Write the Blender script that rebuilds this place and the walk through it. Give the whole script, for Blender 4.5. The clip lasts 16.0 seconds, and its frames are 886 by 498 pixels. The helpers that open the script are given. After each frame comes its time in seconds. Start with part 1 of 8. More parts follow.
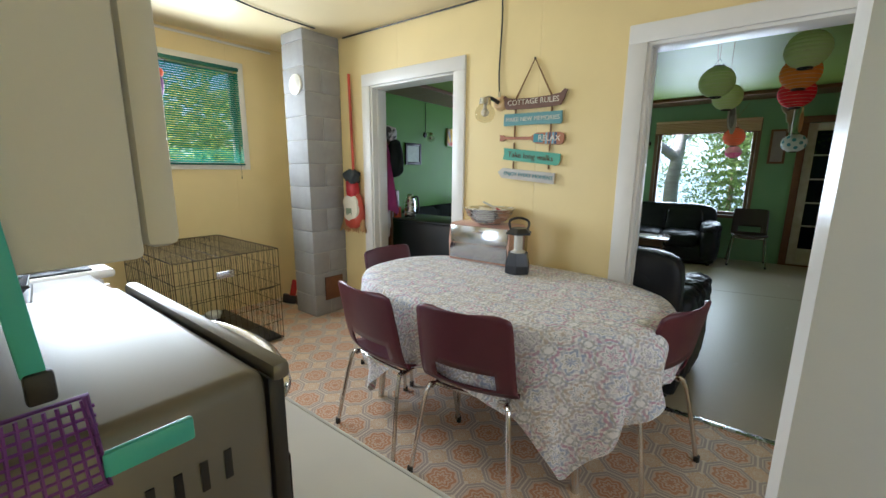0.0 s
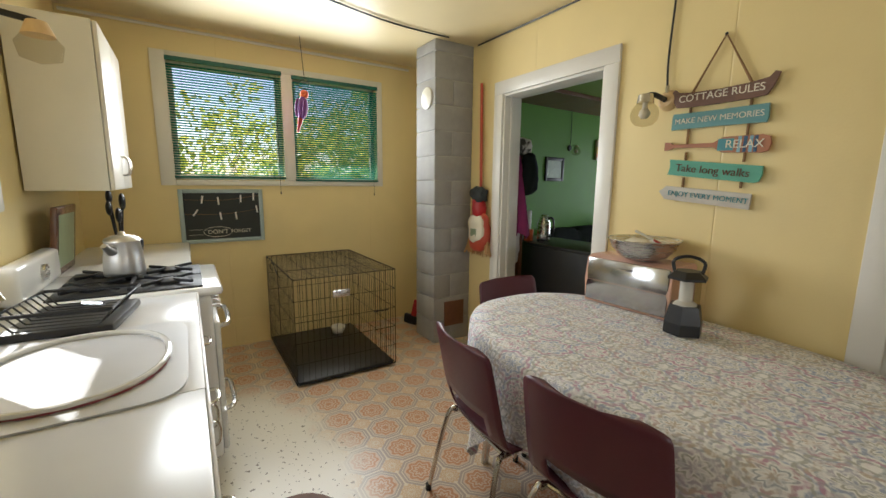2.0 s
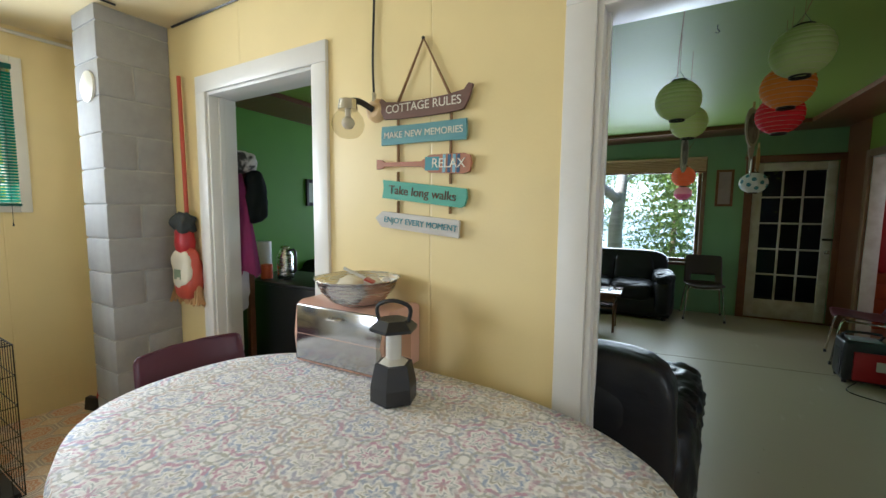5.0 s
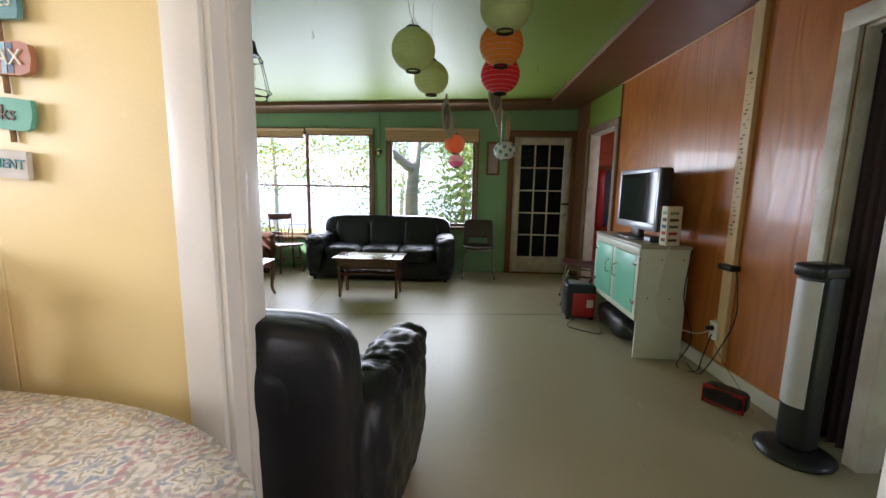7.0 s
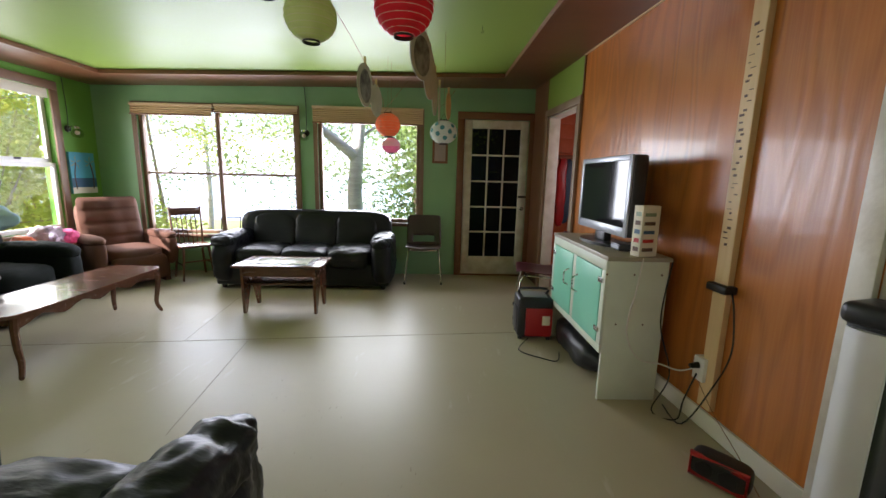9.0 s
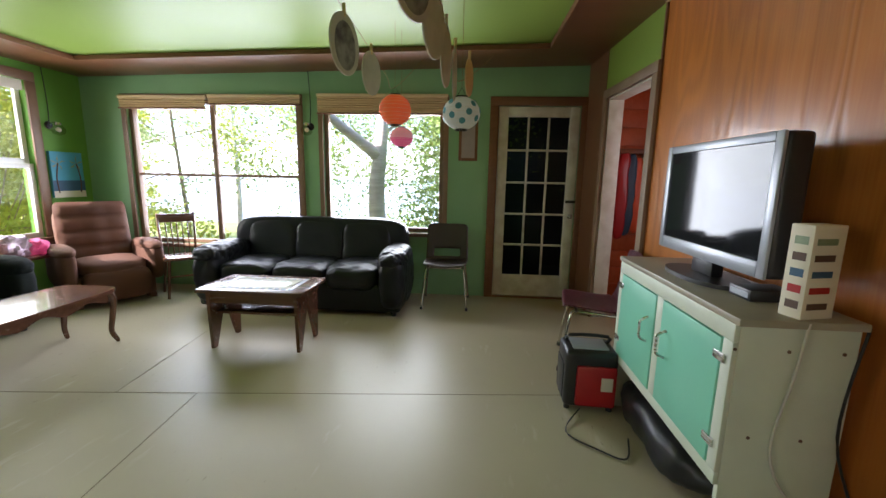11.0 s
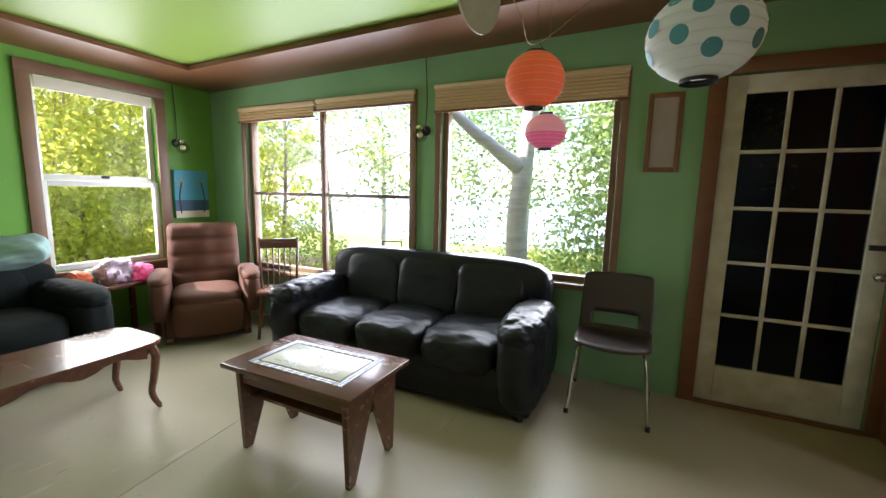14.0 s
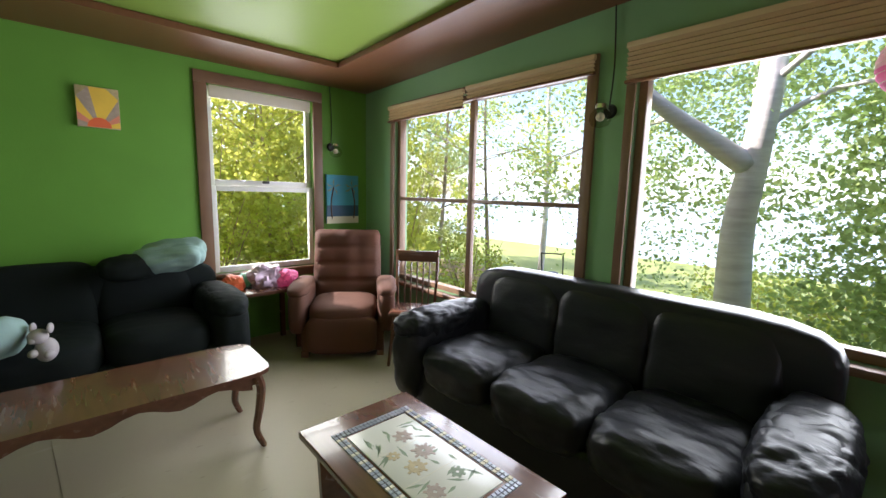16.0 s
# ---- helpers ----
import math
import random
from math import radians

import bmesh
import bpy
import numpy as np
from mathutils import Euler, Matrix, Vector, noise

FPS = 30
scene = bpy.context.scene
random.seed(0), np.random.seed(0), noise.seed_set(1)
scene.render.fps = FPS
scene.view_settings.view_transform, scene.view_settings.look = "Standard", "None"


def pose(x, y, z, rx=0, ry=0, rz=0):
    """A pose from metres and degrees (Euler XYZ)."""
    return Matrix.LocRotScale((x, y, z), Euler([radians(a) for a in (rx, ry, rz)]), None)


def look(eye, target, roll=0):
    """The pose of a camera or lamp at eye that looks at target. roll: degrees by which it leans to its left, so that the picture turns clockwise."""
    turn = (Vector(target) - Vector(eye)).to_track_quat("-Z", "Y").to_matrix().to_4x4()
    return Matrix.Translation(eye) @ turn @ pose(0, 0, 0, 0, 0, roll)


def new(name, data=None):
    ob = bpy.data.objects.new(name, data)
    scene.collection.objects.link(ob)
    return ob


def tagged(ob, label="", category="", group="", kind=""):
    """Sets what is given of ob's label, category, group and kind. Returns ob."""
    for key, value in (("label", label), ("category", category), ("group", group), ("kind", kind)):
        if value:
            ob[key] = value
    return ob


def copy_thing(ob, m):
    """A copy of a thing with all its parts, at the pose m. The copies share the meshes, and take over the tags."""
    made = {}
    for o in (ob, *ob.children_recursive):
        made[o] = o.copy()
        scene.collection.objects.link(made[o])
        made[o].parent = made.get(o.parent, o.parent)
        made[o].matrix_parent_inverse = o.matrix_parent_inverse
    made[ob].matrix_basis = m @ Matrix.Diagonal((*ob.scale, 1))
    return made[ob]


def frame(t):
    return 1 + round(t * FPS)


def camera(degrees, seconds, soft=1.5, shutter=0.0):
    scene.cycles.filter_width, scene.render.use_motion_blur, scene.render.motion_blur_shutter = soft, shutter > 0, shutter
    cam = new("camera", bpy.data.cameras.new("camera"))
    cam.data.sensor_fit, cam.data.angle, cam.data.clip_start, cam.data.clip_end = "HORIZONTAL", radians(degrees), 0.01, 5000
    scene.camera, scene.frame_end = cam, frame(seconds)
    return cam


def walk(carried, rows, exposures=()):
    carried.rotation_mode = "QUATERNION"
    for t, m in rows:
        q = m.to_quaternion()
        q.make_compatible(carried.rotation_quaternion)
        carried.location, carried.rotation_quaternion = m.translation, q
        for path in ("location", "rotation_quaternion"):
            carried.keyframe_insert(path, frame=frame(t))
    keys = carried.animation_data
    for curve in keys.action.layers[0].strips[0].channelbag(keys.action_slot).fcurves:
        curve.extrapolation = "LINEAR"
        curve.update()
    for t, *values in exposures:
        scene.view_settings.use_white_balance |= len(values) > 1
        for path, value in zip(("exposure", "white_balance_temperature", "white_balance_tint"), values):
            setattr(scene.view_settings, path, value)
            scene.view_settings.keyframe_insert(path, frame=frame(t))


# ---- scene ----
cam = camera(95.2, 16.0)
PATH = [
    (0, (0.559, -2.486, 1.365), (-0.640, -0.933, 0.978), 0.5),
    (0.5, (0.526, -2.399, 1.376), (-0.792, -0.948, 0.979), 0.7),
    (1, (0.500, -2.290, 1.370), (-0.963, -0.980, 0.991), 0.6),
    (1.5, (0.439, -2.199, 1.356), (-1.165, -1.057, 0.999), 0.6),
    (2, (0.321, -2.090, 1.377), (-1.350, -1.038, 1.058), 0.6),
    (2.5, (0.249, -1.991, 1.381), (-1.450, -0.977, 1.088), 0.5),
    (3, (0.195, -1.864, 1.377), (-1.524, -0.882, 1.096), 0.6),
    (3.5, (0.201, -1.708, 1.375), (-1.524, -0.738, 1.089), 0.6),
    (4, (0.244, -1.606, 1.374), (-1.398, -0.493, 1.114), 0.6),
    (4.5, (0.258, -1.474, 1.380), (-1.144, -0.064, 1.162), 0.5),
    (5, (0.267, -1.368, 1.380), (-0.754, 0.342, 1.194), 0.6),
    (5.2, (0.308, -1.296, 1.395), (-0.613, 0.467, 1.192), 0.6),
    (7.3, (0.708, -0.793, 1.270), (0.581, 1.180, 0.972), 1.2),
    (7.5, (0.750, -0.700, 1.281), (0.682, 1.277, 0.984), 1.3),
    (8, (0.786, -0.480, 1.291), (0.866, 1.495, 0.989), 1.3),
    (8.5, (0.857, -0.263, 1.304), (0.920, 1.711, 0.983), 1.4),
    (9, (0.904, -0.065, 1.303), (0.852, 1.904, 0.956), 1.4),
    (9.2, (0.903, 0.023, 1.302), (0.818, 1.990, 0.945), 1.4),
    (11.5, (1.051, 1.165, 1.286), (0.745, 3.115, 0.963), 1.1),
    (12, (1.046, 1.415, 1.295), (0.663, 3.356, 0.997), 1.1),
    (12.5, (1.057, 1.670, 1.307), (0.502, 3.571, 1.028), 1.0),
    (13, (1.007, 1.889, 1.290), (0.280, 3.731, 1.008), 1.2),
    (13.5, (0.880, 2.081, 1.296), (0.053, 3.882, 1.027), 1.1),
    (14, (0.760, 2.327, 1.326), (-0.197, 4.061, 1.050), 1.2),
    (14.5, (0.654, 2.535, 1.331), (-0.470, 4.166, 1.053), 1.4),
    (15, (0.537, 2.722, 1.317), (-0.733, 4.242, 1.034), 1.4),
    (15.5, (0.393, 2.907, 1.346), (-1.008, 4.311, 1.085), 1.4),
    (16, (0.269, 3.011, 1.337), (-1.281, 4.245, 1.066), 1.4),
]
walk(cam, [(t, look(eye, target, roll)) for t, eye, target, roll in PATH],
     exposures=[(0, 1.0, 5250, 9), (1, 0.8, 5250, 9), (2.2, 0.6, 6100, 9), (3.5, 0.6, 6300, 9), (5, 1.0, 5350, 8), (7.5, 1.7, 5900, 22), (9.2, 1.85, 6000, 22), (12, 1.9, 5900, 19), (14.5, 2.0, 5900, 20), (15.2, 1.8, 6000, 20), (16, 1.4, 6000, 20)])
# The world's axes are the kitchen's; the living room's frame is turned by a few degrees.
KIT = Matrix.Identity(4)
LIV = pose(0.341, -0.137, 0, 0, 0, 3.56)
TVW = LIV @ pose(2.17, 0, 0, 0, 0, 2.75)

# ---- world and light ----
world = bpy.data.worlds.new("world")
scene.world = world
world.use_nodes = True
sky = world.node_tree.nodes.new("ShaderNodeTexSky")
sky.sky_type, sky.sun_disc = "NISHITA", False
sky.sun_elevation, sky.sun_rotation = radians(34), radians(-127)
world.node_tree.links.new(sky.outputs[0], world.node_tree.nodes["Background"].inputs[0])
world.node_tree.nodes["Background"].inputs[1].default_value = 0.15

SUN_FROM = Vector((-0.70, -0.52, 0.58))
sun = new("sun", bpy.data.lights.new("sun", "SUN"))
sun.data.energy, sun.data.angle, sun.data.color = 4.5, radians(0.6), (1.0, 0.94, 0.84)
sun.matrix_basis = look(SUN_FROM * 20, (0, 0, 0))


def opening_light(name, fr, x, y, z, w, h, rz, power, color=(1.0, 0.98, 0.95)):
    """An area lamp in an opening, for a window's sky light or for added fill; rz 0 shines along -y."""
    ob = new(name, bpy.data.lights.new(name, "AREA"))
    ob.data.shape, ob.data.size, ob.data.size_y = "RECTANGLE", w, h
    ob.data.energy, ob.data.color = power, color
    ob.data.spread = radians(140)
    ob.matrix_basis = fr @ pose(x, y, z, -90, 0, rz)
    return ob


opening_light("window_light_lake", LIV, -2.15, 5.62, 1.28, 1.9, 1.4, 0, 20, (0.95, 0.98, 1.0))
opening_light("window_light_birch", LIV, -0.22, 5.62, 1.3, 1.25, 1.2, 0, 14, (0.96, 1.0, 0.96))
opening_light("window_light_side", LIV, -3.83, 4.4, 1.4, 0.8, 1.4, 90, 7, (1.0, 1.0, 0.88))
# Added fill for the orange side room, at an unseen opening.
opening_light("window_light_closet", TVW, 1.42, 4.0, 1.5, 0.7, 0.9, -90, 3)
opening_light("window_light_blinds", KIT, -3.32, -1.32, 1.8, 1.5, 0.8, 90, 22, (1.0, 0.98, 0.93))
opening_light("window_light_sink", KIT, -1.48, -2.80, 1.31, 0.5, 0.4, 180, 2.8, (0.96, 0.98, 1.0))
# Added fill to brighten the bedroom, from a gap out of view.
opening_light("window_light_bedroom", TVW, 2.6, -1.38, 1.5, 0.9, 0.9, 180, 6, (0.95, 0.98, 1.0))
# Added fill for the kitchen table; no window is known on this side.
opening_light("window_light_east", KIT, 2.45, -1.0, 1.5, 0.9, 0.9, -90, 5, (1.0, 0.98, 0.94))
# Added fill from behind the walk's start, through an unseen opening.
opening_light("window_light_south", KIT, 1.5, -2.86, 1.5, 0.75, 0.75, 180, 1.7, (0.90, 0.96, 1.0))


# ---- materials ----
def mat(name, color, rough=0.5, metal=0.0, var=0.12, scale=8.0, bump=0.0, bscale=60.0, color2=None, coat=0.0, spec=0.5, trans=0.0, alpha=1.0, emit=None, stretch=None, contrast=1.0):
    """A surface with two scales of variation in colour and gloss, and a fine relief."""
    m = bpy.data.materials.new(name)
    m.use_nodes = True
    nt = m.node_tree
    N, Lk = nt.nodes, nt.links
    b = N["Principled BSDF"]
    b.inputs["Roughness"].default_value, b.inputs["Metallic"].default_value = rough, metal
    b.inputs["Coat Weight"].default_value = coat
    b.inputs["Specular IOR Level"].default_value = spec
    b.inputs["Transmission Weight"].default_value = trans
    if emit:
        b.inputs["Emission Color"].default_value = (*emit[:3], 1)
        b.inputs["Emission Strength"].default_value = emit[3]
    co = N.new("ShaderNodeTexCoord")
    mp = N.new("ShaderNodeMapping")
    Lk.new(co.outputs["Object"], mp.inputs[0])
    if stretch:
        mp.inputs["Scale"].default_value = stretch
    n1, n2 = N.new("ShaderNodeTexNoise"), N.new("ShaderNodeTexNoise")
    n1.inputs["Scale"].default_value, n1.inputs["Detail"].default_value = scale, 5
    n2.inputs["Scale"].default_value, n2.inputs["Detail"].default_value = scale * 0.17, 3
    Lk.new(mp.outputs[0], n1.inputs[0]), Lk.new(mp.outputs[0], n2.inputs[0])
    add = N.new("ShaderNodeMath")
    add.operation = "ADD"
    Lk.new(n1.outputs[0], add.inputs[0]), Lk.new(n2.outputs[0], add.inputs[1])
    ramp = N.new("ShaderNodeMapRange")
    ramp.inputs[1].default_value, ramp.inputs[2].default_value = 1 - 0.35 / contrast, 1 + 0.35 / contrast
    Lk.new(add.outputs[0], ramp.inputs[0])
    mix = N.new("ShaderNodeMix")
    mix.data_type = "RGBA"
    c2 = color2 or tuple(min(1, c * (1 + var)) for c in color)
    c1 = tuple(c * (1 - var) for c in color) if color2 is None else color
    mix.inputs["A"].default_value, mix.inputs["B"].default_value = (*c1, 1), (*c2, 1)
    Lk.new(ramp.outputs[0], mix.inputs["Factor"]), Lk.new(mix.outputs["Result"], b.inputs["Base Color"])
    rr = N.new("ShaderNodeMapRange")
    rr.inputs[3].default_value, rr.inputs[4].default_value = max(0, rough * 0.82), min(1, rough * 1.18)
    Lk.new(n1.outputs[0], rr.inputs[0]), Lk.new(rr.outputs[0], b.inputs["Roughness"])
    if bump:
        n3 = N.new("ShaderNodeTexNoise")
        n3.inputs["Scale"].default_value, n3.inputs["Detail"].default_value = bscale, 4
        Lk.new(mp.outputs[0], n3.inputs[0])
        bp = N.new("ShaderNodeBump")
        bp.inputs["Strength"].default_value, bp.inputs["Distance"].default_value = bump, 0.01
        Lk.new(n3.outputs[0], bp.inputs["Height"]), Lk.new(bp.outputs[0], b.inputs["Normal"])
    return m


def nodes_of(m):
    return m.node_tree.nodes, m.node_tree.links, m.node_tree.nodes["Principled BSDF"]


class Expr:
    """Short arithmetic on shader sockets."""

    def __init__(self, m):
        self.N, self.L, self.b = nodes_of(m)

    def op(self, kind, *args):
        n = self.N.new("ShaderNodeMath")
        n.operation = kind
        for i, a in enumerate(args):
            if isinstance(a, (int, float)):
                n.inputs[i].default_value = a
            else:
                self.L.new(a, n.inputs[i])
        return n.outputs[0]

    def smooth(self, v, a, b):
        n = self.N.new("ShaderNodeMapRange")
        n.interpolation_type = "SMOOTHSTEP"
        n.inputs[1].default_value, n.inputs[2].default_value = a, b
        self.L.new(v, n.inputs[0])
        return n.outputs[0]

    def mix(self, f, a, b):
        n = self.N.new("ShaderNodeMix")
        n.data_type = "RGBA"
        for key, v in (("Factor", f), ("A", a), ("B", b)):
            if isinstance(v, (int, float)):
                n.inputs[key].default_value = v
            elif isinstance(v, tuple):
                n.inputs[key].default_value = (*v, 1)
            else:
                self.L.new(v, n.inputs[key])
        return n.outputs["Result"]

    def xyz(self):
        co, sp = self.N.new("ShaderNodeTexCoord"), self.N.new("ShaderNodeSeparateXYZ")
        self.L.new(co.outputs["Object"], sp.inputs[0])
        return sp.outputs[0], sp.outputs[1], sp.outputs[2], co.outputs["Object"]

    def noise(self, vec, scale, detail=3):
        n = self.N.new("ShaderNodeTexNoise")
        n.inputs["Scale"].default_value, n.inputs["Detail"].default_value = scale, detail
        self.L.new(vec, n.inputs[0])
        return n.outputs[0], n.outputs[1]

    def base(self):
        return self.b.inputs["Base Color"].links[0].from_socket

    def set_base(self, s):
        self.L.new(s, self.b.inputs["Base Color"])

    def bump(self, h, strength=0.3, dist=0.004):
        n = self.N.new("ShaderNodeBump")
        n.inputs["Strength"].default_value, n.inputs["Distance"].default_value = strength, dist
        if self.b.inputs["Normal"].links:
            self.L.new(self.b.inputs["Normal"].links[0].from_socket, n.inputs["Normal"])
        self.L.new(h, n.inputs["Height"])
        self.L.new(n.outputs[0], self.b.inputs["Normal"])


YELLOW = mat("yellow_wall_paint", (0.80, 0.65, 0.315), 0.42, var=0.05, scale=3, bump=0.06, bscale=90)
YCEIL = mat("yellow_ceiling_paint", (0.76, 0.64, 0.38), 0.4, var=0.05, scale=3, bump=0.05, bscale=60)
WHITE = mat("white_gloss_paint", (0.74, 0.72, 0.67), 0.35, var=0.05, scale=6, bump=0.05, bscale=70)
OLDWHITE = mat("worn_white_paint", (0.70, 0.66, 0.58), 0.45, color2=(0.52, 0.46, 0.37), scale=9, bump=0.15, bscale=40, contrast=1.6)
GREEN = mat("green_wall_paint", (0.125, 0.30, 0.038), 0.52, spec=0.3, var=0.10, scale=2.5, bump=0.08, bscale=70)
TEAL = mat("sea_green_wall_paint", (0.21, 0.39, 0.195), 0.38, var=0.10, scale=2.5, bump=0.08, bscale=70)
GCEIL = mat("green_ceiling_paint", (0.22, 0.32, 0.052), 0.46, spec=0.3, var=0.06, scale=2, bump=0.04, bscale=30)
PLY = mat("varnished_plywood", (0.45, 0.138, 0.022), 0.30, color2=(0.53, 0.18, 0.032), scale=2.0, bump=0.04, bscale=14, stretch=(2.2, 2.2, 0.7), coat=0.2)
BROWNWOOD = mat("dark_brown_wood", (0.135, 0.052, 0.024), 0.38, color2=(0.20, 0.08, 0.034), scale=4, stretch=(1, 6, 6), bump=0.06, bscale=30)
CASING = mat("brown_window_casing", (0.16, 0.088, 0.048), 0.45, color2=(0.22, 0.125, 0.07), scale=5, bump=0.06, bscale=40)
PINEPOST = mat("bare_pine", (0.62, 0.42, 0.20), 0.5, color2=(0.72, 0.52, 0.28), scale=5, stretch=(8, 8, 0.8), bump=0.06, bscale=30)
OLIVEFLOOR = mat("painted_plywood_floor", (0.40, 0.345, 0.235), 0.40, spec=0.38, color2=(0.45, 0.395, 0.275), scale=3.5, bump=0.06, bscale=10, contrast=0.5)
BLOCK = mat("grey_concrete_block", (0.29, 0.285, 0.275), 0.85, color2=(0.37, 0.365, 0.355), scale=16, bump=0.35, bscale=140)
MORTAR = mat("mortar", (0.40, 0.39, 0.37), 0.9, scale=30, bump=0.3, bscale=140)
CHROME = mat("worn_chrome", (0.62, 0.60, 0.56), 0.2, 1.0, var=0.1, scale=30)
STEEL = mat("brushed_steel", (0.62, 0.61, 0.59), 0.27, 1.0, var=0.08, scale=14, stretch=(1, 1, 8))
BLACKMETAL = mat("black_wire", (0.022, 0.02, 0.018), 0.4, 0.3, var=0.2)
BLACKPLASTIC = mat("black_plastic", (0.016, 0.016, 0.017), 0.38, var=0.2, bump=0.05, bscale=120)
BURGUNDY = mat("burgundy_plastic", (0.085, 0.016, 0.028), 0.36, var=0.1, scale=12, bump=0.08, bscale=180)
DARKBROWNPL = mat("dark_brown_plastic", (0.045, 0.028, 0.022), 0.4, var=0.1, bump=0.08, bscale=180)
LEATHER = mat("black_leather", (0.013, 0.014, 0.017), 0.38, var=0.25, scale=9, spec=0.27, bump=0.45, bscale=15, stretch=(0.5, 1.5, 0.9), coat=0.0)
DARKCLOTH = mat("black_upholstery", (0.006, 0.009, 0.008), 0.85, var=0.3, scale=20, bump=0.2, bscale=250, spec=0.2)
BROWNCLOTH = mat("brown_velour", (0.075, 0.027, 0.012), 0.85, color2=(0.110, 0.040, 0.018), scale=6, bump=0.15, bscale=250)
DARKWOOD = mat("dark_table_wood", (0.10, 0.042, 0.026), 0.26, color2=(0.16, 0.068, 0.038), scale=4, stretch=(1, 8, 8), coat=0.3)
MINT = mat("mint_paint", (0.22, 0.60, 0.44), 0.36, var=0.05, scale=5, bump=0.05, bscale=50)
CREAMPAINT = mat("pale_green_white_paint", (0.66, 0.71, 0.60), 0.42, color2=(0.56, 0.60, 0.50), scale=6, bump=0.06, bscale=50)
ENAMEL = mat("white_enamel", (0.80, 0.80, 0.78), 0.16, var=0.03, scale=5, coat=0.3)
LAMINATE = mat("white_laminate", (0.76, 0.76, 0.77), 0.24, var=0.03, scale=7)
CUPBOARD = mat("cream_cupboard_paint", (0.74, 0.71, 0.62), 0.4, var=0.04, scale=4, bump=0.05, bscale=60)
CASTIRON = mat("cast_iron", (0.02, 0.02, 0.022), 0.5, 0.4, var=0.3, bump=0.15, bscale=120)
ALU = mat("brushed_aluminium", (0.60, 0.59, 0.57), 0.42, 1.0, var=0.04, scale=10, stretch=(1, 1, 1))
GREENPLASTIC = mat("dark_green_blind", (0.012, 0.115, 0.085), 0.35, var=0.08, scale=10)
RED = mat("red_paint", (0.48, 0.07, 0.035), 0.45, var=0.12, scale=10)
REDPL = mat("red_plastic", (0.40, 0.015, 0.018), 0.35, var=0.1)
PURPLE = mat("purple_plastic", (0.17, 0.045, 0.26), 0.38, var=0.1)
TURQ = mat("turquoise_plastic", (0.10, 0.50, 0.43), 0.38, var=0.08)
ORANGEPL = mat("orange_plastic", (0.75, 0.14, 0.05), 0.4)
STRAW = mat("broom_straw", (0.46, 0.26, 0.10), 0.8, color2=(0.58, 0.36, 0.16), scale=30, stretch=(6, 6, 0.5))
ROPE = mat("twine", (0.28, 0.16, 0.07), 0.9, scale=60, bump=0.3, bscale=300)
CANOE = mat("stained_brown_board", (0.13, 0.065, 0.045), 0.6, color2=(0.20, 0.11, 0.08), scale=10, stretch=(1, 5, 5), bump=0.1)
TEALBOARD = mat("teal_painted_board", (0.10, 0.26, 0.29), 0.6, color2=(0.16, 0.34, 0.34), scale=10, stretch=(1, 5, 5), bump=0.1)
GREENBOARD = mat("sea_green_painted_board", (0.09, 0.34, 0.25), 0.6, color2=(0.14, 0.42, 0.31), scale=10, stretch=(1, 5, 5), bump=0.1)
WHITEBOARD = mat("whitewashed_board", (0.62, 0.60, 0.56), 0.65, color2=(0.50, 0.46, 0.40), scale=12, stretch=(1, 5, 5), bump=0.1)
OARWOOD = mat("reddish_oar_wood", (0.34, 0.13, 0.07), 0.5, color2=(0.44, 0.19, 0.10), scale=8)
CREAMINK = mat("cream_lettering", (0.75, 0.70, 0.58), 0.6)
BROWNINK = mat("brown_lettering", (0.10, 0.05, 0.03), 0.6)
TEALINK = mat("teal_lettering", (0.08, 0.27, 0.31), 0.6)
NAVY = mat("navy_paint", (0.03, 0.09, 0.17), 0.5)
SKYBLUE = mat("pale_blue_paint", (0.23, 0.42, 0.52), 0.5)
CHALK = mat("black_chalkboard", (0.03, 0.036, 0.036), 0.75, var=0.3, scale=9)
GREYBLUE = mat("grey_blue_frame_paint", (0.36, 0.45, 0.46), 0.5, var=0.08)
PINKPAINT = mat("faded_pink_enamel", (0.62, 0.38, 0.29), 0.3, var=0.06)
CREAM = mat("cream_paper", (0.72, 0.66, 0.52), 0.7, var=0.05)
TILEWHITE = mat("pale_tile", (0.70, 0.68, 0.60), 0.2, var=0.05, scale=8)
PETALPINK = mat("dusty_rose_glaze", (0.40, 0.31, 0.25), 0.3, var=0.2, scale=40)
PETALGOLD = mat("ochre_glaze", (0.50, 0.40, 0.22), 0.3, var=0.2, scale=40)
LEAFGREY = mat("grey_green_glaze", (0.22, 0.28, 0.17), 0.3, var=0.2, scale=40)
SCREEN = mat("dark_tv_screen", (0.012, 0.013, 0.015), 0.06, var=0.05, spec=0.22)
SILVERPL = mat("silver_plastic", (0.34, 0.36, 0.40), 0.36, 0.3, var=0.05)
CORDW = mat("white_cord", (0.68, 0.66, 0.60), 0.5)
BAMBOO = mat("tan_pleated_blind", (0.60, 0.44, 0.25), 0.7, color2=(0.70, 0.54, 0.33), scale=5, stretch=(1, 1, 8))
ORANGEWALL = mat("orange_stained_plank", (0.48, 0.13, 0.045), 0.45, color2=(0.58, 0.18, 0.07), scale=4, stretch=(8, 0.8, 8), bump=0.06)
BLUEWALL = mat("blue_bedroom_paint", (0.10, 0.16, 0.21), 0.6, var=0.05)
# Dark base puts the porch's dimness into the colour; the roof shares it.
DARKROOM = mat("dim_shade_grey", (0.15, 0.16, 0.18), 0.7)
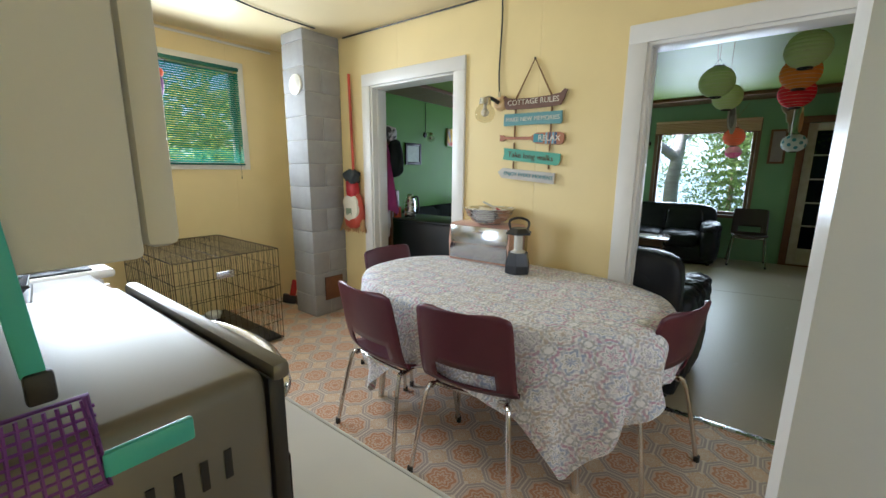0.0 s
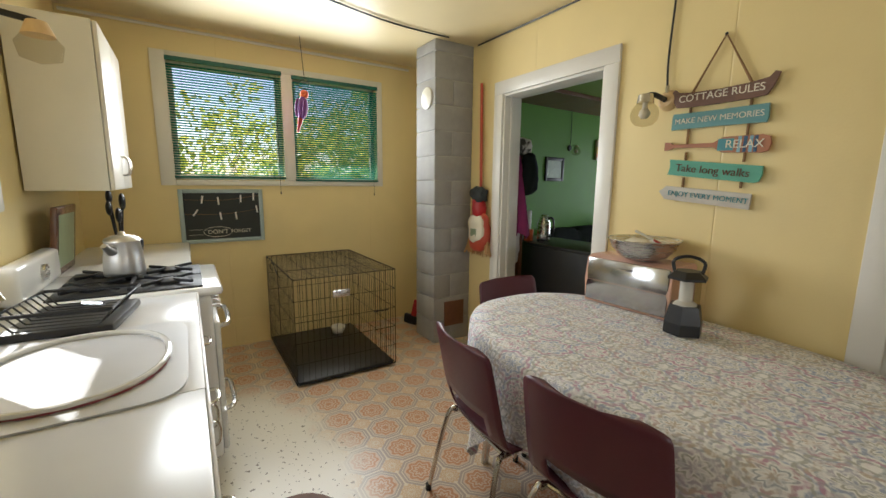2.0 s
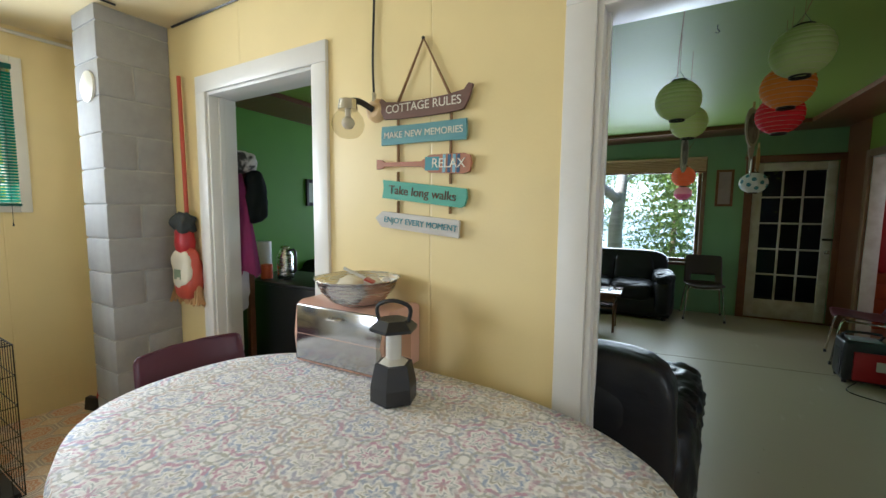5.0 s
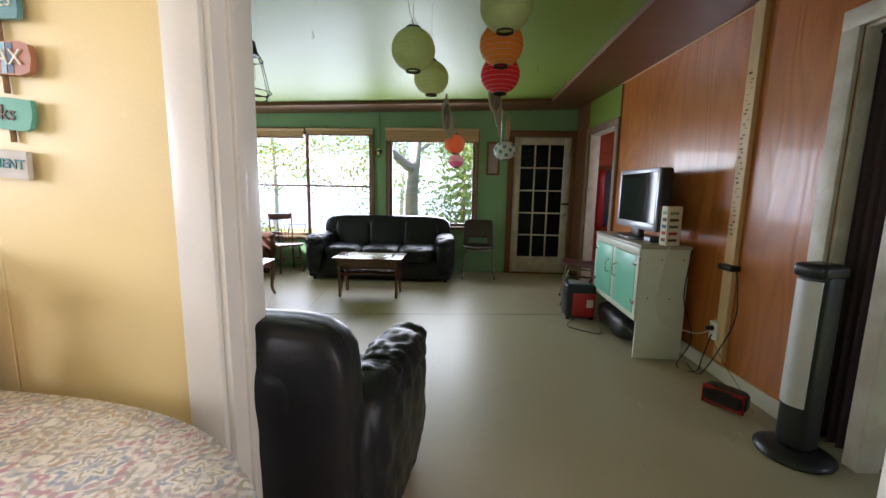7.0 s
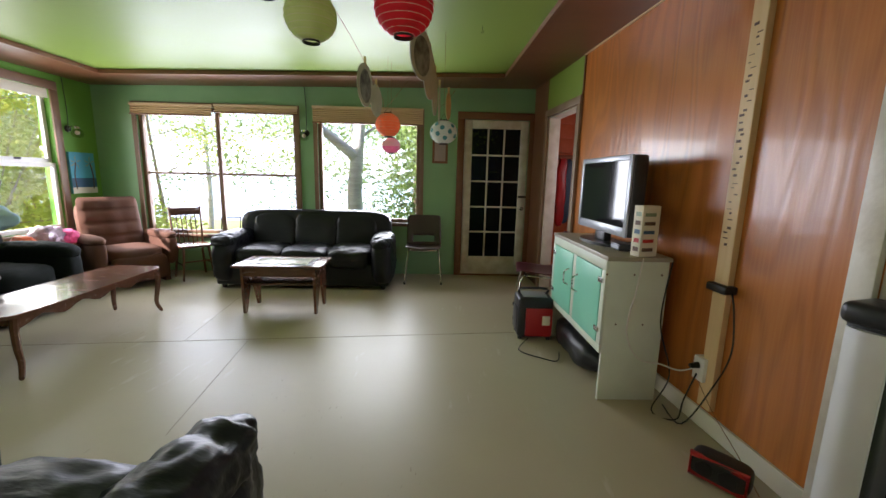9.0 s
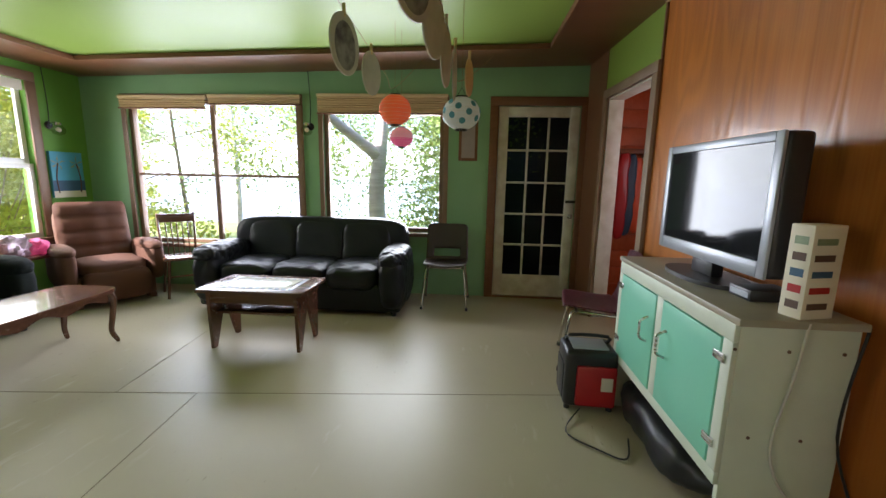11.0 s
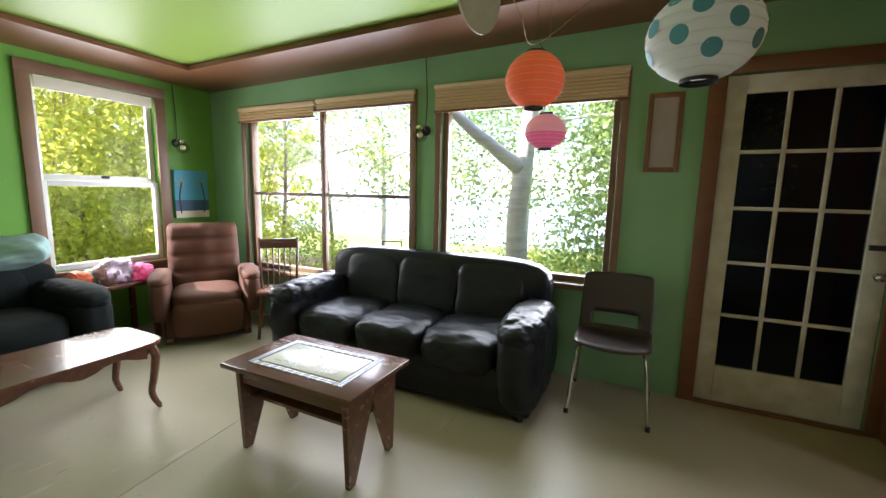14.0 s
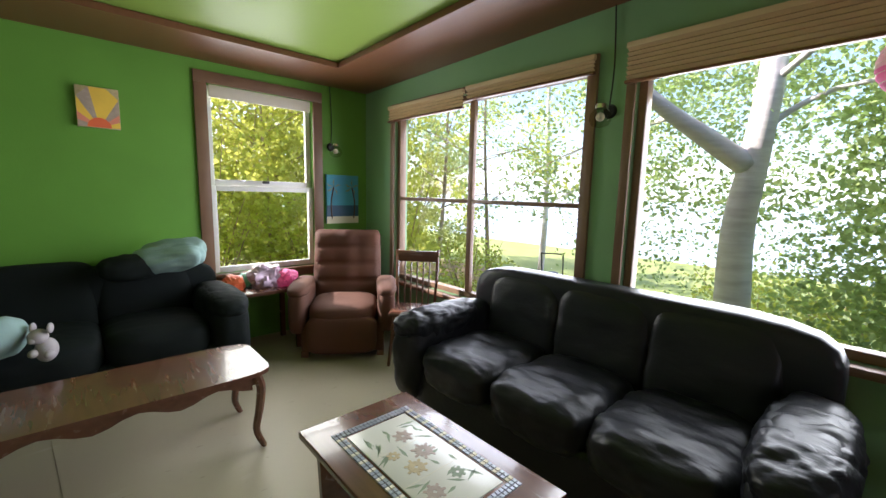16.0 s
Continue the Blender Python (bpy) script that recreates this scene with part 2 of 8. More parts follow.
CURTAIN = mat("dark_brown_curtain", (0.028, 0.014, 0.014), 0.85, var=0.3, scale=20)
QUILT = mat("pink_quilt", (0.55, 0.40, 0.36), 0.85, color2=(0.44, 0.28, 0.26), scale=6)
SHEET = mat("white_sheet", (0.62, 0.60, 0.60), 0.85, var=0.05)
PALEPILLOW = mat("pale_aqua_cotton", (0.26, 0.38, 0.35), 0.85, var=0.08, scale=8, bump=0.1, bscale=60)
MAGENTA = mat("magenta_towelling", (0.20, 0.02, 0.10), 0.9, var=0.2, scale=12, bump=0.2, bscale=200)
BARK = mat("birch_bark", (0.84, 0.79, 0.74), 0.8, color2=(0.60, 0.53, 0.48), scale=7, stretch=(0.7, 0.7, 4), bump=0.2, bscale=20, contrast=1.3)
BARK2 = mat("brown_bark", (0.36, 0.25, 0.16), 0.9, color2=(0.48, 0.36, 0.25), scale=9, bump=0.4, bscale=20)
GRASS = mat("meadow_grass", (0.30, 0.36, 0.08), 0.9, color2=(0.44, 0.46, 0.16), scale=1.5)
# Pale base colour carries the sky's glare on the lake.
WATER = mat("glare_pale_water", (0.55, 0.60, 0.64), 0.25, var=0.1, scale=0.6, bump=0.1, bscale=2)
# Pale base and emission put the lake's bright haze on the backdrop.
HAZE_GLOW = mat("glowing_white_haze", (0.70, 0.76, 0.80), 0.9, var=0.1, scale=0.05, emit=(0.95, 1.0, 1.0, 0.4))
SAND = mat("sandy_path", (0.42, 0.28, 0.15), 0.9, var=0.15, scale=3)


def leaf_mat(name, color, back):
    m = mat(name, color, 0.5, var=0.3, scale=3)
    N, L, b = nodes_of(m)
    info = N.new("ShaderNodeNewGeometry")
    hs = N.new("ShaderNodeHueSaturation")
    e = Expr(m)
    L.new(e.op("ADD", e.op("MULTIPLY", info.outputs["Random Per Island"], 0.7), 0.65), hs.inputs["Value"])
    L.new(e.base(), hs.inputs["Color"])
    L.new(hs.outputs[0], b.inputs["Base Color"])
    tr, mx = N.new("ShaderNodeBsdfTranslucent"), N.new("ShaderNodeMixShader")
    tr.inputs[0].default_value = (*back, 1)
    mx.inputs[0].default_value = 0.45
    L.new(b.outputs[0], mx.inputs[1]), L.new(tr.outputs[0], mx.inputs[2])
    L.new(mx.outputs[0], N["Material Output"].inputs[0])
    return m


LEAF = leaf_mat("birch_leaf", (0.24, 0.34, 0.10), (0.74, 0.85, 0.34))
LEAF2 = leaf_mat("shrub_leaf", (0.32, 0.38, 0.06), (0.90, 0.88, 0.18))
NEEDLE = leaf_mat("spruce_needle", (0.15, 0.23, 0.07), (0.62, 0.72, 0.24))


def glass_mat(name, rough=0.0, tint=(1, 1, 1), clear=0.9):
    """Thin pane: mostly see-through, with a faint mirror gloss."""
    m = bpy.data.materials.new(name)
    m.use_nodes = True
    N, L = m.node_tree.nodes, m.node_tree.links
    N.remove(N["Principled BSDF"])
    t, g, mx = N.new("ShaderNodeBsdfTransparent"), N.new("ShaderNodeBsdfGlossy"), N.new("ShaderNodeMixShader")
    t.inputs[0].default_value, g.inputs["Roughness"].default_value = (*tint, 1), rough
    mx.inputs[0].default_value = 0.008
    L.new(t.outputs[0], mx.inputs[1]), L.new(g.outputs[0], mx.inputs[2])
    L.new(mx.outputs[0], N["Material Output"].inputs[0])
    return m


GLASS = glass_mat("window_glass")
# Grey tint darkens what shows through the door panes.
DARKGLASS = glass_mat("grey_door_glass", 0.05, (0.55, 0.58, 0.62))
LAMPGLASS = glass_mat("lamp_glass", 0.02, (0.86, 0.84, 0.78))


def paper_mat(name, color):
    m = mat(name, color, 0.8, var=0.06, scale=12)
    N, L, b = nodes_of(m)
    tr, mx = N.new("ShaderNodeBsdfTranslucent"), N.new("ShaderNodeMixShader")
    tr.inputs[0].default_value = (*color, 1)
    mx.inputs[0].default_value = 0.5
    L.new(b.outputs[0], mx.inputs[1]), L.new(tr.outputs[0], mx.inputs[2])
    L.new(mx.outputs[0], N["Material Output"].inputs[0])
    return m


PAPERGREEN = paper_mat("pale_green_paper", (0.62, 0.68, 0.32))
PAPERORANGE = paper_mat("orange_paper", (0.85, 0.33, 0.05))
PAPERRED = paper_mat("red_paper", (0.75, 0.03, 0.05))
PAPERPEACH = paper_mat("peach_paper", (0.85, 0.28, 0.14))
PAPERWHITE = paper_mat("white_paper", (0.78, 0.78, 0.74))
PAPERPINK = paper_mat("pink_paper", (0.80, 0.22, 0.42))
PAPERPALE = paper_mat("pale_pink_paper", (0.80, 0.58, 0.58))
BLINDSLAT = paper_mat("green_blind_slat", (0.02, 0.24, 0.18))
PALECARD = mat("pale_painted_disc", (0.50, 0.46, 0.40), 0.7, var=0.15, scale=14)


def lino():
    """Printed vinyl: eight-sided medallions on cream, worn away before the sink."""
    m = mat("patterned_vinyl", (0.73, 0.65, 0.53), 0.30, var=0.06, scale=8, bump=0.04, bscale=60)
    e = Expr(m)
    x, y, z, vec = e.xyz()
    p = 0.205

    def cell(v, off):
        return e.op("SUBTRACT", e.op("MULTIPLY", e.op("FRACT", e.op("ADD", e.op("DIVIDE", v, p), off)), 2.0), 1.0)
    u, v = cell(x, 100.5), cell(y, 100.5)
    au, av = e.op("ABSOLUTE", u), e.op("ABSOLUTE", v)
    octa = e.op("MAXIMUM", e.op("MAXIMUM", au, av), e.op("MULTIPLY", e.op("ADD", au, av), 0.7071))
    r = e.op("POWER", e.op("ADD", e.op("MULTIPLY", u, u), e.op("MULTIPLY", v, v)), 0.5)
    ang = e.op("ARCTAN2", v, u)
    petal = e.op("COSINE", e.op("MULTIPLY", ang, 8.0))
    wob = e.op("MULTIPLY", petal, 0.06)

    def ring(val, at, w):
        return e.op("SUBTRACT", 1.0, e.smooth(e.op("ABSOLUTE", e.op("SUBTRACT", val, at)), w * 0.5, w))
    lines = e.op("MAXIMUM", ring(octa, 0.90, 0.08), ring(octa, 0.76, 0.05))
    rr = e.op("ADD", r, wob)
    med = e.op("MAXIMUM", ring(rr, 0.56, 0.10), ring(rr, 0.36, 0.08))
    core = e.op("SUBTRACT", 1.0, e.smooth(rr, 0.14, 0.26))
    nz, _ = e.noise(vec, 120, 2)
    nz2, _ = e.noise(vec, 3.0, 4)
    fill = e.op("MULTIPLY", e.op("SUBTRACT", 1.0, e.smooth(octa, 0.70, 0.78)), 0.35)
    ink = e.op("MAXIMUM", e.op("MAXIMUM", med, core), fill)
    ink = e.op("MULTIPLY", ink, e.op("ADD", 0.55, e.op("MULTIPLY", nz, 0.6)))
    ex = e.op("DIVIDE", e.op("ADD", x, 1.55), 1.05)
    ey = e.op("DIVIDE", e.op("ADD", y, 2.0), 0.58)
    dist = e.op("POWER", e.op("ADD", e.op("MULTIPLY", ex, ex), e.op("MULTIPLY", ey, ey)), 0.5)
    worn = e.op("SUBTRACT", 1.0, e.smooth(e.op("ADD", dist, e.op("MULTIPLY", nz2, 0.5)), 0.95, 1.35))
    speck = e.op("MULTIPLY", e.smooth(e.noise(vec, 42, 2)[0], 0.64, 0.68), worn)
    ink = e.op("MULTIPLY", ink, e.op("SUBTRACT", 1.0, worn))
    u2, v2 = cell(x, 100.0), cell(y, 100.0)
    r2 = e.op("POWER", e.op("ADD", e.op("MULTIPLY", u2, u2), e.op("MULTIPLY", v2, v2)), 0.5)
    rr2 = e.op("ADD", r2, e.op("MULTIPLY", e.op("COSINE", e.op("MULTIPLY", e.op("ARCTAN2", v2, u2), 12.0)), 0.05))
    pale = e.op("MAXIMUM", e.op("MAXIMUM", ring(rr2, 0.40, 0.09), ring(rr2, 0.24, 0.07)), e.op("SUBTRACT", 1.0, e.smooth(rr2, 0.05, 0.13)))
    pale = e.op("MULTIPLY", e.op("MULTIPLY", pale, e.op("SUBTRACT", 1.0, worn)), e.op("ADD", 0.25, e.op("MULTIPLY", nz, 0.7)))
    col = e.mix(worn, e.mix(0.5, e.base(), (0.72, 0.62, 0.49)), (0.74, 0.69, 0.58))
    col = e.mix(ink, col, (0.53, 0.22, 0.09))
    col = e.mix(pale, col, (0.60, 0.36, 0.15))
    col = e.mix(e.op("MULTIPLY", e.op("MULTIPLY", lines, 0.9), e.op("SUBTRACT", 1.0, worn)), col, (0.42, 0.34, 0.30))
    col = e.mix(speck, col, (0.20, 0.16, 0.11))
    e.set_base(col)
    return m


def cloth():
    """Printed cotton: small ogee medallions in faded pink, ochre and grey-blue on white."""
    m = mat("flowered_tablecloth", (0.85, 0.84, 0.83), 0.75, var=0.03, scale=8, bump=0.1, bscale=300)
    e = Expr(m)
    x, y, z, vec = e.xyz()
    wx, wy = e.noise(vec, 14, 2)[0], e.noise(vec, 17, 2)[0]
    p = 0.215

    def cell(v, off):
        return e.op("SUBTRACT", e.op("MULTIPLY", e.op("FRACT", e.op("ADD", e.op("DIVIDE", v, p), off)), 2.0), 1.0)
    uu = e.op("ADD", e.op("SUBTRACT", x, e.op("MULTIPLY", z, 0.6)), e.op("MULTIPLY", wx, 0.03))
    vv = e.op("ADD", e.op("ADD", y, z), e.op("MULTIPLY", wy, 0.03))

    def flower(off, inner, outer, leaf):
        u, v = cell(uu, 40 + off), cell(vv, 40 + off)
        r = e.op("POWER", e.op("ADD", e.op("MULTIPLY", u, u), e.op("MULTIPLY", v, v)), 0.5)
        ang = e.op("ARCTAN2", v, u)
        rr = e.op("ADD", r, e.op("MULTIPLY", e.op("COSINE", e.op("MULTIPLY", ang, 8.0)), 0.07))

        def ring(at, w):
            return e.op("SUBTRACT", 1.0, e.smooth(e.op("ABSOLUTE", e.op("SUBTRACT", rr, at)), w * 0.4, w))
        return [(ring(0.88, 0.06), leaf), (ring(0.68, 0.10), outer), (ring(0.46, 0.10), inner), (ring(0.28, 0.06), leaf), (e.op("SUBTRACT", 1.0, e.smooth(rr, 0.10, 0.20)), inner)]
    blot = e.noise(vec, 75, 2)[0]
    wash = e.op("ADD", 0.2, e.op("MULTIPLY", e.smooth(blot, 0.36, 0.60), 0.8))
    out = e.base()
    tone = e.smooth(e.noise(vec, 6, 2)[0], 0.42, 0.58)
    pink = e.mix(tone, (0.54, 0.33, 0.45), (0.55, 0.47, 0.38))
    blue = e.mix(tone, (0.36, 0.43, 0.58), (0.50, 0.46, 0.52))
    for f, c in flower(0.0, pink, blue, (0.42, 0.45, 0.48)) + flower(0.5, blue, pink, (0.46, 0.46, 0.42)):
        out = e.mix(e.op("MULTIPLY", f, wash), out, c)
    sprig = e.smooth(e.noise(vec, 48, 3)[0], 0.50, 0.60)
    out = e.mix(e.op("MULTIPLY", sprig, 0.38), out, (0.40, 0.42, 0.47))
    dots = e.smooth(e.noise(vec, 26, 2)[0], 0.60, 0.68)
    out = e.mix(e.op("MULTIPLY", dots, 0.25), out, (0.56, 0.40, 0.50))
    e.set_base(out)
    return m


def grooves(m, axis, pitch, depth=0.5):
    """Fine vertical joints between boards or panel sheets."""
    e = Expr(m)
    c = e.xyz()[axis]
    f = e.op("ABSOLUTE", e.op("SUBTRACT", e.op("FRACT", e.op("ADD", e.op("DIVIDE", c, pitch), 50.0)), 0.5))
    g = e.smooth(f, 0.0, 0.006 / pitch)
    e.bump(g, depth, 0.004)
    return m


def cathedral(m):
    """Rotary-cut veneer: flowing arches of grain, with finer streaks."""
    e = Expr(m)
    x, y, z, vec = e.xyz()
    mp = e.N.new("ShaderNodeMapping")
    mp.inputs["Scale"].default_value = (1.0, 1.0, 0.16)
    e.L.new(vec, mp.inputs[0])
    flow = e.noise(mp.outputs[0], 2.6, 2)[0]
    bands = e.op("ABSOLUTE", e.op("SUBTRACT", e.op("FRACT", e.op("MULTIPLY", flow, 12.0)), 0.5))
    arch = e.smooth(bands, 0.02, 0.42)
    mp2 = e.N.new("ShaderNodeMapping")
    mp2.inputs["Scale"].default_value = (1.0, 1.0, 0.03)
    e.L.new(vec, mp2.inputs[0])
    streak = e.smooth(e.noise(mp2.outputs[0], 90, 3)[0], 0.35, 0.7)
    col = e.mix(e.op("MULTIPLY", e.op("SUBTRACT", 1.0, arch), 0.42), e.base(), (0.27, 0.075, 0.014))
    col = e.mix(e.op("MULTIPLY", streak, 0.22), col, (0.60, 0.26, 0.06))
    e.set_base(col)
    e.bump(arch, 0.3, 0.003)
    return m


cathedral(PLY)


def scuffed(m):
    """Worn pale rubs and fine dark scratches in floor paint."""
    e = Expr(m)
    x, y, z, vec = e.xyz()
    mp = e.N.new("ShaderNodeMapping")
    mp.inputs["Scale"].default_value = (1.0, 0.25, 1.0)
    mp.inputs["Rotation"].default_value = (0, 0, 0.5)
    e.L.new(vec, mp.inputs[0])
    rub = e.op("MULTIPLY", e.smooth(e.noise(mp.outputs[0], 14, 5)[0], 0.60, 0.72), e.smooth(e.noise(vec, 1.1, 2)[0], 0.50, 0.62))
    scratch = e.op("MULTIPLY", e.smooth(e.noise(mp.outputs[0], 55, 3)[0], 0.68, 0.72), e.smooth(e.noise(vec, 0.8, 2)[0], 0.48, 0.56))
    col = e.mix(e.op("MULTIPLY", rub, 0.5), e.base(), (0.56, 0.52, 0.43))
    col = e.mix(e.op("MULTIPLY", scratch, 0.5), col, (0.22, 0.17, 0.11))
    e.set_base(col)
    return m


scuffed(OLIVEFLOOR)
LINO, CLOTH = lino(), cloth()
grooves(YELLOW, 0, 1.22)


# ---- building helpers ----
def obj(name, bm, material, m=None, parent=None, label="", smooth=False, category="", group="", kind=""):
    me = bpy.data.meshes.new(name)
    bmesh.ops.recalc_face_normals(bm, faces=bm.faces)
    bm.to_mesh(me)
    bm.free()
    for mm in (material if isinstance(material, (list, tuple)) else [material]):
        me.materials.append(mm)
    if smooth:
        for p in me.polygons:
            p.use_smooth = True
        if smooth is not True:
            me.set_sharp_from_angle(angle=radians(smooth))
    ob = new(name, me)
    if parent:
        ob.parent = parent
    if m is not None:
        ob.matrix_basis = m
    return tagged(ob, label, category, group, kind)


def part(name, bm, material, parent, label="", smooth=40):
    return obj(name, bm, material, None, parent, label, smooth)


def thing(name, m, label, category, group=""):
    ob = new(name)
    ob.empty_display_size = 0.1
    ob.matrix_basis = m
    return tagged(ob, label, category, group)


def B():
    return bmesh.new()


def box(bm, x0, x1, y0, y1, z0, z1, bev=0.0, m=None, seg=2):
    r = bmesh.ops.create_cube(bm, size=1)
    vs = r["verts"]
    for v in vs:
        v.co = Vector(((x0 + x1) / 2 + v.co.x * (x1 - x0), (y0 + y1) / 2 + v.co.y * (y1 - y0), (z0 + z1) / 2 + v.co.z * (z1 - z0)))
    if bev:
        es = list({e for v in vs for e in v.link_edges})
        out = bmesh.ops.bevel(bm, geom=es, offset=bev, segments=seg, affect="EDGES", profile=0.5)
        vs = list({v for f in out["faces"] for v in f.verts} | {v for v in vs if v.is_valid})
    if m is not None:
        bmesh.ops.transform(bm, matrix=m, verts=vs)
    return bm


def cyl(bm, p, q, r, r2=None, n=12, cap=True):
    p, q = Vector(p), Vector(q)
    d = q - p
    m = Matrix.Translation((p + q) / 2) @ d.to_track_quat("Z", "Y").to_matrix().to_4x4()
    bmesh.ops.create_cone(bm, cap_ends=cap, segments=n, radius1=r, radius2=r if r2 is None else r2, depth=d.length, matrix=m)
    return bm


def ball(bm, c, r, sx=1, sy=1, sz=1, u=16, v=10):
    bmesh.ops.create_uvsphere(bm, u_segments=u, v_segments=v, radius=r, matrix=Matrix.Translation(c) @ Matrix.Diagonal((sx, sy, sz, 1)))
    return bm


def smooth_path(pts, n=6):
    """Points along a soft curve through pts."""
    P = [Vector(p) for p in pts]
    out = []
    for i in range(len(P) - 1):
        a, b, c, d = P[max(i - 1, 0)], P[i], P[i + 1], P[min(i + 2, len(P) - 1)]
        for k in range(n):
            t = k / n
            out.append(0.5 * ((2 * b) + (c - a) * t + (2 * a - 5 * b + 4 * c - d) * t * t + (3 * b - a - 3 * c + d) * t ** 3))
    out.append(P[-1])
    return out


def tube(bm, pts, r, n=8, soft=0, closed=False, taper=None):
    """A round bar along a line of points."""
    P = smooth_path(pts, soft) if soft else [Vector(p) for p in pts]
    rings = []
    up = Vector((0.01, 0.02, 1))
    for i, p in enumerate(P):
        d = (P[min(i + 1, len(P) - 1)] - P[max(i - 1, 0)])
        if closed:
            d = P[(i + 1) % len(P)] - P[i - 1]
        d.normalize()
        a = d.cross(up)
        if a.length < 1e-3:
            a = d.cross(Vector((1, 0, 0)))
        a.normalize()
        b = d.cross(a)
        up = b if abs(b.z) > 0.2 or abs(d.z) > 0.8 else up
        rad = r if taper is None else r + (taper - r) * i / (len(P) - 1)
        rings.append([bm.verts.new(p + rad * (math.cos(2 * math.pi * k / n) * a + math.sin(2 * math.pi * k / n) * b)) for k in range(n)])
    m = len(rings)
    for i in range(m if closed else m - 1):
        A, C = rings[i], rings[(i + 1) % m]
        off = min(range(n), key=lambda o: (A[0].co - C[o].co).length)
        for k in range(n):
            try:
                bm.faces.new((A[k], A[(k + 1) % n], C[(k + 1 + off) % n], C[(k + off) % n]))
            except ValueError:
                pass
    if not closed:
        bm.faces.new(rings[0]), bm.faces.new(rings[-1])
    return bm


def lathe(bm, prof, n=24, c=(0, 0, 0)):
    """A turned shape: prof is (radius, height) from bottom to top."""
    rings = []
    for r, z in prof:
        rings.append([bm.verts.new((c[0] + max(r, 1e-4) * math.cos(2 * math.pi * k / n), c[1] + max(r, 1e-4) * math.sin(2 * math.pi * k / n), c[2] + z)) for k in range(n)])
    for a, b in zip(rings, rings[1:]):
        for k in range(n):
            bm.faces.new((a[k], a[(k + 1) % n], b[(k + 1) % n], b[k]))
    return bm


def pillow(bm, c, s, k=5.0, n=10, wrinkle=0.0, wscale=6.0, m=None, seed=0.0):
    """A soft block: half sizes s, round edges of power k, with creases."""
    vs = []
    index = {}

    def vert(i, j, l):
        key = (i, j, l)
        if key not in index:
            p = Vector((2 * i / n - 1, 2 * j / n - 1, 2 * l / n - 1))
            big = max(abs(p.x), abs(p.y), abs(p.z))
            q = p * big / (sum(abs(a) ** k for a in p) ** (1 / k))
            w = Vector((q.x * s[0], q.y * s[1], q.z * s[2]))
            if wrinkle:
                f = Vector((w.x * wscale * 0.6, w.y * wscale * 1.5, w.z * wscale)) + Vector((seed, seed * 2, 0))
                w += q.normalized() * wrinkle * (noise.noise(f) + 0.5 * noise.noise(f * 2.7))
            w += Vector(c)
            index[key] = bm.verts.new(m @ w if m is not None else w)
        return index[key]
    for a in range(n):
        for b in range(n):
            for side in (0, n):
                for q in (((side, a, b), (side, a + 1, b), (side, a + 1, b + 1), (side, a, b + 1)),
                          ((a, side, b), (a + 1, side, b), (a + 1, side, b + 1), (a, side, b + 1)),
                          ((a, b, side), (a + 1, b, side), (a + 1, b + 1, side), (a, b + 1, side))):
                    bm.faces.new([vert(*t) for t in q])
    return bm


def prism(bm, pts, z0, z1, m=None):
    """A flat outline (x, y) raised from z0 to z1."""
    lo = [bm.verts.new((x, y, z0)) for x, y in pts]
    hi = [bm.verts.new((x, y, z1)) for x, y in pts]
    bm.faces.new(lo), bm.faces.new(hi)
    for i in range(len(pts)):
        j = (i + 1) % len(pts)
        bm.faces.new((lo[i], lo[j], hi[j], hi[i]))
    if m is not None:
        bmesh.ops.transform(bm, matrix=m, verts=lo + hi)
    return bm


def words(name, body, size, m, material, parent, depth=0.002, align="CENTER"):
    """Raised lettering as a mesh; it reads along its x, upright along its y."""
    cu = bpy.data.curves.new(name, "FONT")
    cu.body, cu.size, cu.extrude, cu.align_x, cu.align_y = body, size, depth, align, "CENTER"
    tmp = bpy.data.objects.new(name + "_curve", cu)
    scene.collection.objects.link(tmp)
    bpy.context.view_layer.update()
    me = bpy.data.meshes.new_from_object(tmp.evaluated_get(bpy.context.evaluated_depsgraph_get()))
    bpy.data.objects.remove(tmp)
    bpy.data.curves.remove(cu)
    me.materials.clear()
    me.materials.append(material)
    me.transform(m)
    ob = new(name, me)
    ob.parent = parent
    return ob


def wall(name, m, u0, u1, z0, z1, th, holes, front, back=None, label=""):
    """A wall along its x, its face at y 0 and its thickness towards +y, with openings."""
    bm = B()
    us = sorted({u0, u1, *[h[0] for h in holes], *[h[1] for h in holes]})
    for a, b in zip(us, us[1:]):
        zs = z0
        for h in sorted((h for h in holes if h[0] <= a and h[1] >= b), key=lambda h: h[2]):
            if h[2] > zs:
                box(bm, a, b, 0, th, zs, h[2])
            zs = h[3]
        if zs < z1:
            box(bm, a, b, 0, th, zs, z1)
    bmesh.ops.remove_doubles(bm, verts=bm.verts, dist=1e-5)
    bm.normal_update()
    for f in bm.faces:
        if back and f.calc_center_median().y > th - 1e-4:
            f.material_index = 1
    me_mats = [front, back] if back else [front]
    return obj(name, bm, me_mats, m, label=label or "painted wall", category="wall", kind="structure")


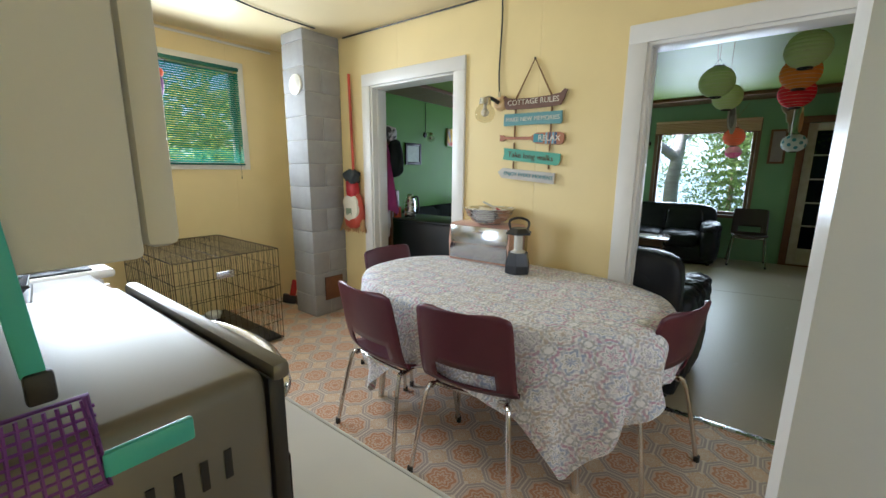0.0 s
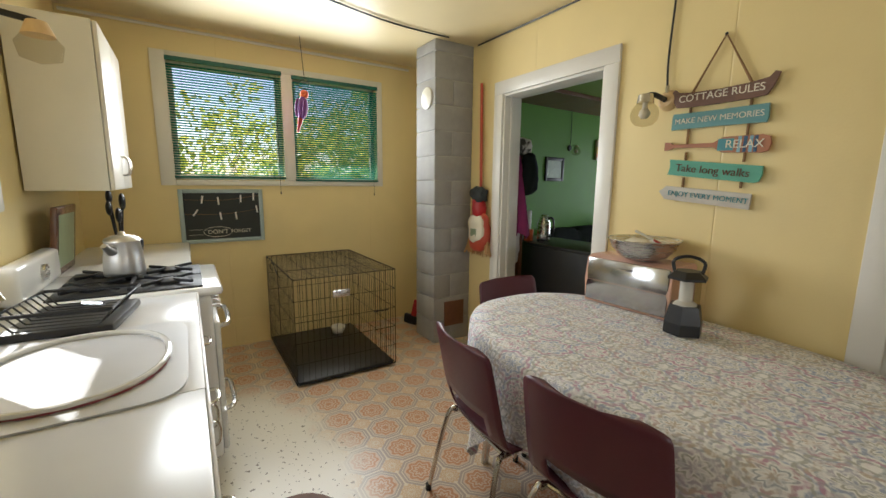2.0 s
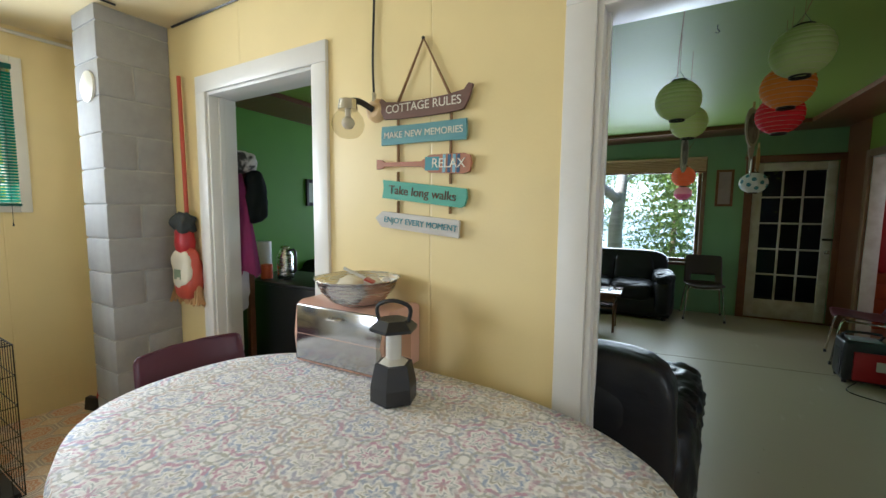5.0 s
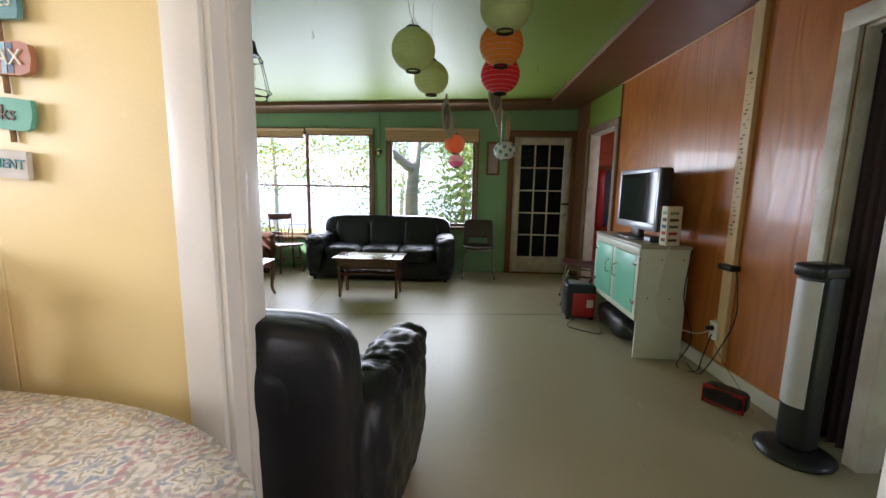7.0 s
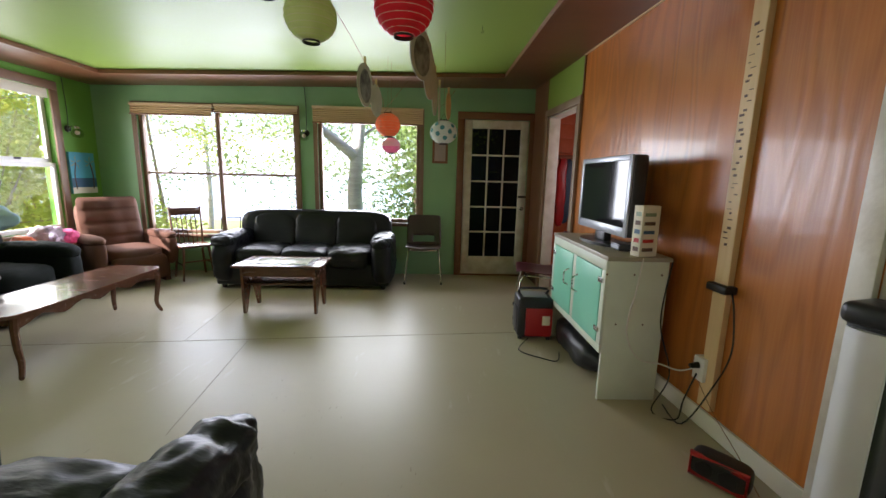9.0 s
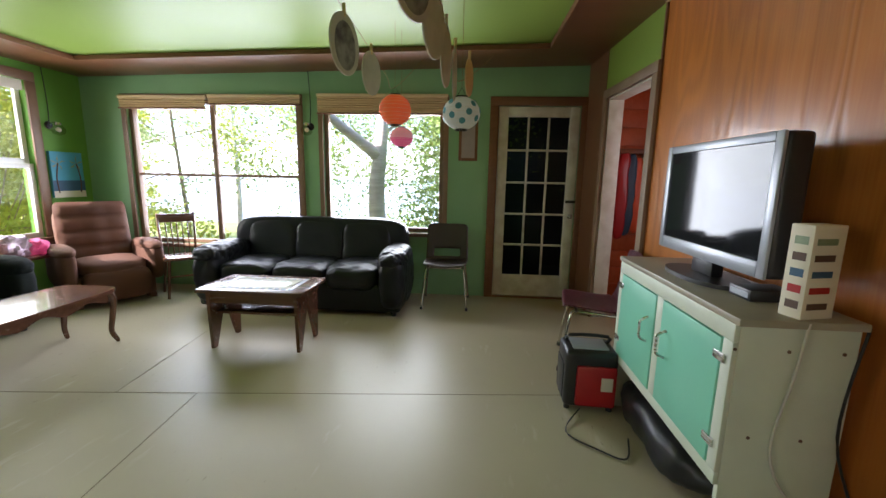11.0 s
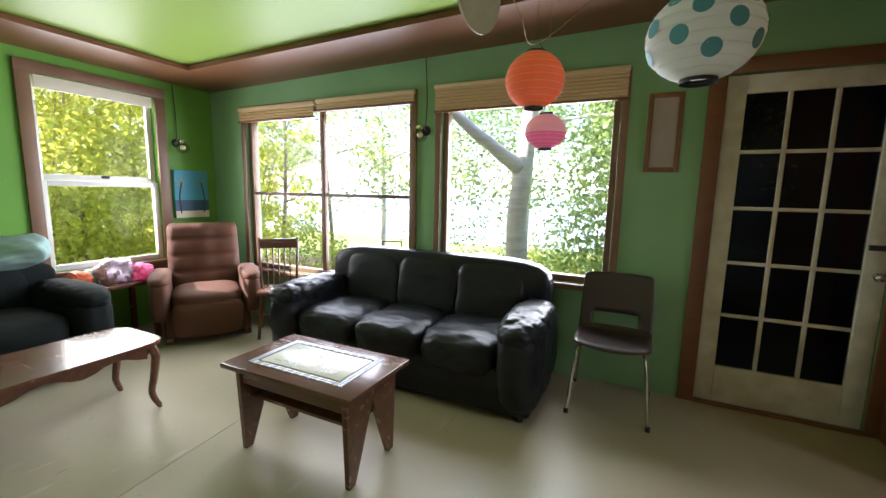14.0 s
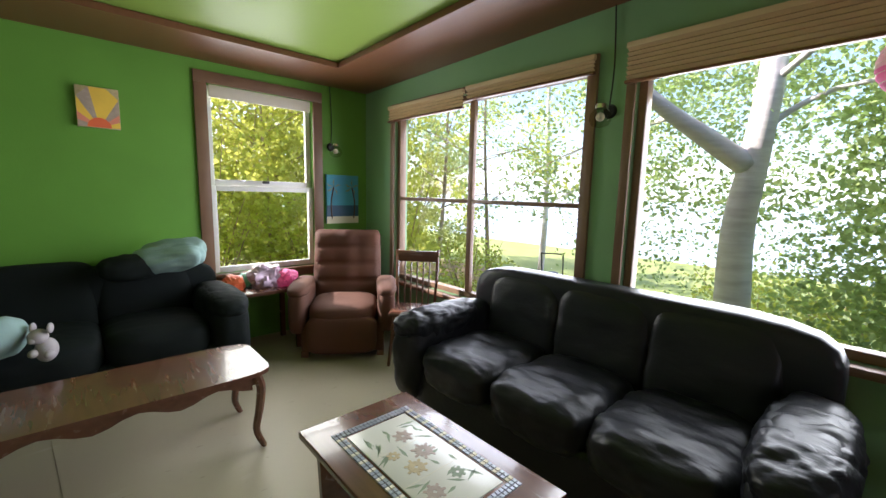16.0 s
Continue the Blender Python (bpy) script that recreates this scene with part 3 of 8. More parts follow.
def casing(name, m, u0, u1, z0, z1, w, t, material, sill=False, bottom=False, label="", out=0.0):
    """Trim round an opening, lying on the wall's face (towards -y)."""
    top = thing(name, m, label or "painted wooden trim round the opening", "trim")
    tagged(top, kind="structure")
    for nm, (a, b, c, d) in (("side_trim", (u0 - w, u0, z0, z1)), ("side_trim", (u1, u1 + w, z0, z1)), ("head_trim", (u0 - w - out, u1 + w + out, z1, z1 + w))):
        part(nm, box(B(), a, b, -t, 0, c, d, 0.004), material, top)
    if bottom:
        part("bottom_trim", box(B(), u0 - w, u1 + w, -t, 0, z0 - w, z0, 0.004), material, top)
    if sill:
        part("sill", box(B(), u0 - w - 0.02, u1 + w + 0.02, -t - 0.04, 0.0, z0 - 0.03, z0, 0.006), material, top)
    return top


# ---- the large structure: kitchen ----
KW, KC = -3.366, 2.49
obj("floor_kitchen", box(B(), -3.6, 2.5, -3.1, 0.03, -0.1, 0), LINO, label="worn patterned vinyl floor with orange medallions", category="floor", kind="structure")
obj("ceiling_kitchen", box(B(), -3.6, 2.5, -3.1, 0.1, KC, KC + 0.1), YCEIL, label="pale yellow painted ceiling", category="ceiling", kind="structure")
wall("wall_kitchen_north", KIT, -3.5, 2.5, 0, 2.62, 0.14, [(-2.15, -1.26, 0, 2.05), (0, 1.69, 0, 2.03)], YELLOW, GREEN, "yellow painted panel wall with two openings")
wall("wall_kitchen_west", pose(KW, 0, 0, 0, 0, 90), -3.0, 0.0, 0, 2.6, 0.14, [(-2.15, -1.37, 1.39, 2.25), (-1.28, -0.53, 1.37, 2.25)], YELLOW, label="yellow painted wall with two windows")
# The second opening is unseen, made for the south fill lamp.
wall("wall_kitchen_south", pose(0, -2.72, 0, 0, 0, 180), -2.5, 3.5, 0, 2.6, 0.14, [(1.22, 1.74, 1.10, 1.52), (-1.9, -1.1, 1.1, 1.9)], YELLOW, label="yellow painted wall behind the counter")
# This wall is out of view; its opening only admits added fill.
wall("wall_kitchen_east", pose(2.42, 0, 0, 0, 0, -90), -0.1, 3.0, 0, 2.6, 0.14, [(0.55, 1.45, 1.05, 1.95)], YELLOW, label="plain yellow wall")
wall("wall_partition", pose(0.612, -2.0, 0, 0, 0, 0), 0, 1.8, 0, 2.6, 0.1, [], WHITE, label="white painted end of a partition wall")
casing("door_trim_1", KIT, -2.15, -1.26, 0, 2.05, 0.095, 0.02, WHITE, label="white painted doorway trim")
casing("door_trim_2", KIT, 0.0, 1.69, 0, 2.03, 0.095, 0.02, WHITE, label="white painted trim of the wide opening")
for k, (u0, u1, zt) in enumerate(((-2.15, -1.26, 2.05), (0.0, 1.69, 2.03))):
    j = thing("door_jamb_%d" % (k + 1), KIT, "grey-white painted door jamb lining", "door frame")
    tagged(j, kind="structure")
    part("side_lining", box(B(), u0, u0 + 0.018, -0.005, 0.16, 0, zt, 0.002), WHITE, j)
    part("side_lining", box(B(), u1 - 0.018, u1, -0.005, 0.16, 0, zt, 0.002), WHITE, j)
    part("head_lining", box(B(), u0 + 0.018, u1 - 0.018, -0.005, 0.16, zt - 0.018, zt, 0.002), WHITE, j)
    part("stop", box(B(), u0 + 0.018, u0 + 0.03, 0.05, 0.085, 0, zt - 0.018, 0.002), WHITE, j)
    part("threshold", box(B(), u0 + 0.02, u1 - 0.02, -0.015, 0.03, 0.0, 0.008, 0.003), STEEL if k else BROWNWOOD, j)
WWIN = pose(KW, 0, 0, 0, 0, 90)
# one trim frame round both kitchen windows, with a wide post between
wt = thing("window_trim_kitchen", WWIN, "pale painted trim round two kitchen windows", "trim")
tagged(wt, kind="structure")
for nm, a in (("side_trim", (-2.245, -2.15, 1.345, 2.30)), ("side_trim", (-0.53, -0.475, 1.345, 2.30)), ("post", (-1.37, -1.28, 1.385, 2.25)), ("head_trim", (-2.15, -0.53, 2.25, 2.30)), ("bottom_trim", (-2.15, -0.53, 1.345, 1.385))):
    part(nm, box(B(), a[0], a[1], -0.018, 0, a[2], a[3], 0.003), CUPBOARD, wt)
for k, (a, b) in enumerate(((-2.15, -1.37), (-1.28, -0.53))):
    w = thing("window_%d" % (k + 1), WWIN, "small kitchen window behind a blind", "window")
    tagged(w, kind="structure")
    g = part("pane", box(B(), a + 0.03, b - 0.03, 0.085, 0.09, 1.42, 2.22), GLASS, w)
    g.visible_shadow = False
    for q in ((a, a + 0.035, 1.39, 2.25), (b - 0.035, b, 1.39, 2.25)):
        part("window_frame", box(B(), q[0], q[1], 0.06, 0.11, q[2], q[3], 0.003), WHITE, w)
    for q in (1.39, 2.215):
        part("window_frame", box(B(), a + 0.035, b - 0.035, 0.06, 0.11, q, q + 0.035, 0.003), WHITE, w)

# chimney of concrete blocks in the corner
chim = thing("chimney", pose(-2.70, -0.185, 0), "grey concrete block chimney in the kitchen corner", "chimney")
tagged(chim, kind="structure")
part("core", box(B(), -0.155, 0.145, -0.178, 0.18, 0, KC), MORTAR, chim)
for i in range(13):
    z = i * 0.2
    if i == 12:
        bm = box(B(), -0.16, 0.15, -0.187, 0.183, 0.004, 0.088, 0.006)
    elif i % 2 == 0:
        bm = box(B(), -0.16, 0.15, -0.187, -0.02, 0.004, 0.196, 0.006)
        box(bm, -0.16, 0.15, -0.012, 0.183, 0.004, 0.196, 0.006)
    else:
        bm = box(B(), -0.16, 0.15, -0.187, 0.183, 0.004, 0.196, 0.006)
    b = part("block", bm, BLOCK, chim)
    b.location.z = z
    b.rotation_euler.z = random.uniform(-0.004, 0.004)
part("flue_cover", lathe(B(), [(0.0, 0.03), (0.03, 0.032), (0.06, 0.022), (0.085, 0.012), (0.085, 0.0)], 24), CUPBOARD, chim, "round painted flue cover").matrix_basis = pose(0.03, -0.187, 2.06, 90)
part("clean_out_door", box(B(), 0.148, 0.162, -0.08, 0.12, 0.14, 0.36, 0.004), BROWNWOOD, chim, "brown metal clean-out door")

# ---- the large structure: living room ----
LW, LX = 5.43, -3.645
obj("floor_living", box(B(), -4.6, 4.6, 0.03, 6.1, -0.1, -0.001), OLIVEFLOOR, label="olive painted plywood floor with a dull shine", category="floor", kind="structure")
wall("wall_lake", LIV @ pose(0, LW, 0), -3.9, 2.02, 0, 2.62, 0.15, [(-3.12, -1.15, 0.5, 2.1), (-0.88, 0.43, 0.70, 2.1), (1.0, 1.84, 0, 2.05)], TEAL, label="sea green painted wall with two wide windows and a glazed door")
wall("wall_side", LIV @ pose(LX, 0, 0, 0, 0, 90), 0.5, 5.5, 0, 2.62, 0.15, [(3.97, 4.85, 0.62, 2.16)], GREEN, label="bright green painted wall with a sash window")
wall("wall_panelled", TVW @ pose(0, 0, 0, 0, 0, -90), -5.5, 0.4, 0, 2.62, 0.12, [(-4.86, -4.02, 0, 2.02), (-1.32, -0.42, 0, 2.06)], PLY, label="varnished orange-brown plywood wall")
TILT = LIV @ pose(0, 0, 2.405, 0, -1.2, 0)
for x0, x1, y0, y1 in ((-3.8, -3.06, 0.5, 5.6), (1.4, 2.5, 0.18, 5.6), (-3.06, 1.4, 4.82, 5.6)):
    obj("soffit", box(B(), x0, x1, y0, y1, 0, 0.15), BROWNWOOD, TILT, label="dark reddish brown wooden soffit round the ceiling", category="ceiling", kind="structure")
obj("ceiling_living", prism(B(), [(-3.06, 0.48), (1.4, 0.2), (1.4, 4.82), (-3.06, 4.82)], 0.035, 0.15), GCEIL, TILT, label="glossy yellow-green painted ceiling panels", category="ceiling", kind="structure")
obj("roof", box(B(), -4.8, 5.2, -3.3, 6.3, 2.72, 2.85), DARKROOM, label="dark roof above the ceilings", category="roof", kind="structure")
for nm, a in (("ceiling_trim", (-3.075, -3.045, 0.5, 4.80)), ("ceiling_trim", (1.385, 1.415, 0.2, 4.80))):
    obj(nm, box(B(), a[0], a[1], a[2], a[3], -0.012, 0.03, 0.003), BROWNWOOD, TILT, label="thin brown edge strip of the ceiling", category="trim", kind="structure")
obj("ceiling_trim", box(B(), -3.045, 1.385, 4.805, 4.835, -0.012, 0.03, 0.003), BROWNWOOD, TILT, label="thin brown edge strip of the ceiling", category="trim", kind="structure")


def big_window(name, fr, u0, u1, z0, z1, th, bars, material, label):
    """A fixed window: frame, bars and panes, set into the wall's depth."""
    w = thing(name, fr, label, "window")
    tagged(w, kind="structure")
    f = 0.045
    for q in ((u0, u0 + f, z0, z1), (u1 - f, u1, z0, z1), (u0 + f, u1 - f, z0, z0 + f), (u0 + f, u1 - f, z1 - f, z1)):
        part("window_frame", box(B(), q[0], q[1], 0.03, 0.10, q[2], q[3], 0.004), material, w)
    for q in bars:
        part("glazing_bar", box(B(), q[0], q[1], 0.045, 0.085, q[2], q[3], 0.004), material, w)
    us = sorted({u0 + f, u1 - f, *[(q[0] + q[1]) / 2 for q in bars if q[1] - q[0] < 0.1]})
    for a, b in zip(us, us[1:]):
        g = part("pane", box(B(), a, b, 0.063, 0.067, z0 + f, z1 - f), GLASS, w)
        g.visible_shadow = False
    return w


LKW = LIV @ pose(0, LW, 0)
big_window("window_3", LKW, -3.12, -1.15, 0.5, 2.1, 0.15, [(-2.18, -2.13, 0.5, 2.1), (-3.08, -2.18, 1.265, 1.295), (-2.13, -1.19, 1.265, 1.295)], CASING, "wide four-light window towards the lake")
big_window("window_4", LKW, -0.88, 0.43, 0.70, 2.1, 0.15, [], CASING, "large single-pane window towards a birch")
casing("window_trim_lake", LKW, -3.12, -1.15, 0.5, 2.1, 0.05, 0.022, CASING, True, True, "dark brown window trim")
casing("window_trim_birch", LKW, -0.88, 0.43, 0.70, 2.1, 0.05, 0.022, CASING, True, True, "dark brown window trim")
SDW = LIV @ pose(LX, 0, 0, 0, 0, 90)
casing("window_trim_side", SDW, 3.97, 4.85, 0.62, 2.16, 0.09, 0.022, CASING, True, True, "brown wooden sash window trim")
sw = thing("window_5", SDW, "white sash window looking onto green woods", "window")
tagged(sw, kind="structure")
for y0, z0, z1 in ((0.02, 0.62, 1.36), (0.06, 1.36, 2.16)):
    for q in ((3.97, 4.015, z0, z1), (4.805, 4.85, z0, z1), (4.015, 4.805, z0, z0 + 0.05), (4.015, 4.805, z1 - 0.045, z1)):
        part("sash_rail", box(B(), q[0], q[1], y0, y0 + 0.035, q[2], q[3], 0.004), WHITE, sw)
    g = part("pane", box(B(), 4.015, 4.805, y0 + 0.015, y0 + 0.019, z0 + 0.05, z1 - 0.045), GLASS, sw)
    g.visible_shadow = False
part("sash_lock", box(B(), 4.38, 4.44, 0.0, 0.025, 1.385, 1.41, 0.006), BLACKMETAL, sw)
part("roller_blind", box(B(), 3.99, 4.83, -0.005, 0.012, 2.06, 2.155, 0.004), CREAM, sw, "rolled cream blind")

# glazed door with fifteen panes
casing("door_trim_3", LKW, 1.0, 1.84, 0, 2.05, 0.09, 0.025, BROWNWOOD, label="dark brown trim of the glazed door")
dr = thing("door_1", LKW, "white glazed door with fifteen dark panes, closed", "door")
tagged(dr, kind="structure")
D0, D1 = 1.005, 1.835
for q in ((D0, D0 + 0.1, 0.02, 2.045), (D1 - 0.1, D1, 0.02, 2.045), (D0 + 0.1, D1 - 0.1, 0.02, 0.26), (D0 + 0.1, D1 - 0.1, 1.94, 2.045)):
    part("door_rail", box(B(), q[0], q[1], 0.005, 0.045, q[2], q[3], 0.004), OLDWHITE, dr)
px = [(D0 + 0.1) + (D1 - D0 - 0.2) * i / 3 for i in range(4)]
pz = [0.26 + 1.68 * i / 5 for i in range(6)]
for x in px[1:3]:
    part("glazing_bar", box(B(), x - 0.011, x + 0.011, 0.01, 0.04, 0.26, 1.94, 0.004), OLDWHITE, dr)
for z in pz[1:5]:
    part("glazing_bar", box(B(), D0 + 0.1, D1 - 0.1, 0.012, 0.038, z - 0.011, z + 0.011, 0.004), OLDWHITE, dr)
for i in range(3):
    for j in range(5):
        part("pane", box(B(), px[i], px[i + 1], 0.024, 0.027, pz[j], pz[j + 1]), DARKGLASS, dr).visible_shadow = False
part("door_handle", ball(cyl(B(), (1.785, -0.045, 0.92), (1.785, 0.01, 0.92), 0.012), (1.785, -0.05, 0.92), 0.027), STEEL, dr, "metal door knob")
part("bolt", box(B(), 1.74, 1.86, -0.015, 0.005, 1.06, 1.09, 0.003), BLACKMETAL, dr, "black sliding bolt")
part("door_sweep", box(B(), 1.0, 1.84, -0.03, 0.005, 0.0, 0.02, 0.003), BROWNWOOD, dr)
# porch behind the glazed door; an unseen side gap is added to let daylight in
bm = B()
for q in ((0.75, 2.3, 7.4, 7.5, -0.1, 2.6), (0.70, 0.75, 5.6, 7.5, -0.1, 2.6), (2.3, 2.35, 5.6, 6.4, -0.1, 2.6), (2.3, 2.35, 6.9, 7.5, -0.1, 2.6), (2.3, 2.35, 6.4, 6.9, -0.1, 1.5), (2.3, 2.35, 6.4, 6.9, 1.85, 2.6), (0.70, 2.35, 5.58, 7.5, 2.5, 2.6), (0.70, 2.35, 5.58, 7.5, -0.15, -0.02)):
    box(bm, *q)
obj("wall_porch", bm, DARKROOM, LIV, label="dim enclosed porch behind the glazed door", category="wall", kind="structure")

# TV wall: posts, baseboard, doorway to the orange room, doorway to the bedroom
obj("wall_post", box(B(), -0.035, 0.0, 1.93, 2.02, 0.13, 2.45, 0.004), PINEPOST, TVW, label="bare pine strip on the panelled wall, with pencilled names", category="trim", kind="structure")
sc = thing("scribbles", TVW, "dark pencilled marks on the pine strip", "writing")
tagged(sc, kind="structure")
bm = B()
for i in range(34):
    z = 1.0 + i * 0.031 + random.uniform(-0.008, 0.008)
    y = 1.975 + random.uniform(-0.02, 0.02)
    l = random.uniform(0.012, 0.03)
    box(bm, -0.0365, -0.0352, y - l / 2, y + l / 2, z, z + random.uniform(0.003, 0.014))
part("mark", bm, BROWNINK, sc)
obj("baseboard", box(B(), -0.018, 0.0, 1.415, 3.95, 0.0, 0.10, 0.004), CUPBOARD, TVW, label="cream painted baseboard", category="trim", kind="structure")
obj("panel_trim", box(B(), -0.02, 0.0, 1.415, 3.96, 2.44, 2.47, 0.003), PINEPOST, TVW, label="light wooden strip at the top of the panelling", category="trim", kind="structure")
obj("wall_panel_strip", box(B(), -0.012, 0.0, 3.94, 3.965, 0.0, 2.5, 0.002), BROWNWOOD, TVW, label="edge strip of the plywood panelling", category="trim", kind="structure")
obj("wall_green_patch", box(B(), -0.008, 0.0, 3.97, 4.935, 2.095, 2.52), GCEIL, TVW, label="bright green patch of wall above the doorway", category="wall", kind="structure")
obj("wall_brown_strip", box(B(), -0.01, 0.0, 4.94, 5.45, 0, 2.5), BROWNWOOD, TVW, label="dark brown boards beside the glazed door", category="wall", kind="structure")
TVC = TVW @ pose(-0.008, 0, 0, 0, 0, -90)
casing("door_trim_4", TVC, -4.86, -4.02, 0, 2.02, 0.075, 0.025, mat("weathered_taupe_trim", (0.32, 0.22, 0.15), 0.5, color2=(0.20, 0.12, 0.07), scale=5, contrast=1.5), label="worn whitish trim of the closet doorway")
casing("door_trim_5", TVC, -1.32, -0.42, 0, 2.06, 0.09, 0.025, OLDWHITE, label="worn whitish trim of the bedroom doorway")
for nm, y0, y1, zt in (("door_jamb_3", 4.02, 4.86, 2.02), ("door_jamb_4", 0.42, 1.32, 2.06)):
    j = thing(nm, TVW, "worn painted door jamb lining", "door frame")
    tagged(j, kind="structure")
    part("side_lining", box(B(), -0.004, 0.124, y0, y0 + 0.016, 0, zt, 0.002), OLDWHITE, j)
    part("side_lining", box(B(), -0.004, 0.124, y1 - 0.016, y1, 0, zt, 0.002), OLDWHITE, j)
    part("head_lining", box(B(), -0.004, 0.124, y0 + 0.016, y1 - 0.016, zt - 0.016, zt, 0.002), OLDWHITE, j)
cl = B()
for q in ((0.12, 1.3, 5.50, 5.60, 0, 2.5), (0.12, 1.3, 3.45, 3.55, 0, 2.5), (0.12, 1.3, 3.45, 5.60, 2.4, 2.5)):
    box(cl, *q)
obj("wall_closet", cl, ORANGEWALL, TVW, label="orange stained wall of the small side room", category="wall", kind="structure")
cb = thing("wall_closet_back", TVW @ pose(1.25, 0, 0), "orange stained plank wall", "wall")
tagged(cb, kind="structure")
# The backing leaves an unseen gap where the added fill comes in.
for q in ((4.35, 5.5, 0, 2.45), (3.5, 3.65, 0, 2.45), (3.65, 4.35, 0, 1.05), (3.65, 4.35, 1.95, 2.45)):
    part("backing", box(B(), 0.02, 0.1, *q), BROWNWOOD, cb)
for i in range(13):
    part("plank", box(B(), 0, 0.018, 4.35, 5.48, i * 0.185 + 0.004, i * 0.185 + 0.181, 0.004), ORANGEWALL, cb)
    part("plank", box(B(), -1.12, 0, 5.482, 5.5, i * 0.185 + 0.004, i * 0.185 + 0.181, 0.004), ORANGEWALL, cb)
# One side wall has an unseen gap, left for the bedroom's fill lamp.
bd = B()
for q in ((3.6, 3.7, -1.5, 2.6, 0, 2.6), (0.12, 3.7, 2.5, 2.6, 0, 2.6), (0.12, 2.15, -1.5, -1.4, 0, 2.6), (3.05, 3.7, -1.5, -1.4, 0, 2.6), (2.15, 3.05, -1.5, -1.4, 0, 1.05), (2.15, 3.05, -1.5, -1.4, 1.95, 2.6), (0.12, 3.7, -1.5, 2.6, 2.5, 2.6)):
    box(bd, *q)
obj("wall_bedroom", bd, BLUEWALL, TVW, label="dusky blue bedroom wall", category="wall", kind="structure")

# ---- kitchen things ----
def shell_chair(m, shell, label, group):
    """A stacking chair: one moulded shell with a slot in the back, on bent tube legs. It faces +y."""
    c = thing("stacking_chair", m, label, "chair", group)
    prof = smooth_path([Vector((y, z, 0)) for y, z in ((0.22, 0.425), (0.20, 0.445), (0.08, 0.437), (-0.08, 0.425), (-0.165, 0.44), (-0.205, 0.52), (-0.235, 0.66), (-0.262, 0.79), (-0.267, 0.815))], 4)
    nu = 16
    for nm, lo, hi in (("seat", 0, 18), ("backrest", 17, len(prof) - 1)):
        bm = B()
        rows_ = []
        for i in range(lo, hi + 1):
            p = prof[i]
            f = i / (len(prof) - 1)
            half = 0.205 + 0.018 * math.sin(f * math.pi) - (0.07 * max(0, (f - 0.86) / 0.14) ** 2.2) - (0.03 * max(0, (0.1 - f) / 0.1) ** 2)
            row = []
            for k in range(nu + 1):
                u = 2 * k / nu - 1
                lift = 0.022 * u * u if f < 0.5 else 0.0
                wrap = 0.035 * u * u if f >= 0.5 else 0.035 * u * u * max(0, (f - 0.3) / 0.2)
                row.append(bm.verts.new((u * half, p.x + wrap, p.y + lift)))
            rows_.append(row)
        for i in range(len(rows_) - 1):
            for k in range(nu):
                f = (lo + i + 0.5) / (len(prof) - 1)
                if 0.57 < f < 0.655 and abs(2 * (k + 0.5) / nu - 1) < 0.63:
                    continue
                bm.faces.new((rows_[i][k], rows_[i][k + 1], rows_[i + 1][k + 1], rows_[i + 1][k]))
        ob = part(nm, bm, shell, c, smooth=60)
        sol = ob.modifiers.new("thickness", "SOLIDIFY")
        sol.thickness, sol.offset = 0.007, 0
    for s in (-1, 1):
        part("side_frame", tube(B(), [(s * 0.16, 0.14, 0.415), (s * 0.17, -0.10, 0.405), (s * 0.175, -0.16, 0.40)], 0.010, 8), CHROME, c)
        part("leg", tube(B(), [(s * 0.165, 0.12, 0.41), (s * 0.19, 0.17, 0.38), (s * 0.225, 0.22, 0.012)], 0.0105, 8, 5), CHROME, c)
        part("leg", tube(B(), [(s * 0.17, -0.13, 0.405), (s * 0.195, -0.18, 0.37), (s * 0.235, -0.25, 0.012)], 0.0105, 8, 5), CHROME, c)
        for y in (0.222, -0.252):
            part("foot", cyl(B(), (s * (0.226 if y > 0 else 0.236), y, 0), (s * (0.225 if y > 0 else 0.235), y, 0.03), 0.0135, n=10), BLACKPLASTIC, c)
    part("cross_bar", tube(B(), [(-0.17, -0.13, 0.405), (0, -0.135, 0.40), (0.17, -0.13, 0.405)], 0.010, 8), CHROME, c)
    part("cross_bar", tube(B(), [(-0.163, 0.13, 0.412), (0, 0.13, 0.405), (0.163, 0.13, 0.412)], 0.010, 8), CHROME, c)
    return c


G = "chairs round the kitchen table"
ch = shell_chair(pose(-0.84, -1.035, 0, 0, 0, -6.5), BURGUNDY, "burgundy plastic stacking chair pushed under the table", G)
copy_thing(ch, pose(-0.355, -1.00, 0, 0, 0, 9.5))
copy_thing(ch, pose(0.17, -0.53, 0, 0, 0, 72))
copy_thing(ch, pose(-1.26, -0.49, 0, 0, 0, -92))

# oval table and its cloth
TX, TY, TA, TB = -0.51, -0.60, 0.84, 0.52


def oval(th, a, b, k=2.5):
    c, s = math.cos(th), math.sin(th)
    return a * math.copysign(abs(c) ** (2 / k), c), b * math.copysign(abs(s) ** (2 / k), s)


tb = thing("dining_table", pose(TX, TY, 0), "oval kitchen table hidden under a flowered cloth", "table")
part("tabletop", prism(B(), [oval(2 * math.pi * i / 48, TA - 0.01, TB - 0.01) for i in range(48)], 0.72, 0.748), DARKWOOD, tb)
for sx in (-1, 1):
    for sy in (-1, 1):
        part("leg", cyl(B(), (sx * 0.55, sy * 0.30, 0.72), (sx * 0.6, sy * 0.33, 0), 0.022, 0.018), CHROME, tb)
bm = B()
n, rings = 160, []
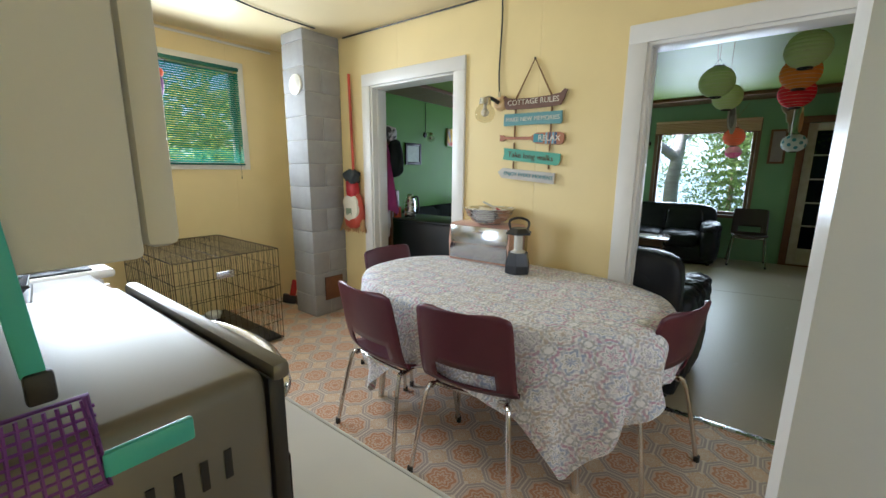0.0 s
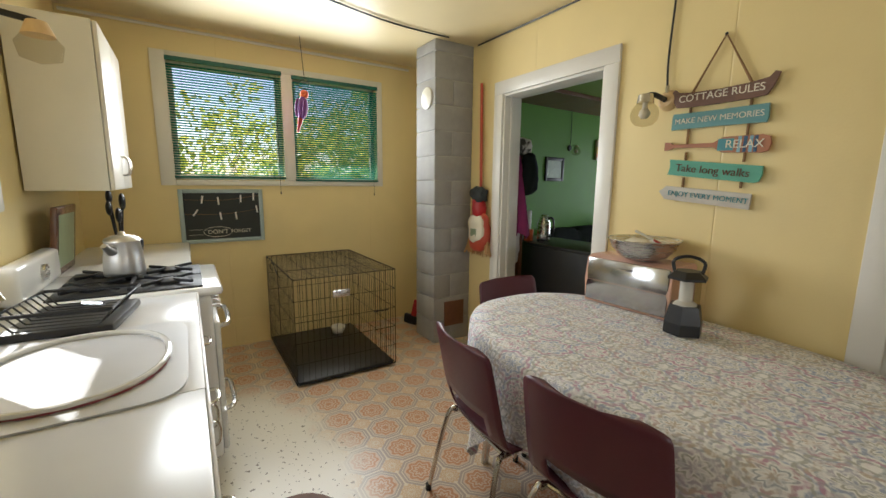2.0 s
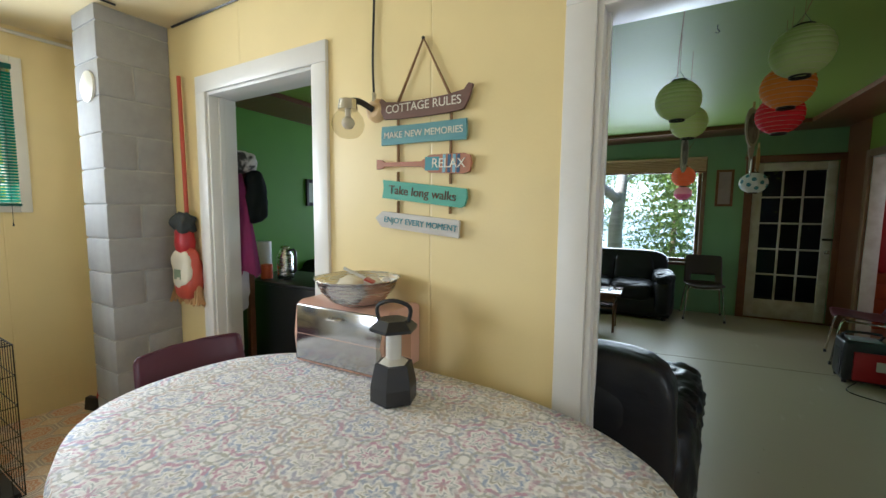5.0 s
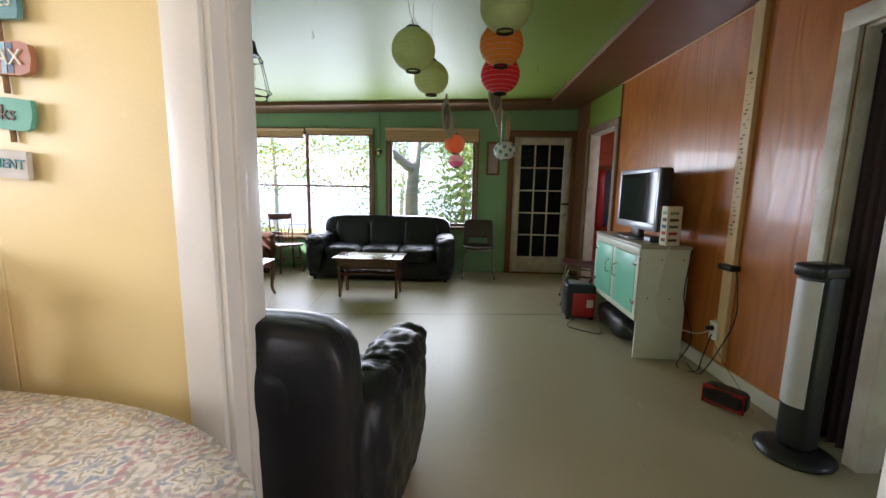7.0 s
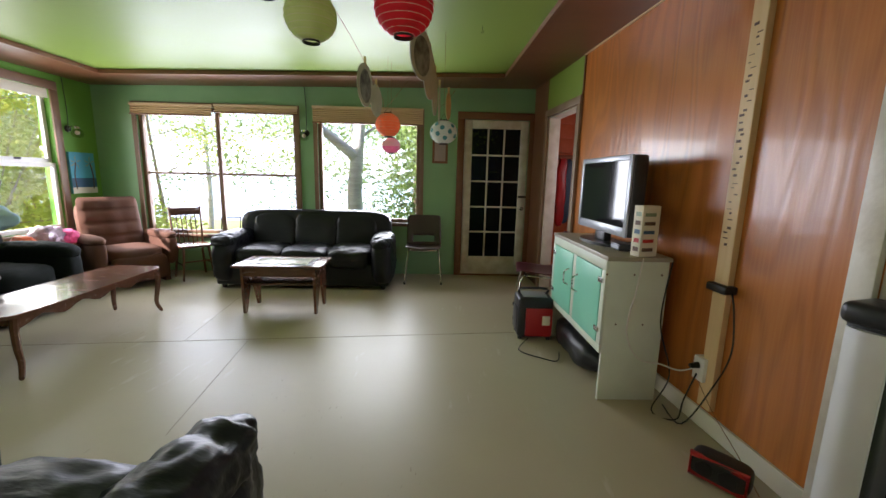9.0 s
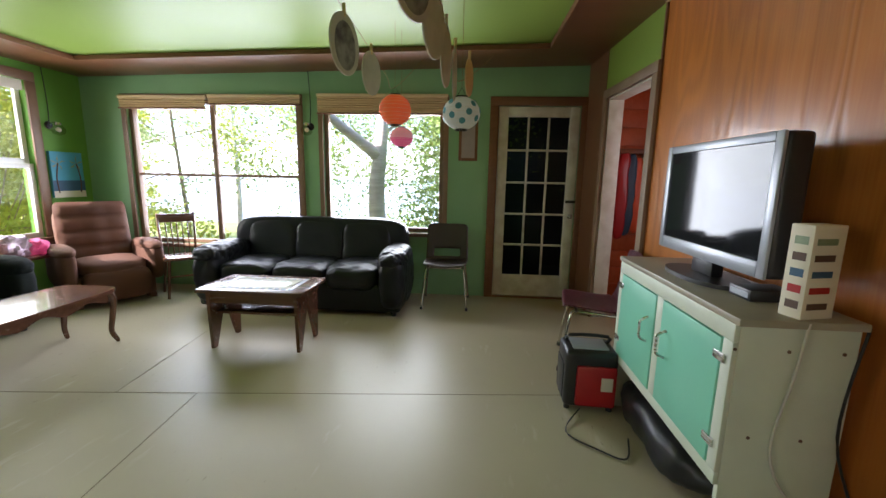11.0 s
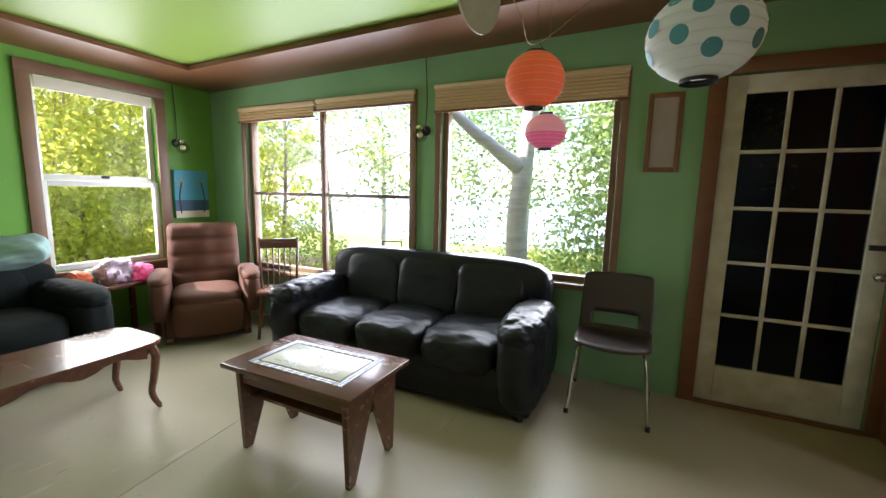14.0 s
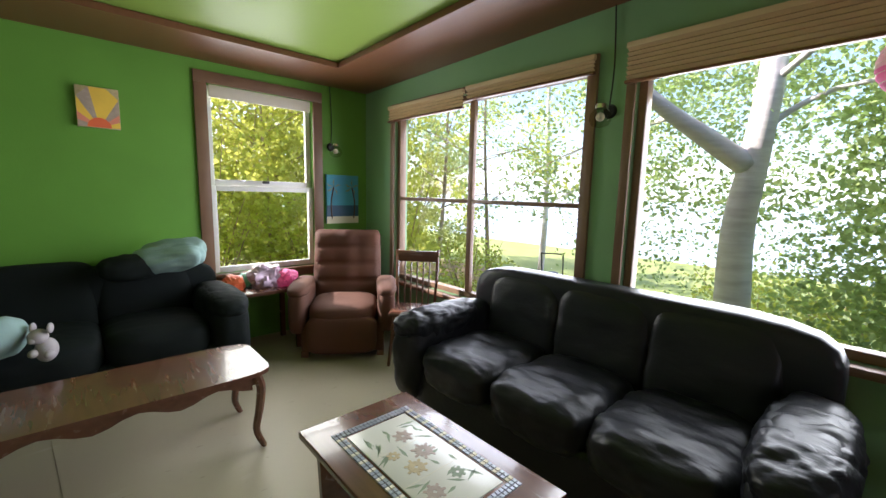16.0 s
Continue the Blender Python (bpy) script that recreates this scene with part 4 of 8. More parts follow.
for j in range(9):
    rings.append([bm.verts.new((oval(2 * math.pi * i / n, TA, TB)[0] * j / 8, oval(2 * math.pi * i / n, TA, TB)[1] * j / 8, 0.755 + 0.0015 * noise.noise(Vector((i * 0.2, j, 0))))) for i in range(n)] if j else [bm.verts.new((0, 0, 0.755))])
for i in range(n):
    bm.faces.new((rings[0][0], rings[1][i], rings[1][(i + 1) % n]))
HX, HY = 1.13, 0.83
for j in range(1, 15):
    ring = []
    for i in range(n):
        th = 2 * math.pi * i / n
        ex, ey = oval(th, TA, TB)
        l = math.hypot(ex, ey)
        dx, dy = ex / l, ey / l
        reach = min(HX / max(abs(dx), 1e-6), HY / max(abs(dy), 1e-6)) - l
        reach = min(max(reach, 0.15), 0.66)
        f = j / 14
        drop = reach * f
        fold = (0.035 if abs(dx) > 0.45 else 0.012) * f * math.sin(th * 17 + 2.0 * noise.noise(Vector((th * 3, 2, 0)))) + (0.06 if abs(dx) > 0.45 else 0.02) * f * noise.noise(Vector((th * 5, f * 2, 4)))
        outw = 0.012 + 0.018 * math.sin(min(1, f * 3) * math.pi / 2) + fold * min(1, f * 3) - 0.03 * f * (reach > 0.4)
        y = ey + dy * outw
        if y > -TY - 0.015:
            y = -TY - 0.015
        ring.append(bm.verts.new((ex + dx * outw, y, 0.757 - 0.012 * min(1, f * 6) - max(0, drop - 0.006))))
    rings.append(ring)
for a, b in zip(rings[1:], rings[2:]):
    for i in range(n):
        bm.faces.new((a[i], a[(i + 1) % n], b[(i + 1) % n], b[i]))
obj("tablecloth", bm, CLOTH, pose(TX, TY, 0), label="pale flowered tablecloth draped to the floor at one corner", category="tablecloth", smooth=True)

# bread box with a steel bowl on it, lantern
bx = thing("bread_box", pose(-0.875, -0.138, 0.758, 0, 0, 3), "chrome-fronted metal bread box on the table", "bread box")
prof = [(-0.12, 0), (0.12, 0), (0.12, 0.235), (0.09, 0.25), (-0.085, 0.25), (-0.115, 0.235), (-0.13, 0.12)]
part("body", prism(B(), [(a, b) for a, b in prof], -0.225, 0.225, pose(0, 0, 0, 90, 0, 90)), PINKPAINT, bx, "faded pink enamel body")
part("front_flap", box(B(), -0.215, 0.215, -0.136, -0.128, 0.008, 0.232, 0.006, pose(0, 0, 0, -3)), mat("polished_dull_chrome", (0.50, 0.50, 0.50), 0.17, 1.0, var=0.1, scale=9, bump=0.05, bscale=12), bx, "polished chrome flap")
part("handle", tube(B(), [(-0.03, -0.135, 0.205), (-0.02, -0.155, 0.205), (0.02, -0.155, 0.205), (0.03, -0.135, 0.205)], 0.005), CHROME, bx)
bw = thing("mixing_bowl", pose(-0.84, -0.175, 1.01), "stainless steel mixing bowl on the bread box", "bowl")
part("bowl", lathe(B(), [(0.0, 0.002), (0.07, 0.0), (0.11, 0.02), (0.145, 0.06), (0.162, 0.105), (0.17, 0.107), (0.168, 0.103), (0.158, 0.10), (0.140, 0.06), (0.10, 0.024), (0, 0.008)], 40), STEEL, bw, smooth=True)
for i, (x, y, r, mm) in enumerate(((-0.06, 0.02, 0.045, CREAM), (0.0, -0.03, 0.05, CREAM), (0.05, 0.03, 0.045, WHITE))):
    obj("cloth_bag", pillow(B(), (0, 0, 0), (r, r * 0.9, 0.03), 2.5, 6, 0.01, 20, seed=i), mm, pose(-0.84 + x, -0.175 + y, 1.085), label="small cream cloth bundle in the steel bowl", category="cloth", smooth=True)
sp = thing("spatula", pose(-0.76, -0.195, 1.11, 0, 25, 30), "red plastic spatula lying in the bowl", "spatula")
part("blade", box(B(), -0.02, 0.02, -0.03, 0.03, 0, 0.006, 0.003), REDPL, sp)
part("handle", cyl(B(), (-0.02, 0, 0.003), (-0.11, 0, 0.003), 0.006), WHITE, sp)
ln = thing("camping_lantern", pose(-0.535, -0.335, 0.758, 0, 0, 20), "black battery lantern with a white tube", "lantern")


def hexa(bm, r0, z0, r1, z1):
    return cyl(bm, (0, 0, z0), (0, 0, z1), r0, r1, 6)


part("base", hexa(hexa(B(), 0.078, 0.0, 0.078, 0.05), 0.078, 0.05, 0.062, 0.125), BLACKPLASTIC, ln, smooth=False)
part("tube", cyl(B(), (0, 0, 0.125), (0, 0, 0.235), 0.026, n=16), ENAMEL, ln, "white lamp tube")
part("collar", cyl(B(), (0, 0, 0.125), (0, 0, 0.14), 0.05, 0.03, n=6), WHITE, ln)
part("shade", cyl(B(), (0, 0, 0.13), (0, 0, 0.235), 0.058, n=6, cap=False), LAMPGLASS, ln, "clear plastic shade").visible_shadow = False
part("cap", hexa(hexa(B(), 0.08, 0.235, 0.08, 0.245), 0.08, 0.245, 0.05, 0.27), BLACKPLASTIC, ln, smooth=False)
part("handle", tube(B(), [(-0.05, 0, 0.262), (-0.055, 0, 0.31), (0, 0, 0.33), (0.055, 0, 0.31), (0.05, 0, 0.262)], 0.007, 8, 4), BLACKPLASTIC, ln)

# layered cottage sign
sg = thing("wall_sign", pose(-0.64, -0.012, 1.6), "layered wooden sign of boards hung on twine", "sign")
UP = pose(0, 0, 0, 90)


def board(name, pts, material, x, z, rot, text, size, ink, th=0.012, shear=0.0):
    b = part(name, prism(B(), pts, 0, th, UP), material, sg)
    b.matrix_basis = pose(x, 0, z, 0, rot, 0)
    words("lettering", text, size, UP @ pose(0, 0, th + 0.0005), ink, b)
    return b


canoe = [(-0.215, 0.035), (-0.20, -0.01), (-0.185, -0.036), (-0.12, -0.040), (0.0, -0.042), (0.12, -0.040), (0.185, -0.034), (0.205, 0.0), (0.222, 0.05), (0.205, 0.056), (0.185, 0.035), (0.12, 0.026), (0, 0.022), (-0.12, 0.026), (-0.18, 0.034), (-0.20, 0.05)]
board("board", canoe, CANOE, 0.0, 0.19, 0, "COTTAGE RULES", 0.046, CREAMINK)
board("board", [(-0.20, -0.037), (0.0, -0.035), (0.195, -0.038), (0.2, -0.02), (0.197, 0.038), (0, 0.036), (-0.197, 0.038), (-0.2, 0.01)], TEALBOARD, 0.0, 0.085, 0.5, "MAKE NEW MEMORIES", 0.0365, CREAMINK)
oar = part("oar", prism(B(), [(-0.225, -0.02), (-0.2, -0.018), (-0.185, -0.008), (0.0, -0.010), (0.04, -0.034), (0.19, -0.038), (0.215, -0.03), (0.222, 0.0), (0.215, 0.03), (0.19, 0.038), (0.04, 0.034), (0.0, 0.010), (-0.185, 0.008), (-0.2, 0.018), (-0.225, 0.02)], 0, 0.014, UP), OARWOOD, sg, "oar-shaped board with blue stripes")
oar.matrix_basis = pose(0.0, 0, -0.035, 0, 2, 0)
part("stripe", box(B(), 0.02, 0.085, -0.0152, -0.0142, -0.026, 0.026), TEALINK, oar)
for x, mm in ((0.10, SKYBLUE), (0.122, NAVY), (0.144, SKYBLUE), (0.162, NAVY)):
    part("stripe", box(B(), x, x + 0.013, -0.0152, -0.0142, -0.034, 0.034), mm, oar)
words("lettering", "RELAX", 0.05, UP @ pose(0.125, 0, 0.0156), CREAMINK, oar)
board("board", [(-0.195, -0.037), (0.18, -0.038), (0.198, -0.03), (0.205, 0.0), (0.2, 0.036), (-0.197, 0.038), (-0.19, 0.0)], GREENBOARD, 0.0, -0.15, 6, "Take long walks", 0.05, BROWNINK)
board("board", [(-0.19, -0.033), (0.185, -0.034), (0.182, 0.034), (-0.19, 0.033), (-0.225, 0.002)], WHITEBOARD, -0.01, -0.272, 5, "ENJOY EVERY MOMENT", 0.0335, TEALINK)
for s in (-1, 1):
    for z0, z1 in ((0.12, 0.15), (-0.02, 0.05), (-0.115, -0.06), (-0.23, -0.18)):
        part("twine", cyl(B(), (s * 0.125, 0.004, z0), (s * 0.125, 0.004, z1), 0.006, n=8), ROPE, sg)
part("twine", tube(B(), [(-0.125, 0, 0.21), (0.0, 0, 0.445), (0.125, 0, 0.21)], 0.006, 8), ROPE, sg, "twine hanger")
part("nail", ball(B(), (0.0, -0.002, 0.445), 0.007), BLACKMETAL, sg)

# wall lamp with glass globe and its cord
wl = thing("wall_lamp", pose(-0.88, 0, 1.80), "old brass wall lamp with a clear glass globe", "lamp")
part("wall_plate", lathe(B(), [(0.0, 0.03), (0.03, 0.032), (0.045, 0.02), (0.05, 0.0)], 20), PINEPOST, wl).matrix_basis = pose(0, 0, 0, 90)
part("arm", tube(B(), [(0, -0.03, 0.0), (-0.03, -0.08, 0.025), (-0.04, -0.13, 0.015)], 0.013, 8, 4), BLACKMETAL, wl)
part("fitter", cyl(B(), (-0.04, -0.135, -0.02), (-0.04, -0.135, 0.02), 0.04, 0.034, 18), CHROME, wl)
part("globe", lathe(B(), [(0.036, -0.02), (0.058, -0.045), (0.066, -0.075), (0.058, -0.105), (0.04, -0.125), (0.0, -0.135)], 24, (-0.04, -0.135, 0)), LAMPGLASS, wl, "clear glass globe", True).visible_shadow = False
part("bulb", ball(cyl(B(), (-0.04, -0.135, -0.02), (-0.04, -0.135, -0.05), 0.012), (-0.04, -0.135, -0.07), 0.026), CREAM, wl)
part("cord", tube(B(), [(0.0, -0.02, 0.03), (-0.015, -0.012, 0.2), (-0.005, -0.012, 0.5), (-0.012, -0.01, 0.69)], 0.005, 8, 6), BLACKPLASTIC, wl, "black cord to the ceiling")
part("ferrule", cyl(B(), (0, -0.02, 0.03), (-0.003, -0.018, 0.07), 0.009), CHROME, wl)

# cables along the ceiling, pipe over the windows
obj("ceiling_cable", tube(B(), [(0.5, -0.012, 2.475), (-1.2, -0.015, 2.47), (-2.48, -0.012, 2.478)], 0.006, 6, 8), BLACKPLASTIC, label="black cable along the wall's top edge", category="cable", kind="structure")
obj("ceiling_cable", tube(B(), [(-2.47, -0.3, 2.482), (-2.42, -0.9, 2.478), (-2.1, -2.0, 2.482), (-1.9, -2.7, 2.48)], 0.006, 6, 8), BLACKPLASTIC, label="black cable across the ceiling", category="cable", kind="structure")
obj("wall_pipe", tube(B(), [(KW + 0.025, -2.70, 2.455), (KW + 0.025, -1.4, 2.45), (KW + 0.025, -0.2, 2.445)], 0.011, 8, 6), CUPBOARD, label="painted pipe along the top of the wall", category="pipe", kind="structure")
obj("wall_skirting", box(B(), -3.0, -0.37, -0.006, 0, 0.0, 0.235, 0.002), YELLOW, WWIN, label="yellow painted lower panel strip", category="baseboard", kind="structure")


def slat_blind(m, u0, u1, z0, z1, label, dy_, dz_):
    b = thing("window_blind", m, label, "blind", "kitchen window blinds")
    part("head_rail", box(B(), u0, u1, -0.035, -0.005, z1 - 0.03, z1, 0.003), GREENPLASTIC, b)
    part("bottom_rail", box(B(), u0, u1, -0.030, -0.008, z0, z0 + 0.016, 0.003), GREENPLASTIC, b)
    nsl = int((z1 - z0 - 0.06) / 0.0185)
    for i in range(nsl):
        z = z0 + 0.03 + i * 0.0185
        bm = B()
        vs = [[bm.verts.new((u, -0.02 + dy, z + dz)) for dy, dz in ((-dy_, -dz_), (0.0, 0.0015), (dy_, dz_))] for u in (u0 + 0.004, u1 - 0.004)]
        for k in range(2):
            bm.faces.new((vs[0][k], vs[1][k], vs[1][k + 1], vs[0][k + 1]))
        part("slat", bm, BLINDSLAT, b, smooth=True)
    for f in (0.12, 0.5, 0.88):
        u = u0 + (u1 - u0) * f
        part("cord", cyl(B(), (u, -0.032, z0), (u, -0.032, z1), 0.0012, n=5), GREENPLASTIC, b)
    part("pull_cord", cyl(B(), (u1 - 0.05, -0.04, z0 - 0.1), (u1 - 0.05, -0.04, z1 - 0.03), 0.0015, n=5), BLACKPLASTIC, b)
    part("tassel", cyl(B(), (u1 - 0.05, -0.04, z0 - 0.125), (u1 - 0.05, -0.04, z0 - 0.1), 0.006, 0.002, 8), BLACKPLASTIC, b)
    return b


slat_blind(WWIN, -2.155, -1.365, 1.40, 2.265, "dark green slatted blind, half tilted open", 0.0105, -0.0040)
slat_blind(WWIN, -1.285, -0.525, 1.385, 2.25, "dark green slatted blind, tilted nearly shut", 0.0085, -0.0062)

# toy parrot hung from the ceiling
pt = thing("hanging_parrot", pose(-3.10, -1.268, 1.935, 0, 8, 40), "purple plastic parrot hanging from a chain", "ornament")
part("body", ball(B(), (0, 0, 0.02), 0.05, 0.75, 0.8, 1.9), PURPLE, pt)
part("head", ball(B(), (0, 0.012, 0.125), 0.034), ORANGEPL, pt, "orange head")
part("beak", cyl(B(), (0, 0.035, 0.125), (0, 0.062, 0.105), 0.013, 0.002, 8), REDPL, pt)
part("tail", cyl(B(), (0, -0.01, -0.06), (0, -0.03, -0.17), 0.022, 0.008, 8), REDPL, pt, "red tail")
for s in (-1, 1):
    part("wing", ball(B(), (s * 0.036, -0.01, 0.02), 0.045, 0.3, 0.7, 1.6), PURPLE, pt)
part("perch", tube(B(), [(-0.05, 0, 0.21), (0, 0, 0.24), (0.05, 0, 0.21), (0.05, 0, 0.17), (-0.05, 0, 0.17)], 0.003, 6, closed=True), BLACKMETAL, pt)
part("chain", cyl(B(), (0, 0, 0.24), (-0.08, 0, 0.58), 0.0025, n=6), BLACKMETAL, pt)

# chalkboard
cbd = thing("chalkboard", pose(KW + 0.014, -1.855, 1.105, 0, 0, 90), "black memo board with little white clothes pegs", "board")
part("panel", box(B(), -0.27, 0.27, -0.004, 0.008, -0.185, 0.185), CHALK, cbd)
for q in ((-0.295, -0.265, -0.21, 0.21), (0.265, 0.295, -0.21, 0.21), (-0.265, 0.265, 0.18, 0.21), (-0.265, 0.265, -0.21, -0.18)):
    part("frame", box(B(), q[0], q[1], -0.012, 0.01, q[2], q[3], 0.004), GREYBLUE, cbd)
words("lettering", "DON'T", 0.046, pose(-0.045, -0.0048, -0.125, 90), CREAMINK, cbd, 0.0006)
words("lettering", "FORGET", 0.040, pose(0.12, -0.0048, -0.125, 90), CREAMINK, cbd, 0.0006)
part("ring", tube(B(), [(-0.045 + 0.10 * math.cos(a * math.pi / 10), -0.005, -0.125 + 0.04 * math.sin(a * math.pi / 10)) for a in range(20)], 0.002, 5, closed=True), CREAMINK, cbd)
for z in (-0.105, -0.145):
    part("rule", box(B(), -0.24, -0.15, -0.0052, -0.004, z, z + 0.002), CREAMINK, cbd)
for a, b in (((-0.26, 0.13), (0.26, 0.16)), ((-0.26, 0.02), (0.26, 0.05))):
    part("string", tube(B(), [(a[0], -0.007, a[1]), (0, -0.007, (a[1] + b[1]) / 2 - 0.02), (b[0], -0.007, b[1])], 0.0012, 5, 5), ROPE, cbd)
for x, z, r in ((-0.14, 0.13, 10), (-0.03, 0.12, -4), (0.13, 0.135, 3), (0.225, 0.15, 2), (-0.19, 0.03, 35), (-0.02, 0.0, -6), (0.09, 0.0, -6), (0.245, 0.05, -8)):
    part("peg", box(B(), -0.006, 0.006, -0.014, -0.006, -0.03, 0.03, 0.002), WHITE, cbd).matrix_basis = pose(x, 0, z, 0, r, 0)

# dog crate of black wire
cr = thing("dog_crate", pose(0, 0, 0), "black wire dog crate with a plastic tray", "dog crate")
X0, X1, Y0, Y1, ZT = -3.355, -2.345, -1.555, -0.83, 0.75
part("tray", box(B(), X0 + 0.01, X1 - 0.01, Y0 + 0.01, Y1 - 0.01, 0.01, 0.035, 0.008), BLACKPLASTIC, cr, "black plastic floor tray")


def wire_side(name, o, a, b, na, nb, la, lb):
    """A wire panel from corner o along a and b."""
    bm = B()
    o, a, b = Vector(o), Vector(a), Vector(b)
    for i in range(na + 1):
        p = o + a * la * i / na
        cyl(bm, p, p + b * lb, 0.0028 if i in (0, na) else 0.0017, n=5, cap=False)
    for j in range(nb + 1):
        p = o + b * lb * j / nb
        cyl(bm, p, p + a * la, 0.0034 if j in (0, nb) else 0.0021, n=5, cap=False)
    return part(name, bm, BLACKMETAL, cr)


wx, wy = X1 - X0, Y1 - Y0
wire_side("front_panel", (X1, Y0, 0.02), (0, 1, 0), (0, 0, 1), 18, 5, wy, ZT - 0.02)
wire_side("back_panel", (X0, Y0, 0.02), (0, 1, 0), (0, 0, 1), 18, 5, wy, ZT - 0.02)
wire_side("side_panel", (X0, Y0, 0.02), (1, 0, 0), (0, 0, 1), 24, 5, wx, ZT - 0.02)
wire_side("side_panel", (X0, Y1, 0.02), (1, 0, 0), (0, 0, 1), 24, 5, wx, ZT - 0.02)
wire_side("top_panel", (X0, Y0, ZT), (1, 0, 0), (0, 1, 0), 24, 5, wx, wy)
part("latch", box(B(), X1 + 0.002, X1 + 0.014, -1.30, -1.18, 0.60, 0.65, 0.003), STEEL, cr, "metal name plate")
part("latch", tube(B(), [(X1 + 0.005, -1.0, 0.45), (X1 + 0.03, -1.0, 0.46), (X1 + 0.03, -0.90, 0.46), (X1 + 0.005, -0.90, 0.45)], 0.004), BLACKMETAL, cr)
for y in (-1.45, -1.30):
    part("hook", tube(B(), [(X0 + 0.3, Y0 - 0.004, ZT), (X0 + 0.3 + (y + 1.45) * 2, Y0 - 0.025, ZT - 0.03), (X0 + 0.32 + (y + 1.45) * 2, Y0 - 0.01, ZT - 0.06)], 0.004), BLACKMETAL, cr)
obj("water_bowl", lathe(B(), [(0, 0.0), (0.05, 0.0), (0.06, 0.03), (0.065, 0.06), (0.06, 0.06), (0.05, 0.02), (0, 0.012)], 20), ENAMEL, pose(-3.15, -1.02, 0.036), label="small white bowl inside the dog crate", category="bowl", smooth=True)

# broom with a cloth doll cover, dustpan beside the chimney
br = thing("broom", pose(-2.36, -0.045, 0.78), "straw broom with a red handle and a stitched cloth cover", "broom")
part("handle", cyl(B(), (0.0, 0.01, 0.3), (-0.035, 0.015, 1.39), 0.012), RED, br, "red painted handle")
bm = B()
for i in range(70):
    u = random.uniform(-1, 1)
    cyl(bm, (0.05 * u, random.uniform(-0.02, 0.02), 0.26), (0.13 * u - 0.02, random.uniform(-0.03, 0.025), random.uniform(0.0, 0.03)), 0.005, 0.004, 4)
part("bristles", bm, STRAW, br)
part("skirt", pillow(B(), (0, 0, 0.17), (0.085, 0.042, 0.13), 3.2, 8, 0.02, 14), RED, br, "red cloth skirt", True)
part("apron", pillow(B(), (0, -0.03, 0.19), (0.075, 0.022, 0.095), 3.0, 8, 0.01, 18), CREAM, br, "cream apron with a leaf print", True)
part("leaf_print", box(B(), -0.03, 0.03, -0.0545, -0.052, 0.14, 0.19, 0.001), LEAFGREY, br)
part("bodice", pillow(B(), (0, -0.012, 0.33), (0.048, 0.036, 0.075), 3.0, 6, 0.01, 20), REDPL, br, "red cloth bodice", True)
part("bonnet", pillow(B(), (0, -0.012, 0.42), (0.062, 0.04, 0.05), 2.6, 8, 0.02, 30), CHALK, br, "dark patterned bonnet", True)
for ob in br.children:
    if not ob.name.startswith("handle"):
        ob.matrix_basis = Matrix.Diagonal((1.3, 1.2, 1.22, 1))
hb = thing("hand_broom", pose(-2.98, -0.22, 0.0, 0, -4, 0), "red and black hand broom beside the chimney", "brush")
part("handle", cyl(B(), (0, 0, 0.12), (0.05, 0.0, 0.95), 0.01), WHITE, hb)
part("head", box(B(), -0.03, 0.03, -0.06, 0.06, 0.07, 0.13, 0.01), REDPL, hb)
part("bristles", box(B(), -0.035, 0.035, -0.07, 0.07, 0.0, 0.075, 0.012), BLACKPLASTIC, hb)


# ---- counter, stove, cupboards ----
def bail(bm_parent, x, y, z, vertical=True, w=0.09):
    d = (0, 0, 1) if vertical else (1, 0, 0)
    p = [Vector((x, y, z)) + Vector(d) * (w * a) + Vector((0, b, 0)) for a, b in ((-0.5, 0), (-0.42, 0.026), (0, 0.034), (0.42, 0.026), (0.5, 0))]
    return part("handle", tube(B(), p, 0.005, 8, 4), CHROME, bm_parent, "chrome handle")


FY = -2.105


def base_unit(x0, x1, label):
    c = thing("base_cabinet", pose(0, 0, 0), label, "cabinet", "kitchen base cabinets")
    part("body", box(B(), x0, x1, -2.70, FY - 0.002, 0.09, 0.868), CUPBOARD, c)
    part("kick_board", box(B(), x0, x1, -2.66, FY - 0.06, 0.0, 0.09), BROWNWOOD, c)
    n = 2
    for i in range(n):
        a, b = x0 + (x1 - x0) * i / n + 0.01, x0 + (x1 - x0) * (i + 1) / n - 0.01
        d = part("drawer_front", box(B(), a, b, FY - 0.002, FY + 0.016, 0.69, 0.845, 0.005), CUPBOARD, c)
        bail(d, (a + b) / 2, FY + 0.016, 0.77, False)
        d = part("door", box(B(), a, b, FY - 0.002, FY + 0.016, 0.12, 0.675, 0.005), CUPBOARD, c)
        bail(d, b - 0.05 if i == 0 else a + 0.05, FY + 0.016, 0.55)
    return c


base_unit(-1.66, -0.70, "cream painted base cabinet with chrome handles")
base_unit(-0.69, 0.28, "cream painted base cabinet with chrome handles")
SX, SY, SA, SB = -0.98, -2.36, 0.25, 0.20
wk = thing("worktop", pose(0, 0, 0), "white laminate worktop with a sink cut-out", "worktop")
part("slab", box(B(), -1.68, SX - SA - 0.02, -2.71, FY + 0.017, 0.87, 0.905, 0.004), LAMINATE, wk)
part("slab", box(B(), SX + SA + 0.02, 0.30, -2.71, FY + 0.017, 0.87, 0.905, 0.004), LAMINATE, wk)
part("front_strip", box(B(), SX - SA - 0.02, SX + SA + 0.02, SY + SB + 0.01, FY + 0.017, 0.87, 0.905), LAMINATE, wk)
